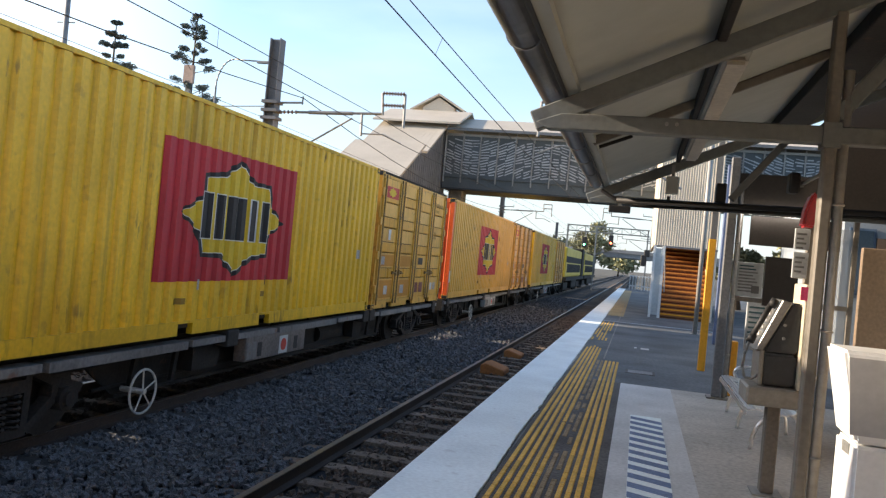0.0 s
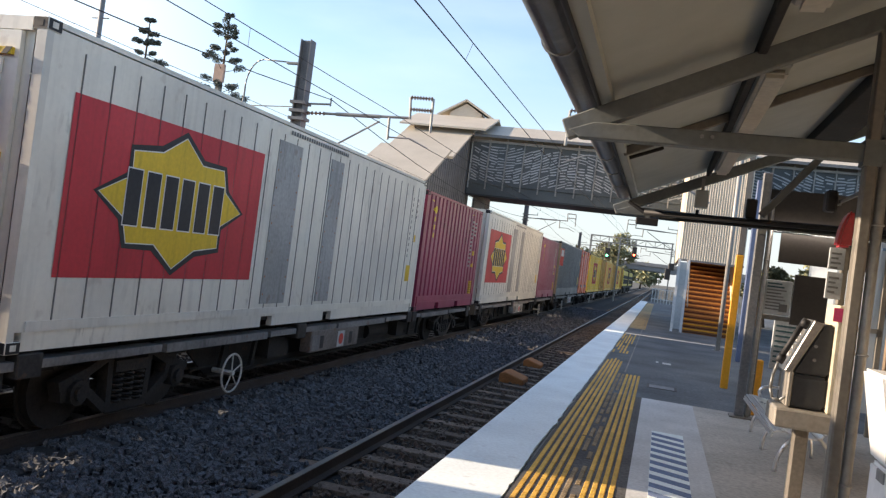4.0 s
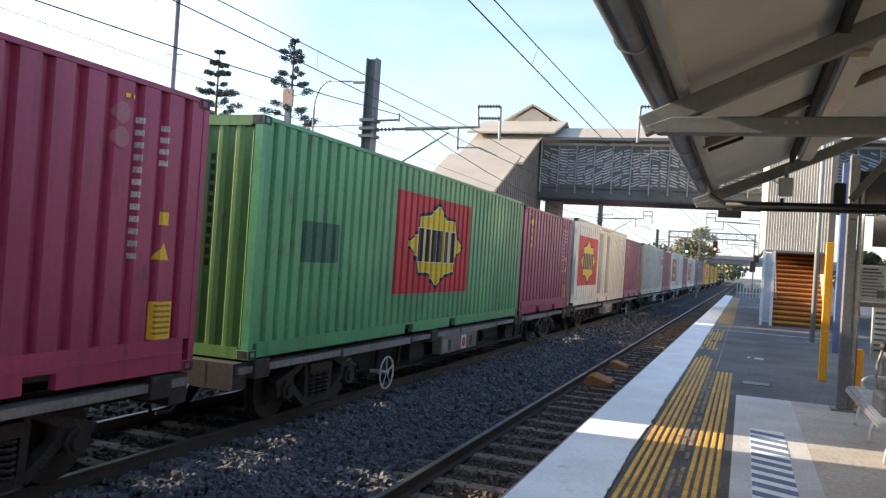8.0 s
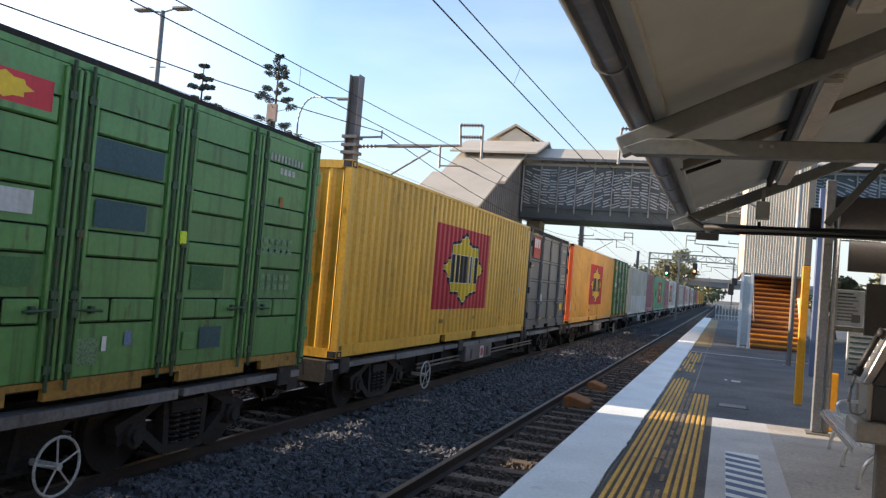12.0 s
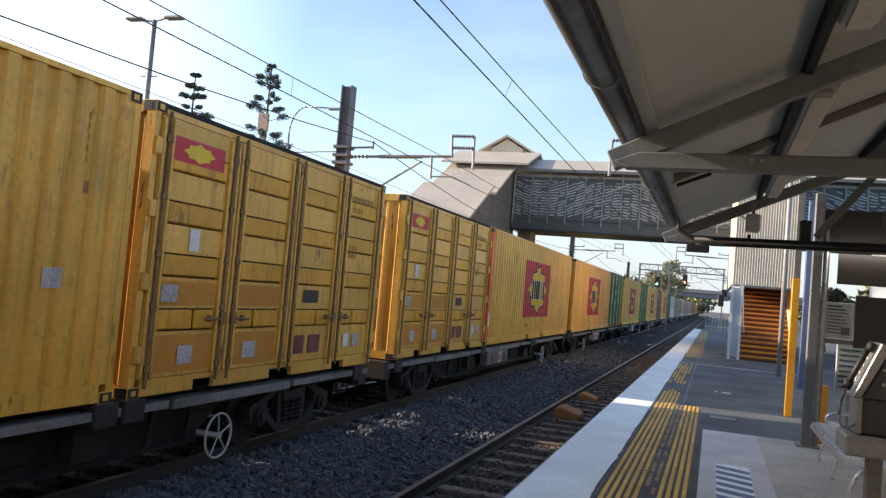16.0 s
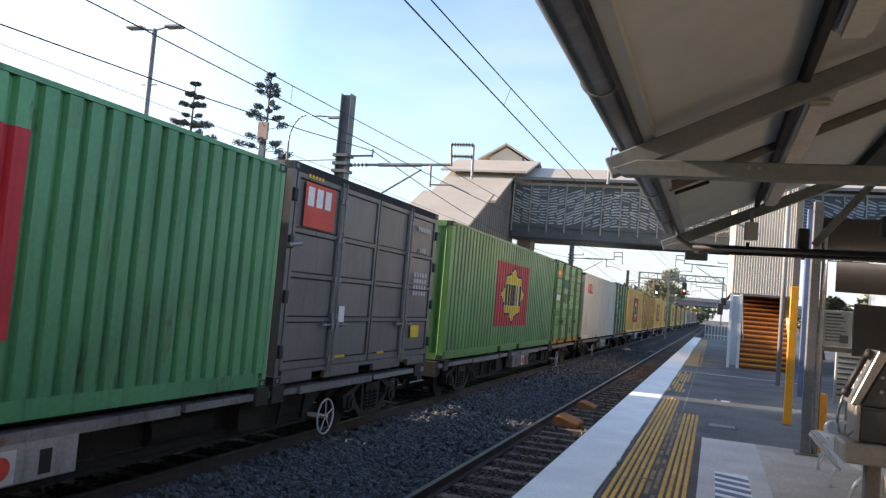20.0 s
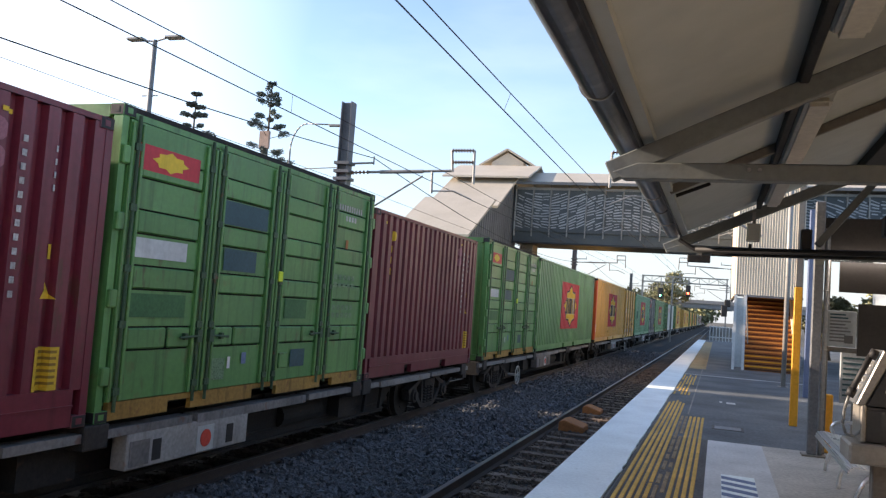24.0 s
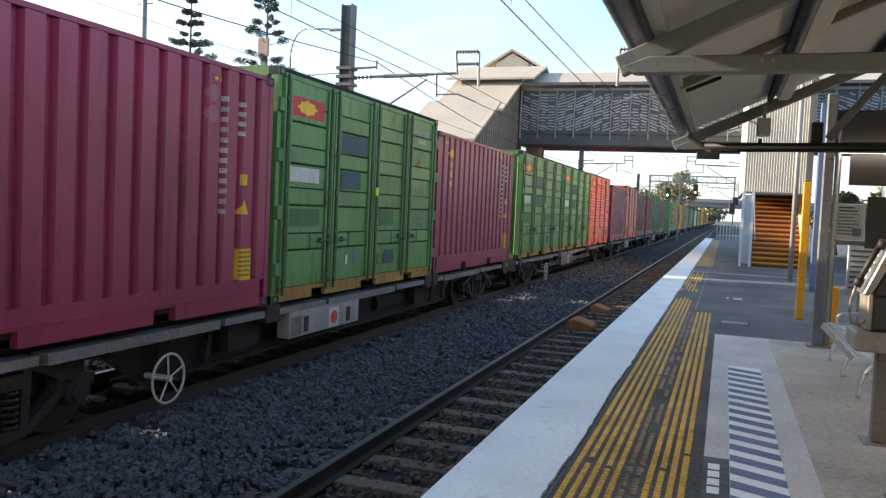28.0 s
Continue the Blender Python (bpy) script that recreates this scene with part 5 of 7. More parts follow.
def door_face(door, kind, i, y0, y1, material):
    """The separate panels or louvres of one leaf."""
    if kind == "orange":
        part("band", kept((kind, "band", i), lambda: mesh_of("band", boxes((HALF - 0.029, HALF + 0.012, y0, y1, 0.22, 0.78)), material)), None, door)
        part("sheet", kept((kind, "sheet", i), lambda: mesh_of("sheet", boxes((HALF - 0.029, HALF - 0.006, y0, y1, 0.78, HEIGHT - 0.13)), material)), None, door)
        top = HEIGHT - (0.62 if i == 0 else (0.66 if i == 3 else 0.3))
        step = (HEIGHT - 0.3 - 0.8) / LOUVRES
        n = int((top - 0.8) / step + 0.01)
        a, b = y0 + 0.11, y1 - 0.11
        me = kept((kind, "louvre", i), lambda: mesh_of("louvre", louvre(a, b, step), material))
        for k in range(n):
            part("louvre", me, None, door).location = (0, 0, 0.8 + step * k)
        return
    st = 0.2 if kind != "grey_doors" else 0.07
    for j, y in enumerate((y0, y1 - st)):
        part("stile", kept((kind, "stile", i, j), lambda: mesh_of("stile", boxes((HALF - 0.029, HALF + 0.006, y, y + st, 0.2, HEIGHT - 0.13)), material)), None, door)
    edges = [0.2] + [z for r in sorted(door_rows(kind)) for z in r] + [HEIGHT - 0.13]
    for j, (a, b) in enumerate(zip(edges[::2], edges[1::2])):
        if b - a > 0.01:
            part("band", kept((kind, "band", i, j), lambda: mesh_of("band", boxes((HALF - 0.029, HALF + 0.003, y0 + st, y1 - st, a, b)), material)), None, door)
    for k, (a, b) in enumerate(sorted(door_rows(kind))):
        g = 0.018
        front = HALF + 0.016 if kind != "grey_doors" else HALF - 0.018
        if kind != "grey_doors" and k == 0:
            mid = y0 + (y1 - y0) * (0.58 if i in (0, 2) else 0.42)
            spans = [(y0 + st + g, mid - g), (mid + g, y1 - st - g)]
        else:
            spans = [(y0 + st + g, y1 - st - g)]
        for j, (p, q) in enumerate(spans):
            part("panel", kept((kind, "panel", i, k, j), lambda: mesh_of("panel", soft(boxes((HALF - 0.029, front, p, q, a + g, b - g)), 0.016 if kind != "grey_doors" else 0.006), DOOR_PANEL_YELLOW if kind == "yellow_doors" else material)), None, door)


def louvre(a, b, step):
    bm = bmesh.new()
    prism(bm, [(HALF - 0.007, 0.0), (HALF + 0.03, 0.012), (HALF + 0.036, step * 0.3), (HALF - 0.007, step - 0.014)], 1, a, b)
    return bm
DECK = BOX_Z - RAIL_Z    # height of the wagon's deck over the rails
WAGON = 18.6


def bogie(w, y):
    b = part("bogie", kept(("bogie", y), lambda: mesh_of("bogie", bogie_frame(y), BOGIE)), None, w, "cast steel bogie with coil springs")
    wheels = []
    for dy in (-0.88, 0.88):
        a = part("wheelset", kept("wheelset", lambda: mesh_of("wheelset", wheelset(), WHEEL_STEEL)), None, b, "steel wheels on an axle")
        a.matrix_parent_inverse = Matrix.Translation((0, y + dy, 0.42))
        wheels.append(a)
    return wheels


def wheelset():
    bm = bmesh.new()
    tube(bm, (-1.0, 0, 0), (1.0, 0, 0), 0.07, 10)
    for sx in (-1, 1):
        tube(bm, (sx * 0.665, 0, 0), (sx * 0.69, 0, 0), 0.46, 24)
        tube(bm, (sx * 0.69, 0, 0), (sx * 0.79, 0, 0), 0.42, 24)
        tube(bm, (sx * 0.79, 0, 0), (sx * 0.82, 0, 0), 0.12, 12)
        for k in range(3):
            a = 2 * math.pi * k / 3
            quadbox(bm, *sorted((sx * 0.79, sx * 0.797)), 0.24 * math.cos(a) - 0.03, 0.24 * math.cos(a) + 0.03, 0.24 * math.sin(a) - 0.03, 0.24 * math.sin(a) + 0.03)
    return bm


def bogie_frame(y):
    """Three-piece cast bogie: side frames with open windows either side of the spring nest, axle boxes, bolster."""
    bm = bmesh.new()
    for sx in (-1, 1):
        x = sx * 0.96

        def arm(pts, w, h):
            for (ya, za), (yb, zb) in zip(pts, pts[1:]):
                bar(bm, (x, y + ya, za), (x, y + yb, zb), w, h)
        arm([(-1.14, 0.5), (-0.72, 0.62), (-0.34, 0.79), (0.34, 0.79), (0.72, 0.62), (1.14, 0.5)], 0.15, 0.1)
        arm([(-0.74, 0.44), (-0.36, 0.17), (0.36, 0.17), (0.74, 0.44)], 0.13, 0.1)
        for s in (-1, 1):
            arm([(s * 0.32, 0.15), (s * 0.36, 0.8)], 0.13, 0.09)
            arm([(s * 0.72, 0.4), (s * 0.74, 0.62)], 0.14, 0.09)
            arm([(s * 1.05, 0.34), (s * 1.06, 0.52)], 0.14, 0.09)
            tube(bm, (sx * 0.86, y + s * 0.88, 0.42), (sx * 1.08, y + s * 0.88, 0.42), 0.135, 14)
            tube(bm, (sx * 1.08, y + s * 0.88, 0.42), (sx * 1.12, y + s * 0.88, 0.42), 0.085, 12)
        for dy in (-0.19, 0, 0.19):
            for z in (0.24, 0.3, 0.36, 0.42, 0.48, 0.54):
                ring(bm, (sx * 0.98, y + dy, z), (0, 0, 1), 0.075, 0.017, 10, 5)
        quadbox(bm, x - 0.1, x + 0.1, y - 0.3, y + 0.3, 0.57, 0.7)
    quadbox(bm, -0.95, 0.95, y - 0.2, y + 0.2, 0.5, 0.72)
    for dy in (-0.42, 0.42):
        quadbox(bm, -0.8, 0.8, y + dy - 0.05, y + dy + 0.05, 0.3, 0.42)
    return bm


def wagon(wheel_at, n):
    w = thing("flat_wagon", "grimy grey steel container flat wagon on two bogies", "wagon", "wagons of the train")
    h = WAGON / 2
    for sx in (-1, 1):
        part("side_sill", kept(("sill", sx), lambda: mesh_of("side_sill", sill(sx, h), DARK_STEEL)), None, w, "dark grimy steel side sill")
        edges = np.linspace(-h, h, 8)
        for i in range(7):
            part("sill_flange", kept(("flange", sx, i), lambda: mesh_of("sill_flange", boxes((*sorted((sx * 1.0, sx * 1.2)), edges[i] + 0.05, edges[i + 1] - 0.05, DECK - 0.16 - (0.02 if i % 2 else 0), DECK - 0.075)), GREY_BOX)), None, w, "pale scuffed upper flange")
    for k, y in enumerate((-h + 0.5, -2.9, 2.95, 3.35, h - 0.5)):
        part("crossbeam", kept(("cross", k), lambda: mesh_of("crossbeam", boxes((-1.0, 1.0, y - 0.12, y + 0.12, DECK - 0.25, DECK - 0.03)), UNDERFRAME)), None, w)
        part("twistlock_pad", kept(("pad", k), lambda: mesh_of("twistlock_pad", soft(boxes((1.0, 1.235, y - 0.16, y + 0.16, DECK - 0.24, DECK - 0.002)), 0.012), UNDERFRAME)), None, w)
    part("centre_sill", kept("csill", lambda: mesh_of("centre_sill", boxes((-0.22, 0.22, -h + 0.1, h - 0.1, 0.5, DECK - 0.12)), DARK_STEEL)), None, w)
    part("brake_rigging", kept("rig", lambda: mesh_of("brake_rigging", rigging(), DARK_STEEL)), None, w)
    for s in (-1, 1):
        part("end_platform", kept(("endp", s), lambda: mesh_of("end_platform", boxes((-1.15, 1.15, *sorted((s * h, s * (h - 0.28))), DECK - 0.35, DECK - 0.03)), UNDERFRAME)), None, w)
        c = part("coupler", kept(("coupler", s), lambda: mesh_of("coupler", coupler(s, h), DARK_STEEL)), None, w, "dark knuckle coupler")
        part("air_hose", kept(("hose", s), lambda: mesh_of("air_hose", hose(s, h), CABLE)), None, w)
    box = part("equipment_box", kept(("ebox", n % 3 > 0), lambda: mesh_of("equipment_box", soft(boxes((1.0, 1.2, -2.42, -0.22, 0.41, 0.78)), 0.012), PLATE_PALE if n % 3 else PLATE_BOX)), None, w, "grey side equipment box with data plates")
    part("data_plate", kept("plate1", lambda: mesh_of("data_plate", boxes((1.2, 1.206, -2.38, -2.08, 0.44, 0.7)), GREY_BOX)), None, box, "white data plate")
    part("round_mark", kept("plate2", lambda: mesh_of("round_mark", disc(1.204, -1.1, 0.575, 0.1), RED_MARK)), None, box, "red round mark")
    part("pale_square", kept("plate3", lambda: mesh_of("pale_square", boxes((1.2, 1.203, -1.26, -0.94, 0.43, 0.72)), PALE)), None, box)
    # no openings: the slots' shade is laid on as thin black plates
    for k, yy in enumerate((-2.03, -0.68)):
        part("slot", kept(("slot", k), lambda: mesh_of("slot", boxes((1.2, 1.204, yy, yy + 0.14, 0.46, 0.68)), CABLE)), None, box, "black plate for the shade of a slot")
    y = h + wheel_at
    hw = part("brake_handwheel", kept(("hwheel", wheel_at), lambda: mesh_of("brake_handwheel", handwheel(y), WHITE_RIM)), None, w, "white spoked brake handwheel")
    if n in (9, 21):
        for k, z in enumerate((0.55, 0.47)):
            part("brake_pipe", kept(("bpipe", k), lambda: mesh_of("brake_pipe", tube(bmesh.new(), (1.06, -5.2, z), (1.06, 4.9, z), 0.022, 8), PLATE_BOX)), None, w, "long grey pipe under the sill")
    wheels = bogie(w, 7.0) + bogie(w, -7.0)
    return w, wheels


def disc(x, y, z, r):
    bm = bmesh.new()
    tube(bm, (x, y, z), (x + 0.006, y, z), r, 20)
    return bm


def sill(sx, h):
    bm = bmesh.new()
    x0, x1 = sorted((sx * 0.72, sx * 0.84))
    # made deeper between the bogies to block light from the far side
    prism(bm, [(-h, DECK - 0.06), (h, DECK - 0.06), (h, DECK - 0.3), (5.5, DECK - 0.32), (5.0, DECK - 0.68), (-5.0, DECK - 0.68), (-5.5, DECK - 0.32), (-h, DECK - 0.3)][::-1], 0, x0 + 0.045, x1 - 0.045)
    quadbox(bm, x0, x1, -5.0, 5.0, DECK - 0.72, DECK - 0.68)
    for y in np.linspace(-h + 0.8, h - 0.8, 12):
        quadbox(bm, x0, x1, y - 0.02, y + 0.02, DECK - 0.3, DECK - 0.06)
    return bm


def rigging():
    bm = bmesh.new()
    tube(bm, (0.55, -4.6, 0.42), (0.55, 4.6, 0.42), 0.03, 8)
    tube(bm, (0.8, -5.4, 0.36), (0.8, 5.0, 0.36), 0.022, 8)
    tube(bm, (0.4, -1.6, 0.5), (0.4, -0.4, 0.5), 0.19, 14)
    tube(bm, (0.75, 1.2, 0.52), (0.75, 2.4, 0.52), 0.17, 14)
    quadbox(bm, 0.62, 1.0, 2.8, 3.3, 0.36, 0.7)
    quadbox(bm, 0.7, 1.02, -3.6, -2.9, 0.4, 0.72)
    for y in (-4.8, -3.9, 4.0, 4.7):
        bar(bm, (0.9, y, 0.3), (0.9, y + 0.1, 0.8), 0.05, 0.08)
    return bm


def coupler(s, h):
    bm = bmesh.new()
    quadbox(bm, -0.09, 0.09, *sorted((s * (h - 0.2), s * (h + 0.22))), 0.52, 0.72)
    quadbox(bm, -0.16, 0.2, *sorted((s * (h + 0.2), s * (h + 0.42))), 0.48, 0.78)
    return soft(bm, 0.03)


def hose(s, h):
    bm = bmesh.new()
    pts = [Vector((0.55, s * (h - 0.05), 0.62)), Vector((0.56, s * (h + 0.12), 0.5)), Vector((0.5, s * (h + 0.25), 0.32)), Vector((0.4, s * (h + 0.38), 0.3))]
    for a, b in zip(pts, pts[1:]):
        tube(bm, a, b, 0.022, 8)
    return bm


def handwheel(y):
    bm = bmesh.new()
    c = Vector((1.16, y, 0.33))
    ring(bm, c, (1, 0, 0), 0.265, 0.0145, 28, 6)
    for k in range(5):
        a = 2 * math.pi * k / 5 + 0.4
        tube(bm, c, c + Vector((0, 0.27 * math.cos(a), 0.27 * math.sin(a))), 0.01, 6)
    tube(bm, c - Vector((0.3, 0, 0)), c + Vector((0.03, 0, 0)), 0.035, 8)
    return bm


# lead box, following boxes, place of the handwheel behind the wagon's front
TRAIN = [
    ("yellow_doors", "bright", -14.2), ("yellow_doors", "orange_end", -14.2), ("yellow_doors", "bright", -14.2),
    ("orange", "slate", -14.2), ("maroon", "reefer_star", -4.3), ("maroon", "reefer_star", -14.2), ("maroon", "reefer_badge", -4.3),
    ("maroon", "reefer_star", -4.3), ("maroon", "green", -14.2), ("maroon", "plain_white", -4.3), ("green_doors", "orange_end", -4.3),
    ("grey_doors", "yellow", -14.2), ("green_doors", "yellow", -4.3), ("green_doors", "yellow", -14.2), ("orange_post", "yellow_doors", -4.3),
    ("yellow_doors", "yellow", -4.3), ("green_doors", "pale", -14.2), ("green_doors", "leaf", -4.3), ("grey_doors", "green", -4.3),
    ("yellow_doors", "orange_end", -4.3), ("leaf", "green_doors", -14.2), ("old_maroon", "green_doors", "old_maroon", -14.2),
    ("old_maroon", "orange", "maroon", -14.2), ("orange", "green_doors", "green_doors", -14.2), ("maroon", "green_doors", "maroon", -14.2),
    # last wagon stays out of view; added for the sun it blocks and reflects
    ("green_doors", "yellow", -14.2),
]
FIRST = -2
SHORT_KINDS = ("maroon", "old_maroon", "orange", "green_doors", "grey_doors", "yellow_doors")
MOVERS, WHEELS = [], []
MODELS = {}


def place(kind):
    if kind not in MODELS:
        MODELS[kind] = short_box(kind) if kind in SHORT_KINDS else long_box(kind)
        return MODELS[kind]
    return copy_thing(MODELS[kind], Matrix())


for i, spec in enumerate(TRAIN):
    n = FIRST + i
    front = -PERIOD * n
    w, wheels = wagon(spec[-1], n)
    MOVERS.append((w, front - WAGON / 2 + 0.02, RAIL_Z))
    WHEELS += wheels
    y = front
    gap = (18.4 - sum(SHORT if k in SHORT_KINDS else LONG for k in spec[:-1])) / max(1, len(spec) - 2)
    for kind in spec[:-1]:
        length = SHORT if kind in SHORT_KINDS else LONG
        MOVERS.append((place(kind), y - length / 2, BOX_Z))
        y -= length + gap


def run(t):
    """How far the train's zero mark has come at t seconds."""
    return float(np.interp(t, RUN_T, RUN_S))


RUN_T = [0, 5, 7, 8, 9.4, 11, 12, 17, 20, 25, 28]
RUN_S = [22.75, 97.66, 128.0, 143.2, 164.45, 189.1, 204.45, 280.67, 326.6, 402.95, 448.83]
# ---------------------------------------------------------------- canopy over the platform
EAVE_X = -0.46
RISE = 0.45
BACK = -7.2             # where the canopy ends behind


def rafter_z(x):
    return 2.6 + (x + 0.46) * RISE


bm = bmesh.new()
prism(bm, [(EAVE_X, rafter_z(EAVE_X) + 0.16), (3.6, rafter_z(3.6) + 0.16), (3.6, rafter_z(3.6) + 0.19), (EAVE_X, rafter_z(EAVE_X) + 0.19)], 1, BACK, 11.15)
structure("canopy_roof", bm, SOFFIT, "beige sheet canopy roof, seen from below", "roof")
structure("canopy_roof_far_slope", prism(bmesh.new(), [(3.6, rafter_z(3.6) + 0.16), (7.6, rafter_z(3.6) - 1.6), (7.6, rafter_z(3.6) - 1.57), (3.6, rafter_z(3.6) + 0.19)], 1, BACK, 11.15), SOFFIT, "beige sheet canopy roof beyond the ridge", "roof")
g = thing("gutter", "grey metal eaves gutter along the canopy", "gutter")
bm = bmesh.new()
gz = rafter_z(EAVE_X) + 0.17
prism(bm, [(EAVE_X - 0.15 + 0.092 * math.cos(a), gz - 0.005 + 0.085 * math.sin(a)) for a in np.linspace(math.pi, 2 * math.pi, 17)] + [(EAVE_X - 0.058, gz + 0.03), (EAVE_X - 0.242, gz + 0.05)], 1, BACK, 11.15)
part("trough", bm, GUTTER, g, smooth=False)
part("fascia", boxes((EAVE_X - 0.04, EAVE_X + 0.05, BACK, 11.15, gz - 0.06, gz - 0.012)), SOFFIT, g, "beige fascia board")
for y in (-2.3, 1.2, 4.05, 6.4, 7.6, 8.6, 9.7):
    bm = bmesh.new()
    prism(bm, [(EAVE_X - 0.15 + 0.1 * math.cos(a), gz - 0.005 + 0.093 * math.sin(a)) for a in np.linspace(math.pi, 2 * math.pi, 17)] + [(EAVE_X - 0.05, gz + 0.03), (EAVE_X - 0.25, gz + 0.05)], 1, y - 0.012, y + 0.012)
    part("bracket", bm, STEEL_GREY, g, "pale strap round the gutter")
part("conduit", tube(bmesh.new(), (EAVE_X - 0.03, BACK, gz - 0.085), (EAVE_X - 0.03, 11.1, gz - 0.085), 0.014, 8), CABLE, g, "thin dark conduit along the eaves", smooth=True)
# the gutter's shaded band is put into its dark colour
bg = thing("box_gutter", "box gutter under the canopy sheets, coloured dark for its shade", "gutter")
part("trough", soft(boxes((1.53, 1.88, BACK, 11.1, rafter_z(1.53) + 0.03, rafter_z(1.53) + 0.16)), 0.01), DARK_STEEL, bg)
for k, x in enumerate((2.7,)):
    z = rafter_z(x)
    solid("purlin", boxes((x - 0.03, x + 0.03, BACK, 11.1, z + 0.07, z + 0.158)), CANOPY_PAINT, "painted steel purlin under the canopy sheets", "purlin", "purlins")

# added out of view to darken the canopy's underside
structure("wall_station", boxes((4.3, 4.5, -60, 9.0, 0.0, 4.0)), CREAM, "unseen cream wall added behind the platform to hold back side light", "wall")
FRAME_Y = (-6.9, -0.8, 5.15, 10.82)
for y in FRAME_Y:
    f = thing("canopy_frame", "painted steel canopy frame with tie beam, rafter, strut and column", "steel frame", "canopy frames")
    bm = bmesh.new()
    prism(bm, [(-0.58, 2.455), (3.6, 2.455), (3.6, 2.56), (-0.5, 2.56), (-0.66, 2.5)], 1, y - 0.05, y + 0.05)
    part("tie_beam", soft(bm, 0.008), CANOPY_PAINT, f)
    bm = bmesh.new()
    bar(bm, (-0.68, y, rafter_z(-0.68) + 0.0), (3.6, y, rafter_z(3.6) + 0.0), 0.088, 0.13)
    part("rafter", soft(bm, 0.008), CANOPY_PAINT, f)
    bm = bmesh.new()
    bar(bm, (1.12, y, 2.62), (1.85, y, rafter_z(1.85) - 0.06), 0.07, 0.09)
    part("strut", soft(bm, 0.008), CANOPY_PAINT, f)
    # the last column stands a little outside the roof's end
    cx, cy, cw = (1.095, y, 0.035) if y < 10 else (1.21, 11.42, 0.06)
    col = part("column", soft(boxes((cx - cw, cx + cw, cy - 0.05, cy + 0.05, 0.02, rafter_z(1.1) - 0.05)), 0.012), COLUMN if y < 10 else MAST, f, "grey painted square column, scuffed near the ground")
    part("base_plate", boxes((cx - 0.12, cx + 0.16, cy - 0.13, cy + 0.13, 0.0, 0.02)), COLUMN, col)
    part("collar", boxes((cx - 0.05, cx + 0.05, cy - 0.065, cy + 0.065, 2.43, 2.58)), CANOPY_PAINT, col)
    for dx in (-0.03, 0.03):
        part("bolt", tube(bmesh.new(), (0.18 + dx, y - 0.051, 2.52), (0.18 + dx, y - 0.07, 2.52), 0.012, 6), STEEL_GREY, f)
    bm = bmesh.new()
    tube(bm, (cx + cw + 0.04, cy - 0.01, 0.02), (cx + cw + 0.04, cy - 0.01, 2.9), 0.03, 12)
    for z in (0.6, 1.35, 2.1):
        ring(bm, (cx + cw + 0.04, cy - 0.01, z), (0, 0, 1), 0.032, 0.008, 14, 5)
    part("downpipe", bm, PIPE_PAINT, f, "round metal downpipe strapped to the column", smooth=True)

for y0, y1 in ((5.45, 10.35), (-0.5, 4.3)):
    l = thing("batten_light", "unlit tube light fitting with a pale cover under the canopy", "light fitting", "batten lights")
    z = rafter_z(0.55) + 0.04
    part("housing", soft(boxes((0.47, 0.65, y0, y1, z - 0.03, z + 0.05)), 0.012), SOFFIT, l)
    part("diffuser", soft(boxes((0.48, 0.64, y0 + 0.05, y1 - 0.05, z - 0.085, z - 0.03)), 0.025, 2), mat("yellowed_diffuser", (0.5, 0.47, 0.38), 0.35, 0, 0.1, 4, 0.3, 0, 0, (0.2, 0.17, 0.12), 0.4), l, "yellowed pale diffuser")
    for y in np.linspace(y0 + 0.3, y1 - 0.3, 4):
        part("hanger", boxes((0.53, 0.57, y, y + 0.05, z + 0.05, z + 0.16)), STEEL_GREY, l)
ct = thing("cable_channel", "dark steel cable channel along the canopy lights", "conduit")
part("channel", soft(boxes((0.405, 0.46, BACK, 10.75, rafter_z(0.41) + 0.05, rafter_z(0.41) + 0.15)), 0.008), DARK_STEEL, ct)
for y in (-3.9, 2.2, 7.3):
    bm = bmesh.new()
    bar(bm, (-0.44, y, rafter_z(-0.44) + 0.115), (3.5, y, rafter_z(3.5) + 0.115), 0.05, 0.075)
    sr = solid("secondary_rafter", soft(bm, 0.006), mat("brown_grey_rafter", (0.15, 0.135, 0.115), 0.65, 0, 0.1, 4, 0.25), "thin brown-grey rafter between the canopy frames", "rafter", "secondary rafters")

t = thing("cable_tray", "dark conduit and cable run across the canopy end", "conduit")
bm = bmesh.new()
tube(bm, (-0.3, 10.72, 2.5), (4.2, 10.72, 2.6), 0.035, 10)
part("conduit", bm, CABLE, t, smooth=True)
bm = bmesh.new()
tube(bm, (-0.5, 10.74, 2.62), (-0.3, 10.72, 2.5), 0.025, 8)
part("cable", bm, CABLE, t)
part("stub", tube(bmesh.new(), (0.35, 10.72, 2.52), (0.35, 10.72, 2.6), 0.02, 8), CABLE, t)
part("pipe", tube(bmesh.new(), (-0.1, 10.66, 2.44), (4.2, 10.66, 2.54), 0.018, 8), DARK_STEEL, t)
d = thing("display_box", "small black display box hung under the canopy corner", "display")
part("case", soft(boxes((-0.39, -0.11, 10.7, 10.8, 2.34, 2.43)), 0.01), BLACK, d)
part("hanger", boxes((-0.28, -0.22, 10.73, 10.77, 2.43, 2.456)), STEEL_GREY, d)
d = thing("junction_box", "beige junction box hung from the canopy rafter", "box")
part("case", soft(boxes((0.3, 0.46, 10.55, 10.68, 2.62, 2.84)), 0.012), SOFFIT, d)
part("hanger", boxes((0.36, 0.4, 10.6, 10.64, 2.84, 2.99)), STEEL_GREY, d)

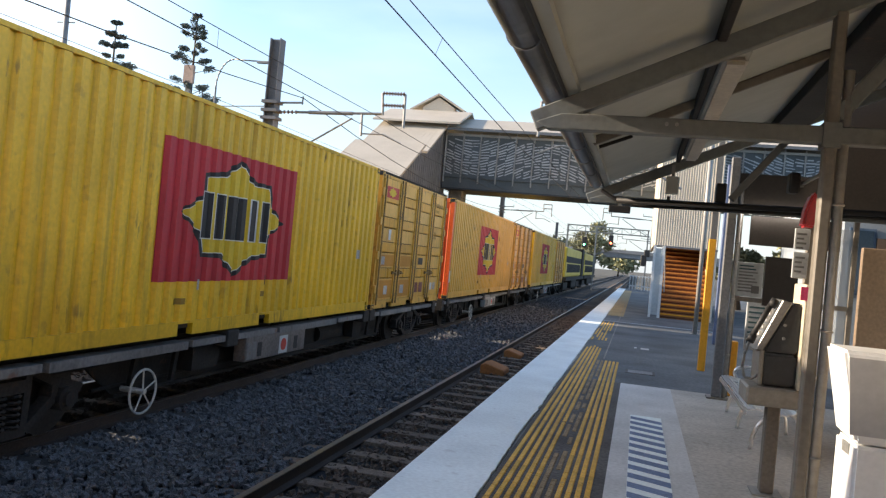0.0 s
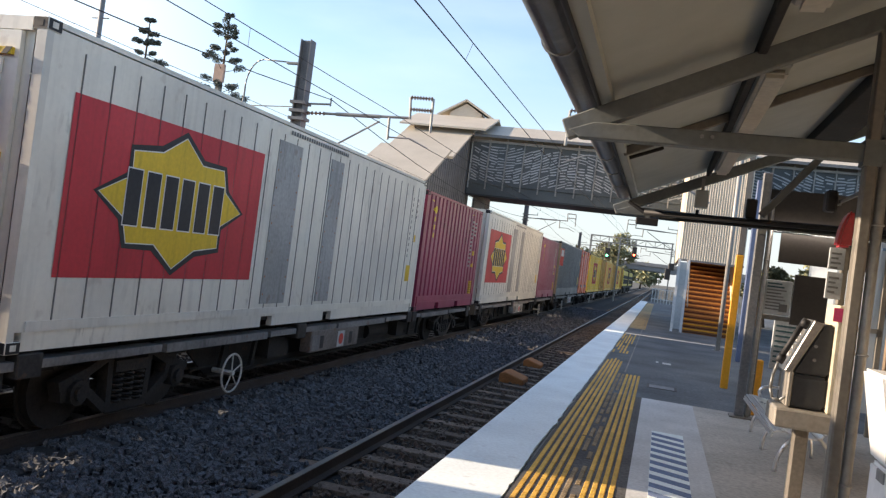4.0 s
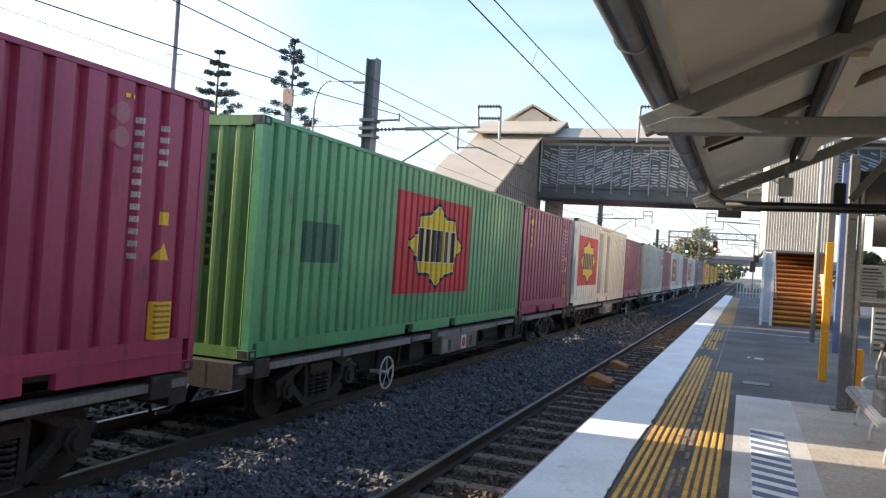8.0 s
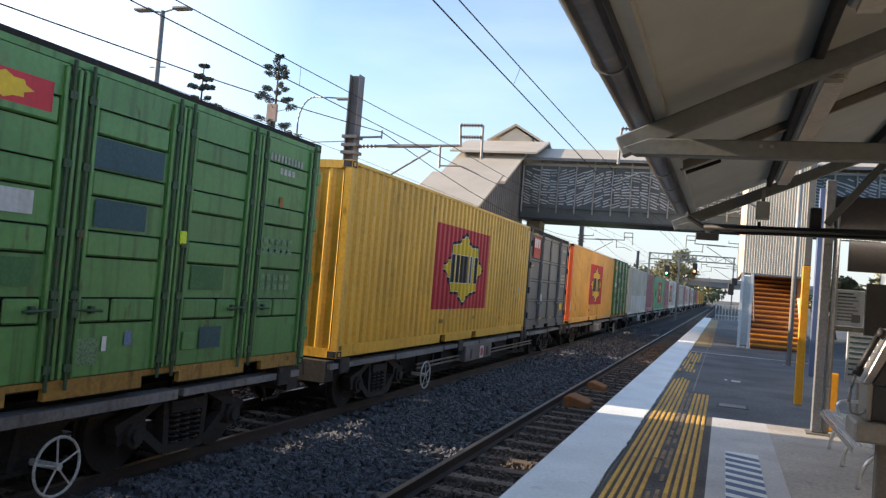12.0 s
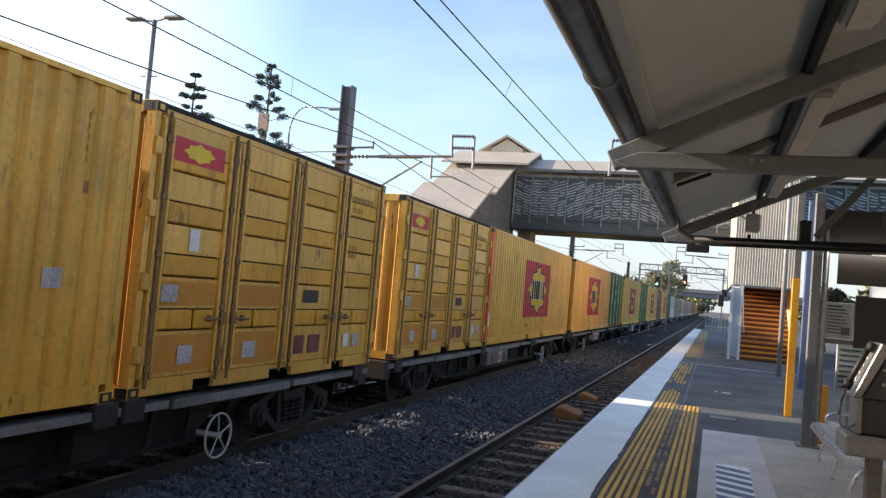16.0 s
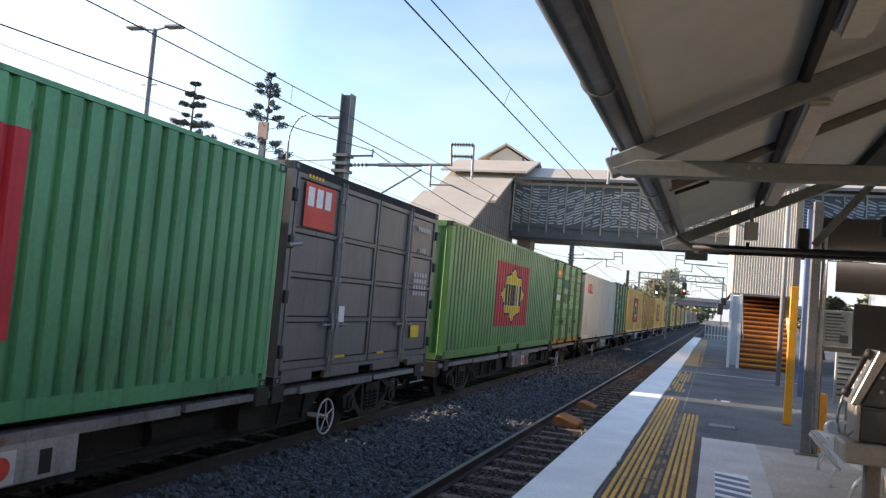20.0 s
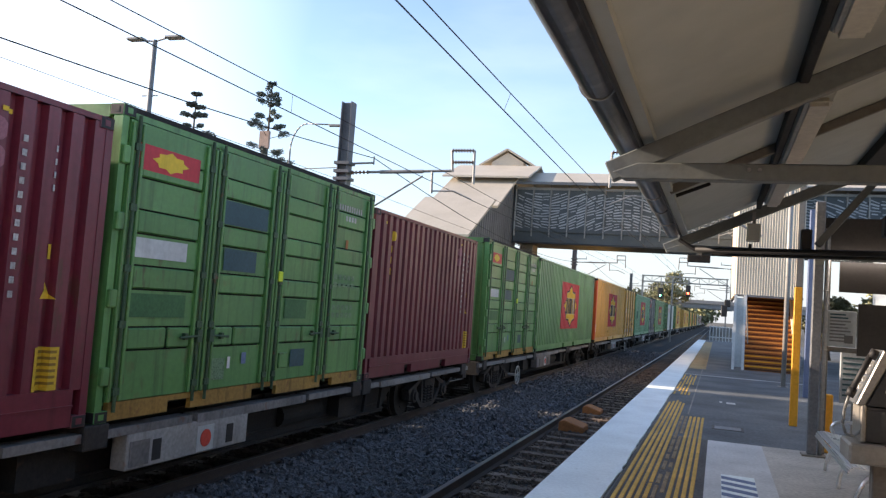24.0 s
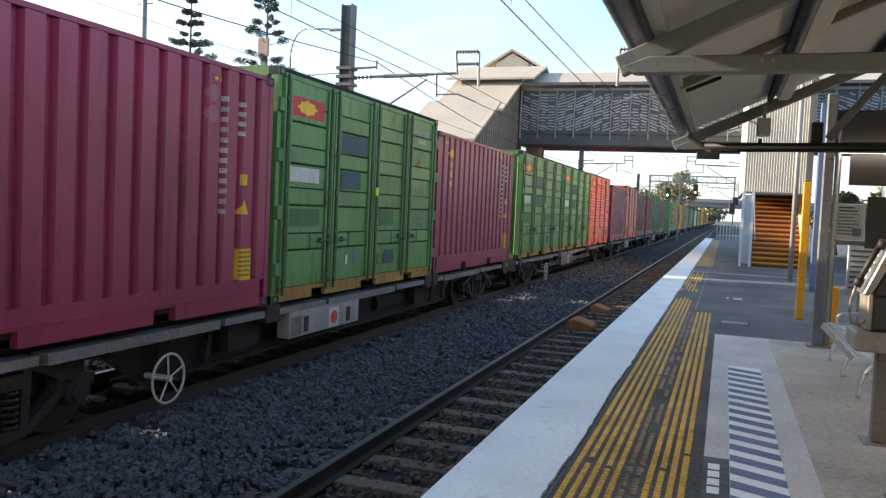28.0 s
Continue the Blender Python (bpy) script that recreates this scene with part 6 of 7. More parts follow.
for y in (7.9,):
    sk = thing("soffit_slot", "dark slotted drain plate under the canopy eaves", "plate", "drain plates")
    bm = bmesh.new()
    bar(bm, (-0.42, y, rafter_z(-0.42) + 0.145), (-0.12, y + 0.08, rafter_z(-0.12) + 0.145), 0.08, 0.03)
    part("plate", bm, DARK_STEEL, sk)
sp_ = thing("loudspeaker", "small dark loudspeaker box on the column", "loudspeaker")
part("case", soft(boxes((0.99, 1.06, 5.75, 5.87, 2.22, 2.36)), 0.012), CABLE, sp_)
part("bracket", boxes((1.06, 1.09, 5.79, 5.83, 2.27, 2.31)), CANOPY_PAINT, sp_)
part("rod", boxes((1.075, 1.09, 5.2, 5.83, 2.28, 2.3)), CANOPY_PAINT, sp_)
sp_ = thing("loudspeaker", "dark loudspeaker box on the far column", "loudspeaker")
part("case", soft(boxes((0.93, 1.06, 10.78, 10.93, 2.56, 2.82)), 0.015), CABLE, sp_)
part("bracket", boxes((0.98, 1.02, 10.8, 10.88, 2.5, 2.58)), CANOPY_PAINT, sp_)
# ---------------------------------------------------------------- things on the platform
# telephone on a stand behind the nearest column
ph = thing("public_telephone", "dark grey public telephone with a steel keypad on a brown stand", "telephone")
WARM_STEEL = mat("warm_grey_steel", (0.32, 0.295, 0.255), 0.5, 0.2, 0.1, 5, 0.2)
part("post", soft(boxes((1.1, 1.2, 6.53, 6.65, 0.012, 0.69)), 0.01), mat("brown_steel", (0.17, 0.15, 0.125), 0.6, 0.1, 0.12, 6, 0.2), ph)
part("foot_plate", boxes((1.04, 1.26, 6.46, 6.72, 0.0, 0.012)), STEEL_GREY, ph)
part("shelf", soft(boxes((0.92, 1.31, 6.35, 6.8, 0.69, 0.83)), 0.015), WARM_STEEL, ph)
DARK_PLASTIC = mat("dark_grey_plastic", (0.032, 0.035, 0.038), 0.45, 0, 0.15, 6, 0.2)
body = part("lower_body", soft(boxes((1.02, 1.27, 6.45, 6.8, 0.84, 1.08)), 0.02, 2), DARK_PLASTIC, ph)
part("rim", soft(boxes((1.0, 1.035, 6.44, 6.81, 0.835, 1.1)), 0.008), WARM_STEEL, body)
bm = bmesh.new()
prism(bm, [(1.02, 1.09), (1.27, 1.09), (1.27, 1.47), (1.2, 1.47)], 1, 6.45, 6.8)
head = part("upper_body", soft(bm, 0.015, 2), DARK_PLASTIC, ph)
bm = bmesh.new()
prism(bm, [(0.965, 1.09), (1.02, 1.09), (1.2, 1.47), (1.13, 1.49)], 1, 6.44, 6.81)
part("keypad_panel", soft(bm, 0.008), mat("brushed_steel", (0.26, 0.25, 0.24), 0.45, 0.8, 0.1, 9), head, "steel keypad panel")
for r in range(4):
    for c in range(3):
        zz, yy = 1.2 + 0.055 * r, 6.56 + 0.06 * c
        xx = 0.965 + (zz - 1.09) * 0.41
        part("key", boxes((xx - 0.012, xx + 0.012, yy, yy + 0.036, zz, zz + 0.036)), WHITE_MARK, head)
for yy in (6.5, 6.6):
    part("lock", tube(bmesh.new(), (1.16, 6.45, 1.2 + (yy - 6.5)), (1.16, 6.437, 1.2 + (yy - 6.5)), 0.012, 10), STEEL_GREY, head)
bm = bmesh.new()
tube(bm, (0.935, 6.5, 1.17), (1.06, 6.5, 1.45), 0.022, 10)
tube(bm, (0.915, 6.5, 1.185), (0.965, 6.5, 1.165), 0.036, 10)
tube(bm, (1.05, 6.5, 1.465), (1.1, 6.5, 1.445), 0.036, 10)
part("handset", bm, BLACK, head, "black handset", smooth=True)
bm = bmesh.new()
pts = [Vector((0.93, 6.5, 1.16)), Vector((0.9, 6.49, 1.05)), Vector((0.89, 6.48, 0.95)), Vector((0.91, 6.47, 0.88)), Vector((0.96, 6.47, 0.87)), Vector((1.02, 6.48, 0.92))]
for a, b in zip(pts, pts[1:]):
    tube(bm, a, b, 0.011, 8)
part("armoured_cord", bm, STEEL_GREY, head, "steel armoured cord", smooth=True)
CREAM_BOARD = mat("cream_board", (0.62, 0.56, 0.42), 0.6, 0, 0.08, 5, 0.15)
part("backboard", soft(boxes((1.272, 1.33, 6.4, 6.85, 0.83, 1.62)), 0.008), CREAM_BOARD, ph, "cream backboard")
part("sign_post", soft(boxes((1.29, 1.34, 6.6, 6.66, 1.62, 2.06)), 0.008), COLUMN, ph)
part("sticker", boxes((1.24, 1.3, 6.392, 6.4, 1.5, 1.6)), mat("pink_sticker", (0.6, 0.05, 0.16), 0.6), ph, "pink sticker")
for z0, z1 in ((1.66, 1.86), (1.88, 2.04)):
    pl = part("notice_plate", soft(boxes((1.19, 1.3, 6.55, 6.57, z0, z1)), 0.004), MESH_LIGHT, ph, "pale printed notice plate")
    for k in range(4):
        part("text_bar", boxes((1.205, 1.275 - 0.02 * (k % 2), 6.545, 6.551, z1 - 0.05 - 0.035 * k, z1 - 0.035 - 0.035 * k)), DOOR_GREY, pl)
bm = bmesh.new()
prism(bm, [(1.23, 2.05), (1.33, 2.05), (1.33, 2.28), (1.32, 2.33), (1.285, 2.31), (1.245, 2.2)], 1, 6.53, 6.68)
part("red_sign", soft(bm, 0.018, 2), mat("red_plastic", (0.55, 0.02, 0.03), 0.3), ph, "red moulded sign at the top")

# bench
bn = thing("platform_bench", "bright metal slatted bench with curved chrome arms", "bench")
CHROME = mat("bright_metal", (0.74, 0.74, 0.75), 0.3, 0.9, 0.06, 8, 0.1)
SEAT = [(1.15, 0.36), (1.165, 0.41), (1.22, 0.425), (1.3, 0.415), (1.4, 0.395), (1.5, 0.39), (1.57, 0.41), (1.62, 0.48), (1.66, 0.58), (1.7, 0.7), (1.73, 0.8)]
for k, ((xa, za), (xb, zb)) in enumerate(zip(SEAT, SEAT[1:])):
    nm = "seat_slat" if k < 6 else "back_slat"
    for h in range(2):
        p = Vector((xa, 0, za)).lerp(Vector((xb, 0, zb)), h / 2 + 0.04)
        q = Vector((xa, 0, za)).lerp(Vector((xb, 0, zb)), h / 2 + 0.42)
        d = (q - p).normalized()
        nrm = Vector((-d.z, 0, d.x)) * 0.012
        bm = bmesh.new()
        prism(bm, [(p.x, p.z), (q.x, q.z), (q.x + nrm.x, q.z + nrm.z), (p.x + nrm.x, p.z + nrm.z)], 1, 7.95, 10.45)
        part(nm, bm, CHROME, bn)
for y in (8.25, 9.3, 10.35):
    part("leg", pipe(bmesh.new(), [(1.25, y, 0.0), (1.27, y, 0.14), (1.33, y, 0.27), (1.42, y, 0.35), (1.55, y, 0.37)], 0.02), CHROME, bn, smooth=True)
    part("rear_leg", pipe(bmesh.new(), [(1.75, y, 0.0), (1.72, y, 0.2), (1.62, y, 0.36), (1.55, y, 0.37)], 0.02), CHROME, bn, smooth=True)
for y in (7.97, 10.43):
    part("arm_rest", pipe(bmesh.new(), [(1.34, y, 0.4), (1.31, y, 0.48), (1.35, y, 0.54), (1.45, y, 0.56), (1.6, y, 0.56), (1.68, y, 0.57)], 0.02), CHROME, bn, smooth=True)

# white cabinet next to the camera's side
wc = thing("white_cabinet", "white plastic fare machine cabinet with a flared head", "cabinet")
WHITE_PLASTIC = mat("white_plastic", (0.78, 0.79, 0.79), 0.45, 0, 0.04, 5, 0.1)
bm = bmesh.new()
prism(bm, [(1.09, 0.0), (1.5, 0.0), (1.5, 0.9), (1.09, 0.9)], 1, 4.0, 4.36)
part("pedestal", soft(bm, 0.015, 2), WHITE_PLASTIC, wc)
bm = bmesh.new()
prism(bm, [(1.09, 0.91), (1.5, 0.91), (1.56, 1.33), (1.01, 1.33)], 1, 3.99, 4.37)
part("head", soft(bm, 0.015, 2), WHITE_PLASTIC, wc)
bm = bmesh.new()
prism(bm, [(1.06, 0.95), (1.46, 0.95), (1.5, 1.3), (1.03, 1.3)], 1, 3.98, 3.989)
part("grey_front", bm, mat("grey_plastic", (0.4, 0.4, 0.4), 0.5, 0, 0.04, 5, 0.1), wc, "pale grey moulded front")
part("latch", boxes((1.082, 1.09, 4.08, 4.2, 0.84, 0.89)), STEEL_GREY, wc)

# posts
yp = thing("yellow_post", "square column painted safety yellow to head height", "post")
part("sleeve", soft(boxes((1.19, 1.31, 14.5, 14.62, 0.0, 2.27)), 0.01), SAFETY_YELLOW, yp)
part("shaft", soft(boxes((1.195, 1.305, 14.505, 14.615, 2.27, 5.6)), 0.01), COLUMN, yp)
bp_ = thing("blue_post", "blue painted square steel post", "post")
part("shaft", soft(boxes((1.96, 2.16, 20.65, 20.85, 0.0, 4.4)), 0.01), BLUE_POST, bp_)
gp = thing("grey_pole", "slim galvanised pole before the stair", "pole")
part("shaft", tube(bmesh.new(), (1.73, 23.5, 0.015), (1.73, 23.5, 6.4), 0.06, 12), PIPE_PAINT, gp, smooth=True)
part("foot_plate", boxes((1.6, 1.86, 23.37, 23.63, 0.0, 0.015)), STEEL_GREY, gp)
ob_ = thing("orange_bollard", "orange painted short post behind the bench", "bollard")
part("post", soft(boxes((1.36, 1.49, 11.8, 11.93, 0.0, 0.76)), 0.012), SAFETY_YELLOW, ob_)

# information shelter behind the second column
sh = thing("information_shelter", "brown steel shelter with notice cases and a strip light", "shelter")
BROWN = mat("dark_brown_panel", (0.04, 0.033, 0.028), 0.55, 0, 0.12, 5, 0.2)
for x in (1.3, 2.75):
    part("post", soft(boxes((x, x + 0.07, 11.5, 11.57, 0, 3.0)), 0.008), COLUMN, sh)
part("fascia", boxes((1.2, 4.4, 11.45, 11.53, 2.56, 3.05)), BROWN, sh)
part("gable_panel", boxes((2.35, 9.0, 11.47, 11.52, 3.05, 4.7)), BROWN, sh)
part("upper_panel", boxes((1.47, 2.6, 11.5, 11.54, 2.1, 2.49)), BROWN, sh)
part("brown_panel", boxes((1.7, 2.12, 11.48, 11.53, 1.3, 1.96)), BROWN, sh)
part("rail", boxes((1.3, 2.75, 11.49, 11.54, 1.33, 1.39)), COLUMN, sh)
cs = part("notice_case", soft(boxes((1.32, 1.68, 11.44, 11.5, 1.4, 1.86)), 0.008), PALE, sh, "glazed timetable case")
for k in range(9):
    part("text_bar", boxes((1.37, 1.55 + 0.03 * (k % 3), 11.434, 11.44, 1.8 - 0.042 * k, 1.82 - 0.042 * k)), PATCH_BLUE if k < 2 else GREY_BOX, cs)
part("dark_picture", boxes((1.54, 1.64, 11.432, 11.438, 1.45, 1.55)), DOOR_GREY, cs)
cs = part("notice_board", soft(boxes((1.57, 1.95, 11.9, 11.96, 0.66, 1.34)), 0.008), MESH_LIGHT, sh, "pale blue printed notice")
for k in range(8):
    part("text_bar", boxes((1.6, 1.86, 11.894, 11.9, 1.24 - 0.07 * k, 1.265 - 0.07 * k)), PATCH_BLUE, cs)
part("leg", boxes((1.72, 1.78, 11.92, 11.95, 0, 0.66)), STEEL_GREY, sh)
part("strip_light", boxes((1.32, 2.3, 11.38, 11.44, 2.5, 2.53)), glow("strip_light_glow", (1.0, 0.97, 0.9), 6.0), sh, "lit white strip light")
part("glass_pane", boxes((2.2, 2.75, 11.52, 11.53, 0.3, 2.4)), glass("shelter_glass"), sh)

# station building behind
sb = thing("station_building", "pale station building with blue windows and a brown door", "building")
part("wall", boxes((3.3, 12, 14.5, 20.5, 0, 3.3)), mat("pale_blue_wall", (0.3, 0.34, 0.37), 0.7, 0, 0.06, 4, 0.12), sb)
for x in (3.38, 4.6, 5.2):
    w_ = part("window", boxes((x, x + 0.4, 14.46, 14.5, 1.55, 2.65)), mat("window_frame_blue", (0.1, 0.16, 0.24), 0.5), sb)
    part("pane", boxes((x + 0.04, x + 0.36, 14.44, 14.46, 1.59, 2.61)), mat("dark_window_glass", (0.05, 0.08, 0.11), 0.08), w_)
part("door", boxes((3.8, 4.5, 14.44, 14.5, 0, 2.5)), mat("brown_door", (0.15, 0.1, 0.065), 0.6), sb)
part("roof", boxes((3.1, 12.3, 14.0, 21, 3.3, 3.45)), SOFFIT, sb)
cb = thing("brown_noticeboard", "tall brown noticeboard beside the platform", "noticeboard")
part("board", soft(boxes((2.95, 3.5, 11.8, 11.9, 0.4, 2.2)), 0.01), mat("brown_board", (0.24, 0.17, 0.11), 0.65, 0, 0.12, 4, 0.2), cb)
part("post", boxes((3.0, 3.06, 11.82, 11.88, 0, 0.4)), COLUMN, cb)
part("post", boxes((3.4, 3.46, 11.82, 11.88, 0, 0.4)), COLUMN, cb)

# ---------------------------------------------------------------- footbridge and stairs
BY = 40.5


def ribbed(bm, x0, x1, y, z0, z1, pitch, depth):
    """Upright corrugated cladding that faces the track's near end."""
    n = int((x1 - x0) / pitch)
    p = (x1 - x0) / n
    xs = []
    for i in range(n):
        xs += [(x0 + i * p, 0), (x0 + (i + 0.5) * p, depth)]
    xs.append((x1, 0))
    lo = [bm.verts.new((x, y - d, z0)) for x, d in xs]
    hi = [bm.verts.new((x, y - d, z1)) for x, d in xs]
    for i in range(len(xs) - 1):
        bm.faces.new((lo[i], lo[i + 1], hi[i + 1], hi[i]))
    return bm


br = thing("footbridge", "covered footbridge with patterned metal screens over the tracks", "bridge")
part("bottom_flange", boxes((-10.2, 15.4, BY - 0.04, BY + 3.04, 4.94, 5.02)), BRIDGE_BLACK, br, "black bottom flange")
part("deck_beam", boxes((-10.2, 15.4, BY, BY + 3.0, 5.02, 5.3)), BRIDGE_DARK, br, "dark blue-grey deck edge beam")
part("lower_rail", boxes((-10.2, 15.4, BY - 0.06, BY + 0.02, 5.55, 5.66)), BRIDGE_DARK, br)
part("kick_panel", boxes((-10.2, 15.4, BY + 0.02, BY + 0.06, 5.3, 5.6)), BRIDGE_DARK, br)
part("upper_rail", boxes((-10.2, 15.4, BY - 0.08, BY + 0.02, 7.7, 7.82)), STEEL_GREY, br)
part("far_screen", boxes((-10.2, 15.4, BY + 2.9, BY + 2.96, 5.3, 7.9)), BRIDGE_DARK, br)
xs = np.linspace(-10.15, 15.35, 29)
for x in xs:
    part("post", boxes((x - 0.03, x + 0.03, BY - 0.07, BY + 0.03, 5.3, 7.95)), STEEL_GREY if abs(x - xs[0]) > 0.1 else MESH_LIGHT, br)
for a, b in zip(xs, xs[1:]):
    part("screen_panel", boxes((a + 0.05, b - 0.05, BY + 0.0, BY + 0.03, 5.66, 7.7)), BRIDGE_DARK, br)
art = bmesh.new()
g2 = random.Random(11)
for a, b in zip(xs, xs[1:]):
    for side in (0.27, 0.73):
        for r in range(13):
            z = 5.78 + r * 0.143
            x = a + (b - a) * side + g2.uniform(-0.03, 0.03)
            half = 0.12 + 0.12 * g2.random()
            tilt = 0.45 * math.sin(x * 0.8 + 0.6) + 0.12 * math.sin(r * 0.9 + x) + g2.uniform(-0.08, 0.08)
            if g2.random() < 0.93:
                bar(art, (x - half, BY - 0.006, z - tilt * half), (x + half, BY - 0.006, z + tilt * half), 0.012, 0.034 + 0.036 * g2.random())
part("cut_pattern", art, MESH_LIGHT, br, "pale wavy cut pattern in the screens")
tagged(bpy.data.objects["cut_pattern"], kind="stuff")
bm = bmesh.new()
prism(bm, [(BY - 0.5, 7.95), (BY + 1.5, 8.75), (BY + 3.5, 7.95), (BY + 3.5, 8.02), (BY + 1.5, 8.85), (BY - 0.5, 8.05)], 0, -10.4, 15.6)
part("roof", bm, ROOF_SHEET, br, "beige corrugated bridge roof")
bm = bmesh.new()
for k in range(112):
    x = -10.3 + k * 0.23
    bar(bm, (x, BY - 0.5, 8.053), (x, BY + 1.5, 8.853), 0.03, 0.006)
part("roof_ribs", bm, ROOF_SHEET, br)
part("eaves_gutter", boxes((-10.4, 15.6, BY - 0.56, BY - 0.48, 7.9, 8.04)), GUTTER, br)
for x in (-9.6, 2.8, 14.0):
    part("pier", boxes((x - 0.3, x + 0.3, BY + 0.8, BY + 2.0, -1.2, 4.94)), COPING, br)

# far stair: comes down towards the near end under stepped roofs
fs = thing("far_stair_tower", "stepped beige roofs and dark clad wall of the far bridge stair", "building")
WALL_GREY = mat("blue_grey_cladding", (0.17, 0.18, 0.19), 0.65, 0, 0.1, 4, 0.25)
bm = bmesh.new()
prism(bm, [(32.3, -1.2), (41.5, -1.2), (41.5, 8.0), (40.3, 8.0), (32.3, 4.2)], 0, -10.45, -10.3)
part("side_wall", bm, WALL_GREY, fs, "blue-grey upright cladding")
bm = bmesh.new()
for k in range(26):
    y = 32.5 + k * 0.35
    top = min(8.0, 4.2 + (y - 32.3) * 0.475)
    quadbox(bm, -10.3, -10.27, y, y + 0.05, -1.0, top)
part("cladding_ribs", bm, WALL_GREY, fs)


def slope_roof(x0, x1, y0, z0, y1, z1, name="roof"):
    bm = bmesh.new()
    prism(bm, [(y0, z0), (y1, z1), (y1, z1 + 0.12), (y0, z0 + 0.12)], 0, x0, x1)
    r = part(name, bm, ROOF_SHEET, fs, "beige corrugated sloping roof")
    bm = bmesh.new()
    for k in range(int((x1 - x0) / 0.24)):
        x = x0 + 0.1 + 0.24 * k
        bar(bm, (x, y0, z0 + 0.125), (x, y1, z1 + 0.125), 0.02, 0.003)
    part("roof_ribs", bm, ROOF_SHEET, r)


slope_roof(-13.6, -10.05, 36.6, 6.2, 40.4, 8.2)
slope_roof(-13.6, -10.05, 32.3, 4.4, 36.3, 6.5)
part("inner_wall", boxes((-13.5, -10.45, 40.9, 41.3, 5, 8.3)), WALL_GREY, fs)
bm = bmesh.new()
prism(bm, [(39.4, 8.12), (42.2, 9.15), (45.0, 8.12), (45.0, 8.2), (42.2, 9.25), (39.4, 8.22)], 0, -13.9, -9.3)
part("hall_roof", bm, ROOF_SHEET, fs, "beige roof over the bridge head")
bm = bmesh.new()
prism(bm, [(-12.2, 8.8), (-10.4, 8.8), (-10.4, 9.5), (-11.3, 10.05), (-12.2, 9.5)], 1, 42.6, 45.4)
part("lantern", bm, CREAM, fs, "cream gabled roof lantern")
for s in (-1, 1):
    bm = bmesh.new()
    bar(bm, (-11.3, 44, 10.2), (-11.3 + s * 1.55, 44, 9.3), 3.2, 0.1)
    part("lantern_roof", bm, ROOF_SHEET, fs)

# near stair: enclosure with orange-brown steps
st = thing("platform_stair", "cream corrugated stair enclosure with orange-brown steps", "stair")
part("front_cladding", ribbed(bmesh.new(), 0.52, 2.72, 30.25, 2.6, 8.3, 0.082, 0.035), CREAM, st, "cream upright corrugated sheet")
part("front_wall", boxes((0.52, 2.72, 30.27, 30.4, 2.6, 8.3)), CREAM, st)
part("lintel", boxes((0.5, 2.74, 30.2, 30.27, 2.55, 2.62)), GREY_BOX, st)
part("side_wall", boxes((0.5, 0.62, 30.4, 41.0, 2.6, 8.3)), CREAM, st)
part("side_wall", boxes((2.62, 2.74, 30.4, 41.0, 0.0, 8.3)), CREAM, st)
part("roof", boxes((0.3, 2.92, 30.0, 41, 8.3, 8.4)), ROOF_SHEET, st)
STAIR_DARK = mat("stair_groove_brown", (0.09, 0.03, 0.012), 0.8)
STAIR_NOSE = mat("stair_nosing", (0.6, 0.27, 0.06), 0.6)
for k in range(31):
    part("step", boxes((0.96, 2.62, 30.35 + 0.3 * k, 30.66 + 0.3 * k, 0.168 * k - 0.1 if k else 0, 0.168 * (k + 1))), TIMBER, st)
    part("riser_groove", boxes((0.97, 2.61, 30.338 + 0.3 * k, 30.352 + 0.3 * k, 0.168 * k + 0.03, 0.168 * k + 0.07)), STAIR_DARK, st)
    part("nosing", boxes((0.96, 2.62, 30.33 + 0.3 * k, 30.37 + 0.3 * k, 0.168 * (k + 1) - 0.045, 0.168 * (k + 1) + 0.005)), SAFETY_YELLOW if k < 3 else STAIR_NOSE, st)
for x in (0.52, 0.84):
    part("white_post", boxes((x, x + 0.09, 30.1, 30.2, 0, 2.6)), WHITE_MARK, st, "off-white painted post")
part("white_infill", boxes((0.61, 0.84, 30.14, 30.17, 0.1, 2.5)), PALE, st)
bm = bmesh.new()
tube(bm, (1.02, 30.2, 0.95), (1.02, 38, 5.3), 0.025, 8)
part("handrail", bm, STEEL_GREY, st)
sg = thing("station_camera", "small dark camera box on the stair post", "camera")
part("case", soft(boxes((0.1, 0.3, 29.9, 30.15, 1.8, 2.2)), 0.02), BLACK, sg)
part("hood", soft(boxes((0.2, 0.4, 29.95, 30.15, 2.15, 2.4)), 0.02), BLACK, sg)
part("arm", boxes((0.3, 0.46, 30.1, 30.14, 2.0, 2.05)), STEEL_GREY, sg)
# ---------------------------------------------------------------- overhead line


def mast(x, y, top, label="dark steel overhead line mast with a bracket arm"):
    m = thing("catenary_mast", label, "mast", "overhead line masts")
    bm = boxes((x - 0.15, x - 0.125, y - 0.15, y + 0.15, -1.4, top), (x + 0.125, x + 0.15, y - 0.15, y + 0.15, -1.4, top), (x - 0.125, x + 0.125, y - 0.012, y + 0.012, -1.4, top))
    part("post", bm, MAST, m, "rolled steel H-section post")
    part("footing", boxes((x - 0.35, x + 0.35, y - 0.35, y + 0.35, -1.5, -1.0)), CONCRETE, m)
    return m


def insulator(a, b, m, n=6):
    bm = bmesh.new()
    a, b = Vector(a), Vector(b)
    tube(bm, a, b, 0.018, 8)
    for k in range(n):
        p = a + (b - a) * (k + 0.5) / n
        d = (b - a).normalized() * 0.012
        tube(bm, p - d, p + d, 0.05, 10)
    part("insulator", bm, INSULATOR, m, "ribbed brown insulator")


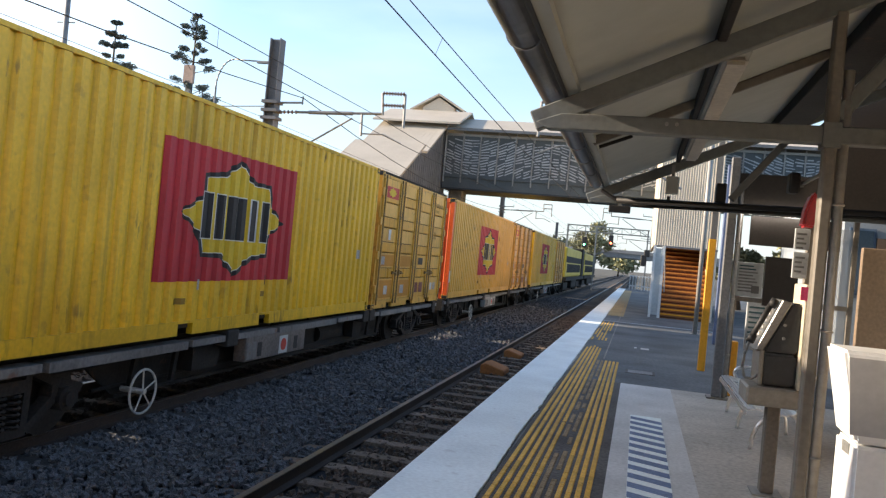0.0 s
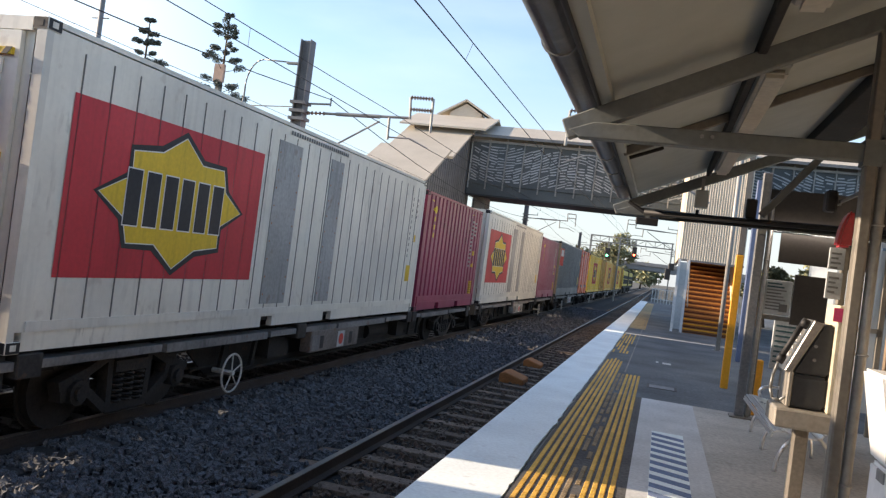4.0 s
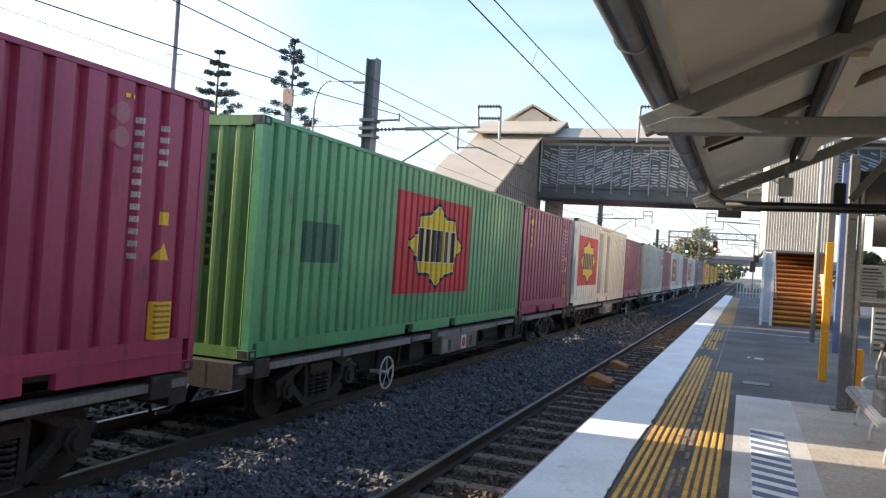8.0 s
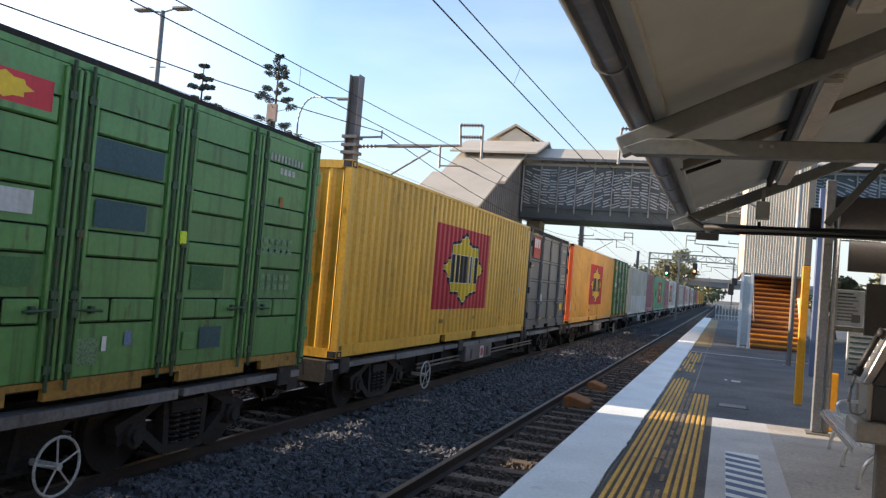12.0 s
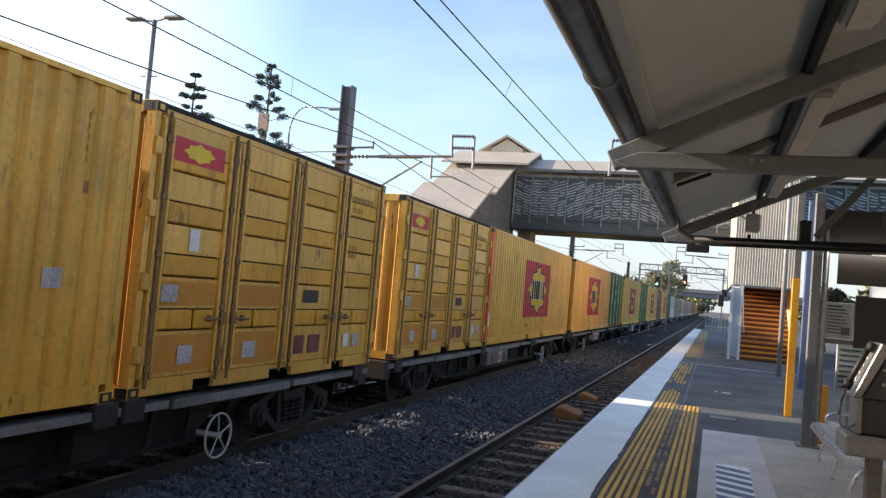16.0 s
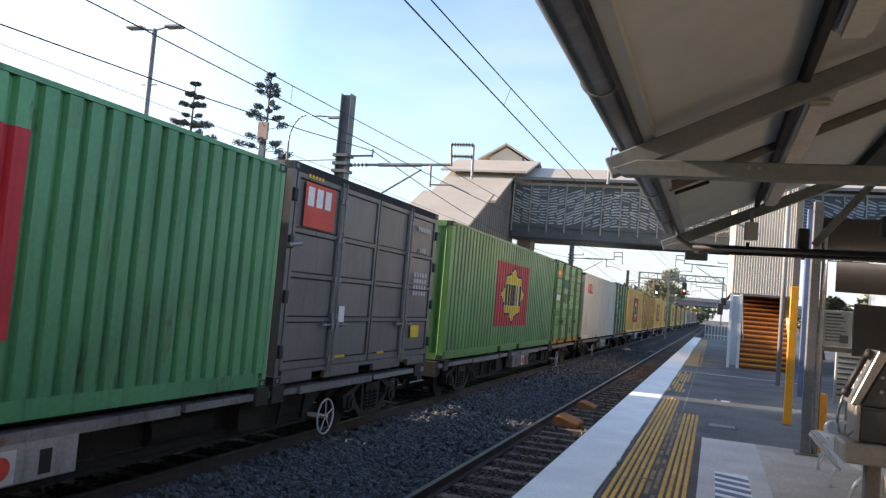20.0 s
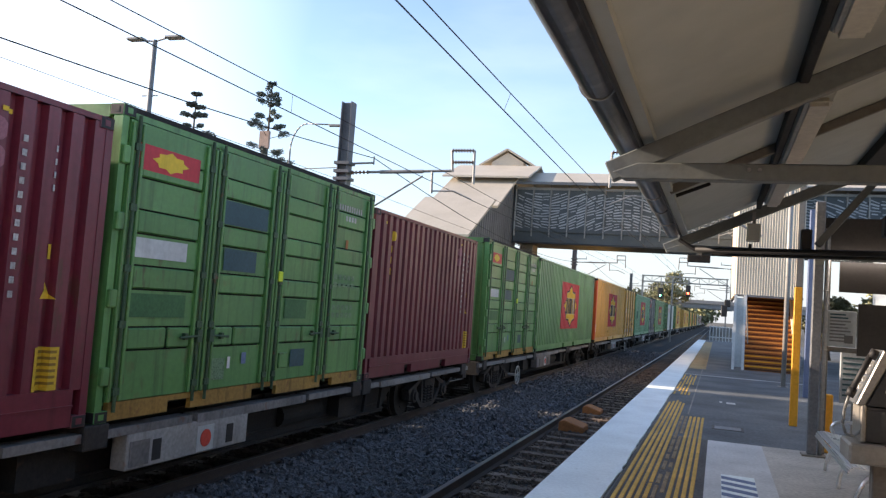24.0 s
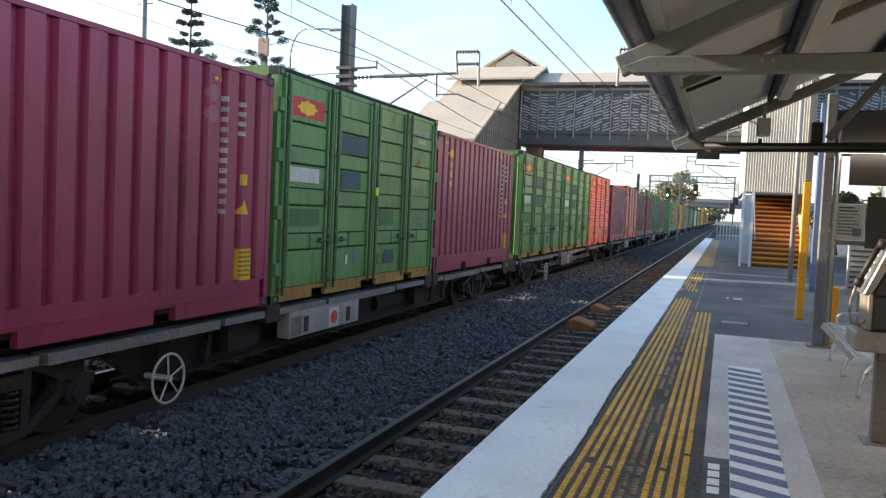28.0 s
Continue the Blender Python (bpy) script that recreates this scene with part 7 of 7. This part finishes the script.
def arm_set(m, x, y, zo=0.0, s=1):
    """A cantilever from a mast at x; s: which way it reaches."""
    def p(dx, z):
        return (x + s * dx, y, z + zo)

    def rod(name, a, b, r=0.03, material=STEEL_GREY):
        part(name, tube(bmesh.new(), a, b, r, 8), material, m)
    for z in (4.68, 4.88, 5.1):
        part("clamp", boxes((x - 0.22, x + 0.22, y - 0.19, y + 0.19, z - 0.04 + zo, z + 0.04 + zo)), MAST, m)
    rod("feeder_arm", p(0.15, 5.1), p(0.85, 5.13), 0.028)
    rod("feeder_pin", p(0.85, 5.08), p(0.85, 5.3), 0.022)
    insulator(p(0.2, 4.86), p(0.75, 4.88), m, 5)
    rod("top_arm", p(0.7, 4.88), p(3.05, 4.95), 0.035)
    rod("sleeve", p(1.05, 4.89), p(2.25, 4.92), 0.05)
    rod("stay", p(1.0, 4.02), p(2.25, 4.8), 0.025)
    rod("stay", p(0.2, 3.6), p(1.0, 4.02), 0.025)
    rod("drop_tube", p(2.5, 4.92), p(2.52, 4.36), 0.035)
    rod("registration_arm", p(2.52, 4.42), p(3.1, 4.43), 0.02)
    rod("registration_arm", p(3.1, 4.43), p(3.6, 4.22), 0.02)
    rod("loop_post", p(3.05, 4.92), p(3.0, 5.47), 0.035)
    rod("loop_post", p(3.6, 5.47), p(3.62, 4.62), 0.035)
    insulator(p(3.0, 5.47), p(3.6, 5.47), m, 8)
    insulator(p(3.02, 5.17), p(3.6, 5.17), m, 8)


m = mast(-9.58, 19.3, 6.75)
arm_set(m, -9.58, 19.3)
m = mast(0.95 + 3.6, 19.3, 6.4, "steel mast with a bracket arm over the platform track")
arm_set(m, 0.95 + 3.6 - 3.5, 19.3, -0.02, -1)
part("long_arm", tube(bmesh.new(), (0.9, 19.3, 4.9), (4.4, 19.3, 5.1), 0.035, 8), STEEL_GREY, m)
for y in (58.0, 98.0):
    m = mast(-9.95, y, 6.6)
    arm_set(m, -9.95, y, 0.3)
    m = mast(4.3, y, 6.4, "steel mast with a bracket arm over the platform track")
    arm_set(m, 0.9, y, 0.35, -1)
    part("long_arm", tube(bmesh.new(), (0.8, y, 5.2), (4.2, y, 5.4), 0.035, 8), STEEL_GREY, m)
m = mast(-11.2, 47.0, 6.6, "slender grey pole beyond the footbridge")


def wire(points, r, label, name="overhead_wire"):
    bm = pipe(bmesh.new(), points, r, 6, 1)
    return solid(name, bm, CABLE, label, "wire", "overhead wires")


def sagging(a, b, sag, n=10):
    a, b = Vector(a), Vector(b)
    return [a + (b - a) * k / n - Vector((0, 0, sag * 4 * (k / n) * (1 - k / n))) for k in range(n + 1)]


SUPPORT = (-20.0, 19.3, 58.0, 98.0, 140.0)
LINES = (  # contact wire and catenary wire at each support
    ([(-6.7, 4.5), (-6.7, 4.5), (-6.4, 4.75), (-6.9, 4.75), (-6.6, 4.75)], [(-6.7, 4.9), (-6.7, 4.9), (-6.7, 5.35), (-6.7, 5.35), (-6.7, 5.35)], 0.15),
    ([(-2.83, 4.5), (-3.2, 4.5), (-2.9, 4.7), (-3.3, 4.7), (-3.0, 4.7)], [(-3.2, 4.85), (-3.0, 4.8), (-3.1, 5.3), (-3.2, 5.3), (-3.1, 5.3)], 0.08),
)
for low, high, dip in LINES:
    for i, (a, b) in enumerate(zip(SUPPORT, SUPPORT[1:])):
        p, q = Vector((low[i][0], a, low[i][1])), Vector((low[i + 1][0], b, low[i + 1][1]))
        wire([p, q], 0.009, "thin contact wire over the track")
        top = sagging((high[i][0], a, high[i][1]), (high[i + 1][0], b, high[i + 1][1]), dip)
        wire(top, 0.008, "thin catenary wire over the track")
        for k in (2, 4, 6, 8):
            wire([top[k], p + (q - p) * k / 10], 0.004, "short dropper between the wires")
for a, b in zip(SUPPORT, SUPPORT[1:]):
    wire(sagging((-8.72, a, 5.25), (-8.72, b, 5.25), 0.85), 0.012, "black feeder cable along the masts")
    wire(sagging((-9.75, a, 4.68), (-9.75, b, 4.68), 0.08), 0.006, "thin earth wire along the masts")
wire(sagging((-9.58, 19.3, 5.0), (-30.0, 33.0, 8.2), 0.4), 0.014, "black service cable running off behind the train")

gn = thing("signal_gantry", "grey lattice gantry over the tracks with signal heads", "gantry")
GY = 92.0
for z in (5.55, 6.2):
    for dy in (0, 0.7):
        part("chord", boxes((-8.2, 0.9, GY + dy, GY + dy + 0.1, z - 0.05, z + 0.05)), STEEL_GREY, gn)
for k in range(9):
    x = -8.1 + k * 1.0
    part("lattice", bar(bmesh.new(), (x, GY + 0.05, 5.55 if k % 2 else 6.2), (x + 1.0, GY + 0.05, 6.2 if k % 2 else 5.55), 0.05, 0.05), STEEL_GREY, gn)
    part("upright", boxes((x - 0.03, x + 0.03, GY, GY + 0.08, 5.55, 6.2)), STEEL_GREY, gn)
for x in (-8.1, -4.9, 0.75):
    for dy in (0, 0.7):
        part("leg", boxes((x - 0.07, x + 0.07, GY + dy - 0.07, GY + dy + 0.07, -1.2, 6.2)), STEEL_GREY, gn)
for x, z, rgb in ((-3.2, 4.1, (1.0, 0.12, 0.05)), (-6.1, 3.7, (0.1, 0.9, 0.4))):
    s_ = part("signal_head", soft(boxes((x - 0.25, x + 0.25, GY - 0.5, GY - 0.2, z, z + 1.2)), 0.03), BLACK, gn, "black signal head")
    part("lens", tube(bmesh.new(), (x, GY - 0.52, z + 0.35), (x, GY - 0.49, z + 0.35), 0.11, 14), glow("signal_lens_%d" % (rgb[0] > 0.5), rgb, 6.0), s_, "lit signal lens")
    part("hanger", boxes((x - 0.04, x + 0.04, GY - 0.35, GY, z + 1.2, 6.2)), STEEL_GREY, gn)
OVERBRIDGE = mat("weathered_concrete_beam", (0.27, 0.28, 0.29), 0.85, 0, 0.1, 0.5, 0.25)
ob2 = thing("road_overbridge", "distant grey road overbridge across the tracks", "bridge")
part("deck", boxes((-60, 60, 230, 242, 4.9, 6.2)), OVERBRIDGE, ob2)
part("parapet", boxes((-60, 60, 229.6, 230, 6.2, 7.1)), OVERBRIDGE, ob2)
for x in (-16, 9):
    part("pier", boxes((x - 1, x + 1, 231, 241, -1.4, 4.6)), CONCRETE, ob2)
fn = thing("platform_end_fence", "white painted fence at the end of the platform", "fence")
for k in range(9):
    x = -0.6 + 0.25 * k
    part("paling", boxes((x, x + 0.05, 71.0, 71.05, 0, 1.25)), WHITE_MARK, fn)
for z in (0.3, 1.15):
    part("rail", boxes((-0.65, 1.6, 71.05, 71.1, z, z + 0.06)), WHITE_MARK, fn)

# ---------------------------------------------------------------- lamps and trees behind the train
lp = thing("car_park_lamp", "tall grey lamp post with two flat heads", "street lamp")
LX, LY = -20.0, 24.0
part("pole", tube(bmesh.new(), (LX, LY, -1.4), (LX, LY, 10.45), 0.13, 12, 0.085), STEEL_GREY, lp, smooth=True)
for s in (-1, 1):
    part("arm", tube(bmesh.new(), (LX, LY, 10.4), (LX + s * 0.7, LY - s * 0.1, 10.5), 0.035, 8), STEEL_GREY, lp)
    part("lamp_head", soft(boxes(*[(LX + (0.5 if s > 0 else -1.2), LX + (1.2 if s > 0 else -0.5), LY - 0.17, LY + 0.17, 10.46, 10.56)]), 0.03), STEEL_GREY, lp)
part("bracket", boxes((LX - 0.35, LX + 0.35, LY - 0.02, LY + 0.02, 8.35, 8.39)), STEEL_GREY, lp)
sl = thing("street_lamp", "slim street lamp with a long curved arm", "street lamp")
SX, SY = -25.7, 44.0
part("pole", tube(bmesh.new(), (SX, SY, -1.4), (SX, SY, 10.3), 0.09, 10, 0.06), STEEL_GREY, sl, smooth=True)
bm = bmesh.new()
arc = [Vector((SX + 2.6 * (1 - math.cos(a)) * 0.42, SY, 10.3 + 1.75 * math.sin(a))) for a in np.linspace(0, math.pi / 2, 8)] + [Vector((SX + 2.7, SY, 11.98))]
for a, b in zip(arc, arc[1:]):
    tube(bm, a, b, 0.045, 8)
part("curved_arm", bm, STEEL_GREY, sl, smooth=True)
part("lamp_head", soft(boxes((SX + 2.6, SX + 3.35, SY - 0.12, SY + 0.12, 11.85, 12.0)), 0.03), STEEL_GREY, sl)


def leaf_cloud(centres, size, count, g):
    """Many small leaf blades round the given centres (x, y, z, rx, ry, rz)."""
    vs, fs = [], []
    for cx, cy, cz, rx, ry, rz in centres:
        for _ in range(count):
            d = Vector((g.gauss(0, 1), g.gauss(0, 1), g.gauss(0, 1))).normalized() * (g.random() ** 0.45)
            p = Vector((cx + d.x * rx, cy + d.y * ry, cz + d.z * rz))
            u = Vector((g.gauss(0, 1), g.gauss(0, 1), g.gauss(0, 0.6))).normalized() * size * g.uniform(0.6, 1.3)
            w = u.cross(Vector((g.gauss(0, 1), g.gauss(0, 1), g.gauss(0, 1)))).normalized() * size * 0.45
            k = len(vs)
            vs += [p - u, p + w, p + u, p - w]
            fs.append((k, k + 1, k + 2, k + 3))
    return vs, fs


def cloud_part(name, centres, size, count, seed, material, parent):
    vs, fs = leaf_cloud(centres, size, count, random.Random(seed))
    me = bpy.data.meshes.new(name)
    me.from_pydata([tuple(v) for v in vs], [], fs)
    me.materials.append(material)
    return part(name, me, None, parent)


def pine(x, y, top, radius, seed, label, sparse=0.25):
    """A tiered pine: bare trunk showing between flat whorls of branches."""
    g = random.Random(seed)
    t = thing("norfolk_pine", label, "tree", "pines")
    part("trunk", tube(bmesh.new(), (x, y, -1.4), (x, y, top), 0.42, 10, 0.06), BARK, t, smooth=True)
    n = 15
    for k in range(n):
        f = min(1.0, max(0.0, (k + g.uniform(-0.2, 0.2)) / (n - 1)))
        z = top - 0.2 - f * 17.5
        r = radius * (0.1 + 0.9 * f ** 0.8)
        cs, limbs = [], bmesh.new()
        m_ = g.randint(6, 8)
        a0 = g.random() * 6.28
        for j in range(m_):
            if g.random() < sparse:
                continue
            a = a0 + 2 * math.pi * j / m_ + g.uniform(-0.25, 0.25)
            rr = r * g.uniform(0.5, 1.1)
            lift = g.uniform(0.1, 0.32)
            tube(limbs, (x, y, z), (x + rr * math.cos(a), y + rr * math.sin(a), z + rr * lift), 0.05, 5, 0.015)
            for q in ((0.55, 0.72, 0.88, 1.0) if sparse < 0.4 else (0.74, 0.88, 1.0)):
                w = (0.26 + 0.085 * rr) * g.uniform(0.75, 1.2)
                cs.append((x + rr * q * math.cos(a), y + rr * q * math.sin(a), z + rr * q * lift + 0.1, w, w, (0.2 + 0.07 * rr) * g.uniform(0.8, 1.2)))
        if cs:
            part("branch_whorl", limbs, BARK, t)
            tagged(cloud_part("foliage_tier", cs, 0.15, 60, seed * 50 + k, PINE, t), kind="stuff")
    if sparse > 0.4:
        crown = [(x + g.uniform(-0.5, 0.5), y + g.uniform(-0.5, 0.5), top - 0.3 - 0.3 * q, 0.35 + 0.1 * q, 0.35 + 0.1 * q, 0.3) for q in range(8)]
        tagged(cloud_part("crown_top", crown, 0.15, 60, seed, PINE, t), kind="stuff")
    return t


pine(-60.0, 80.0, 24.3, 5.4, 3, "dark tiered Norfolk pine with gaps between the whorls")
pine(-49.8, 80.0, 25.3, 5.6, 5, "tall sparse Norfolk pine with a pale box beside its trunk", 0.5)
bx = thing("trunk_box", "pale box fixed on the pine's trunk", "box")
part("case", boxes((-50.4, -49.2, 79.2, 79.6, 17.6, 19.6)), mat("pinkish_box", (0.55, 0.38, 0.3), 0.7), bx)
part("pipe", boxes((-50.1, -49.5, 79.3, 79.6, 14, 17.6)), STEEL_GREY, bx)


def broad_tree(x, y, height, radius, seed, label, dense=60, size=0.4):
    g = random.Random(seed)
    t = thing("tree", label, "tree", "broadleaf trees")
    part("trunk", tube(bmesh.new(), (x, y, -1.4), (x + g.uniform(-0.5, 0.5), y, height * 0.55), 0.35, 8, 0.16), BARK, t, smooth=True)
    cs = []
    for k in range(16):
        a, q = g.random() * 6.28, g.random() ** 0.6
        z = height * (0.42 + 0.5 * g.random())
        shrink = 1 - 0.55 * max(0, (z / height - 0.55) / 0.45)
        cx, cy = x + radius * q * math.cos(a) * shrink, y + radius * q * math.sin(a) * shrink
        part("limb", tube(bmesh.new(), (x, y, height * 0.38), (cx, cy, z), 0.1, 5, 0.03), BARK, t)
        s = radius * g.uniform(0.28, 0.45)
        cs.append((cx, cy, z, s, s, s * 0.8))
    cloud_part("crown", cs, size, dense, seed, LEAVES, t)


broad_tree(-11.2, 200, 13.0, 4.2, 21, "olive-green broadleaf tree beyond the signal gantry", 130, 0.4)
broad_tree(-14.4, 215, 10.5, 4.5, 22, "olive-green broadleaf tree beyond the signal gantry", 110, 0.42)
broad_tree(-9.5, 165, 6.0, 3.0, 23, "pale green tree beside the far tracks", 90, 0.34)
broad_tree(-46, 66, 12.5, 5, 24, "dark tree top showing above the train", 80, 0.5)
broad_tree(-64, 70, 16, 6, 25, "dark tree top showing above the train", 80, 0.55)
broad_tree(5.6, 47, 3.3, 1.6, 28, "low green tree behind the station", 80, 0.22)
broad_tree(8.2, 48, 3.6, 1.9, 29, "low green tree behind the station", 80, 0.22)
broad_tree(12, 40, 6.0, 3.0, 26, "green tree behind the station building", 90, 0.3)
broad_tree(17, 48, 6.5, 3.5, 27, "green tree behind the station building", 90, 0.32)
for k in range(14):
    broad_tree(-150 + 24 * k + 5 * math.sin(k * 3.1), 300 + 12 * math.cos(k * 2.3), 9 + 3 * math.sin(k * 1.7), 9, 40 + k, "distant green tree on the skyline", 70, 1.1)
hs = thing("house", "white weatherboard house beyond the station", "house")
part("wall", boxes((16, 26, 34, 42, -1.4, 6.0)), mat("white_boards", (0.45, 0.45, 0.43), 0.7, 0, 0.05, 3, 0.1), hs)
bm = bmesh.new()
prism(bm, [(33.4, 5.9), (42.6, 5.9), (38, 8.4)], 0, 15.5, 26.5)
part("roof", bm, mat("grey_roof_tiles", (0.16, 0.155, 0.15), 0.75, 0, 0.15, 3, 0.2), hs)
for x in (17, 20, 23):
    part("window", boxes((x, x + 1.1, 33.95, 34.0, 3.6, 4.9)), mat("house_window", (0.05, 0.06, 0.07), 0.1), hs)
# added wall, hidden by the train: keeps low sun from under the wagons
structure("wall_boundary", boxes((-11.75, -11.55, -60, 80, -1.4, 1.12)), CONCRETE, "unseen grey concrete wall added behind the freight track to block low sun", "wall")
wf = thing("boundary_fence", "pale metal fence behind the platform", "fence")
for k in range(40):
    y = 12 + 0.8 * k
    part("panel", boxes((13.6, 13.64, y, y + 0.76, 0.0, 1.5)), GREY_BOX, wf)

# ---------------------------------------------------------------- locomotive at the head


def locomotive(name_label):
    l = thing("diesel_locomotive", name_label, "locomotive")
    yb = mat("loco_yellow", (0.62, 0.46, 0.04), 0.5, 0, 0.08, 3, 0.2, 0, 0.2)
    body = boxes((-1.3, 1.3, -10, 6.5, 1.35, 3.7))
    part("engine_hood", soft(body, 0.08), yb, l, "yellow engine hood")
    part("dark_band", boxes((-1.31, 1.31, -9.9, 6.4, 2.5, 3.0)), DARK_STEEL, l)
    part("cab", soft(boxes((-1.4, 1.4, 6.5, 9.2, 1.35, 3.95)), 0.1), DARK_STEEL, l, "dark cab")
    part("nose", soft(boxes((-1.3, 1.3, 9.2, 10.3, 1.35, 2.8)), 0.1), mat("lime_nose", (0.4, 0.5, 0.03), 0.5), l, "lime-yellow nose")
    part("frame", boxes((-1.4, 1.4, -10.3, 10.4, 1.05, 1.35)), DARK_STEEL, l)
    part("fuel_tank", soft(boxes((-1.25, 1.25, -2.5, 2.5, 0.35, 1.05)), 0.08), DARK_STEEL, l)
    for k in range(14):
        part("grille", boxes((1.3, 1.33, -9 + k * 1.05, -8.2 + k * 1.05, 1.7, 2.4)), DARK_STEEL, l)
    for yb_ in (-6.8, 6.8):
        b = bmesh.new()
        for sx in (-1, 1):
            quadbox(b, *sorted((sx * 0.95, sx * 1.1)), yb_ - 2.0, yb_ + 2.0, 0.35, 0.85)
            for dy in (-1.5, 0, 1.5):
                tube(b, (sx * 0.66, yb_ + dy, 0.48), (sx * 0.8, yb_ + dy, 0.48), 0.48, 20)
        part("bogie", b, DARK_STEEL, l)
    return l


MOVERS.append((locomotive("yellow and dark diesel freight locomotive"), PERIOD * 2 + 0.9 + 10.6, RAIL_Z))
MOVERS.append((locomotive("yellow and dark diesel freight locomotive, second at the head"), PERIOD * 2 + 0.9 + 32.4, RAIL_Z))

MOTION_T = [0, 1, 2, 3, 4, 5, 6, 7, 8, 9, 10, 11, 12, 13, 14, 15, 16, 17, 18, 19, 20, 21, 22, 23, 24, 25, 26, 27, 28]


def motions():
    for ob, u, z in MOVERS:
        walk(ob, [(t, pose(TRAIN_X, run(t) + u, z)) for t in MOTION_T])
    # the wheels roll: one keyed turn, shared by all
    rows = []
    for k in range(28 * FPS + 1):
        t = k / FPS
        rows.append((t, pose(0, 0, 0, -math.degrees((run(t) - run(0)) / 0.42), 0, 0)))
    walk(WHEELS[0], rows)
    keys = WHEELS[0].animation_data
    for o in WHEELS[1:]:
        o.rotation_mode = "QUATERNION"
        o.animation_data_create()
        o.animation_data.action = keys.action
        o.animation_data.action_slot = keys.action_slot


motions()
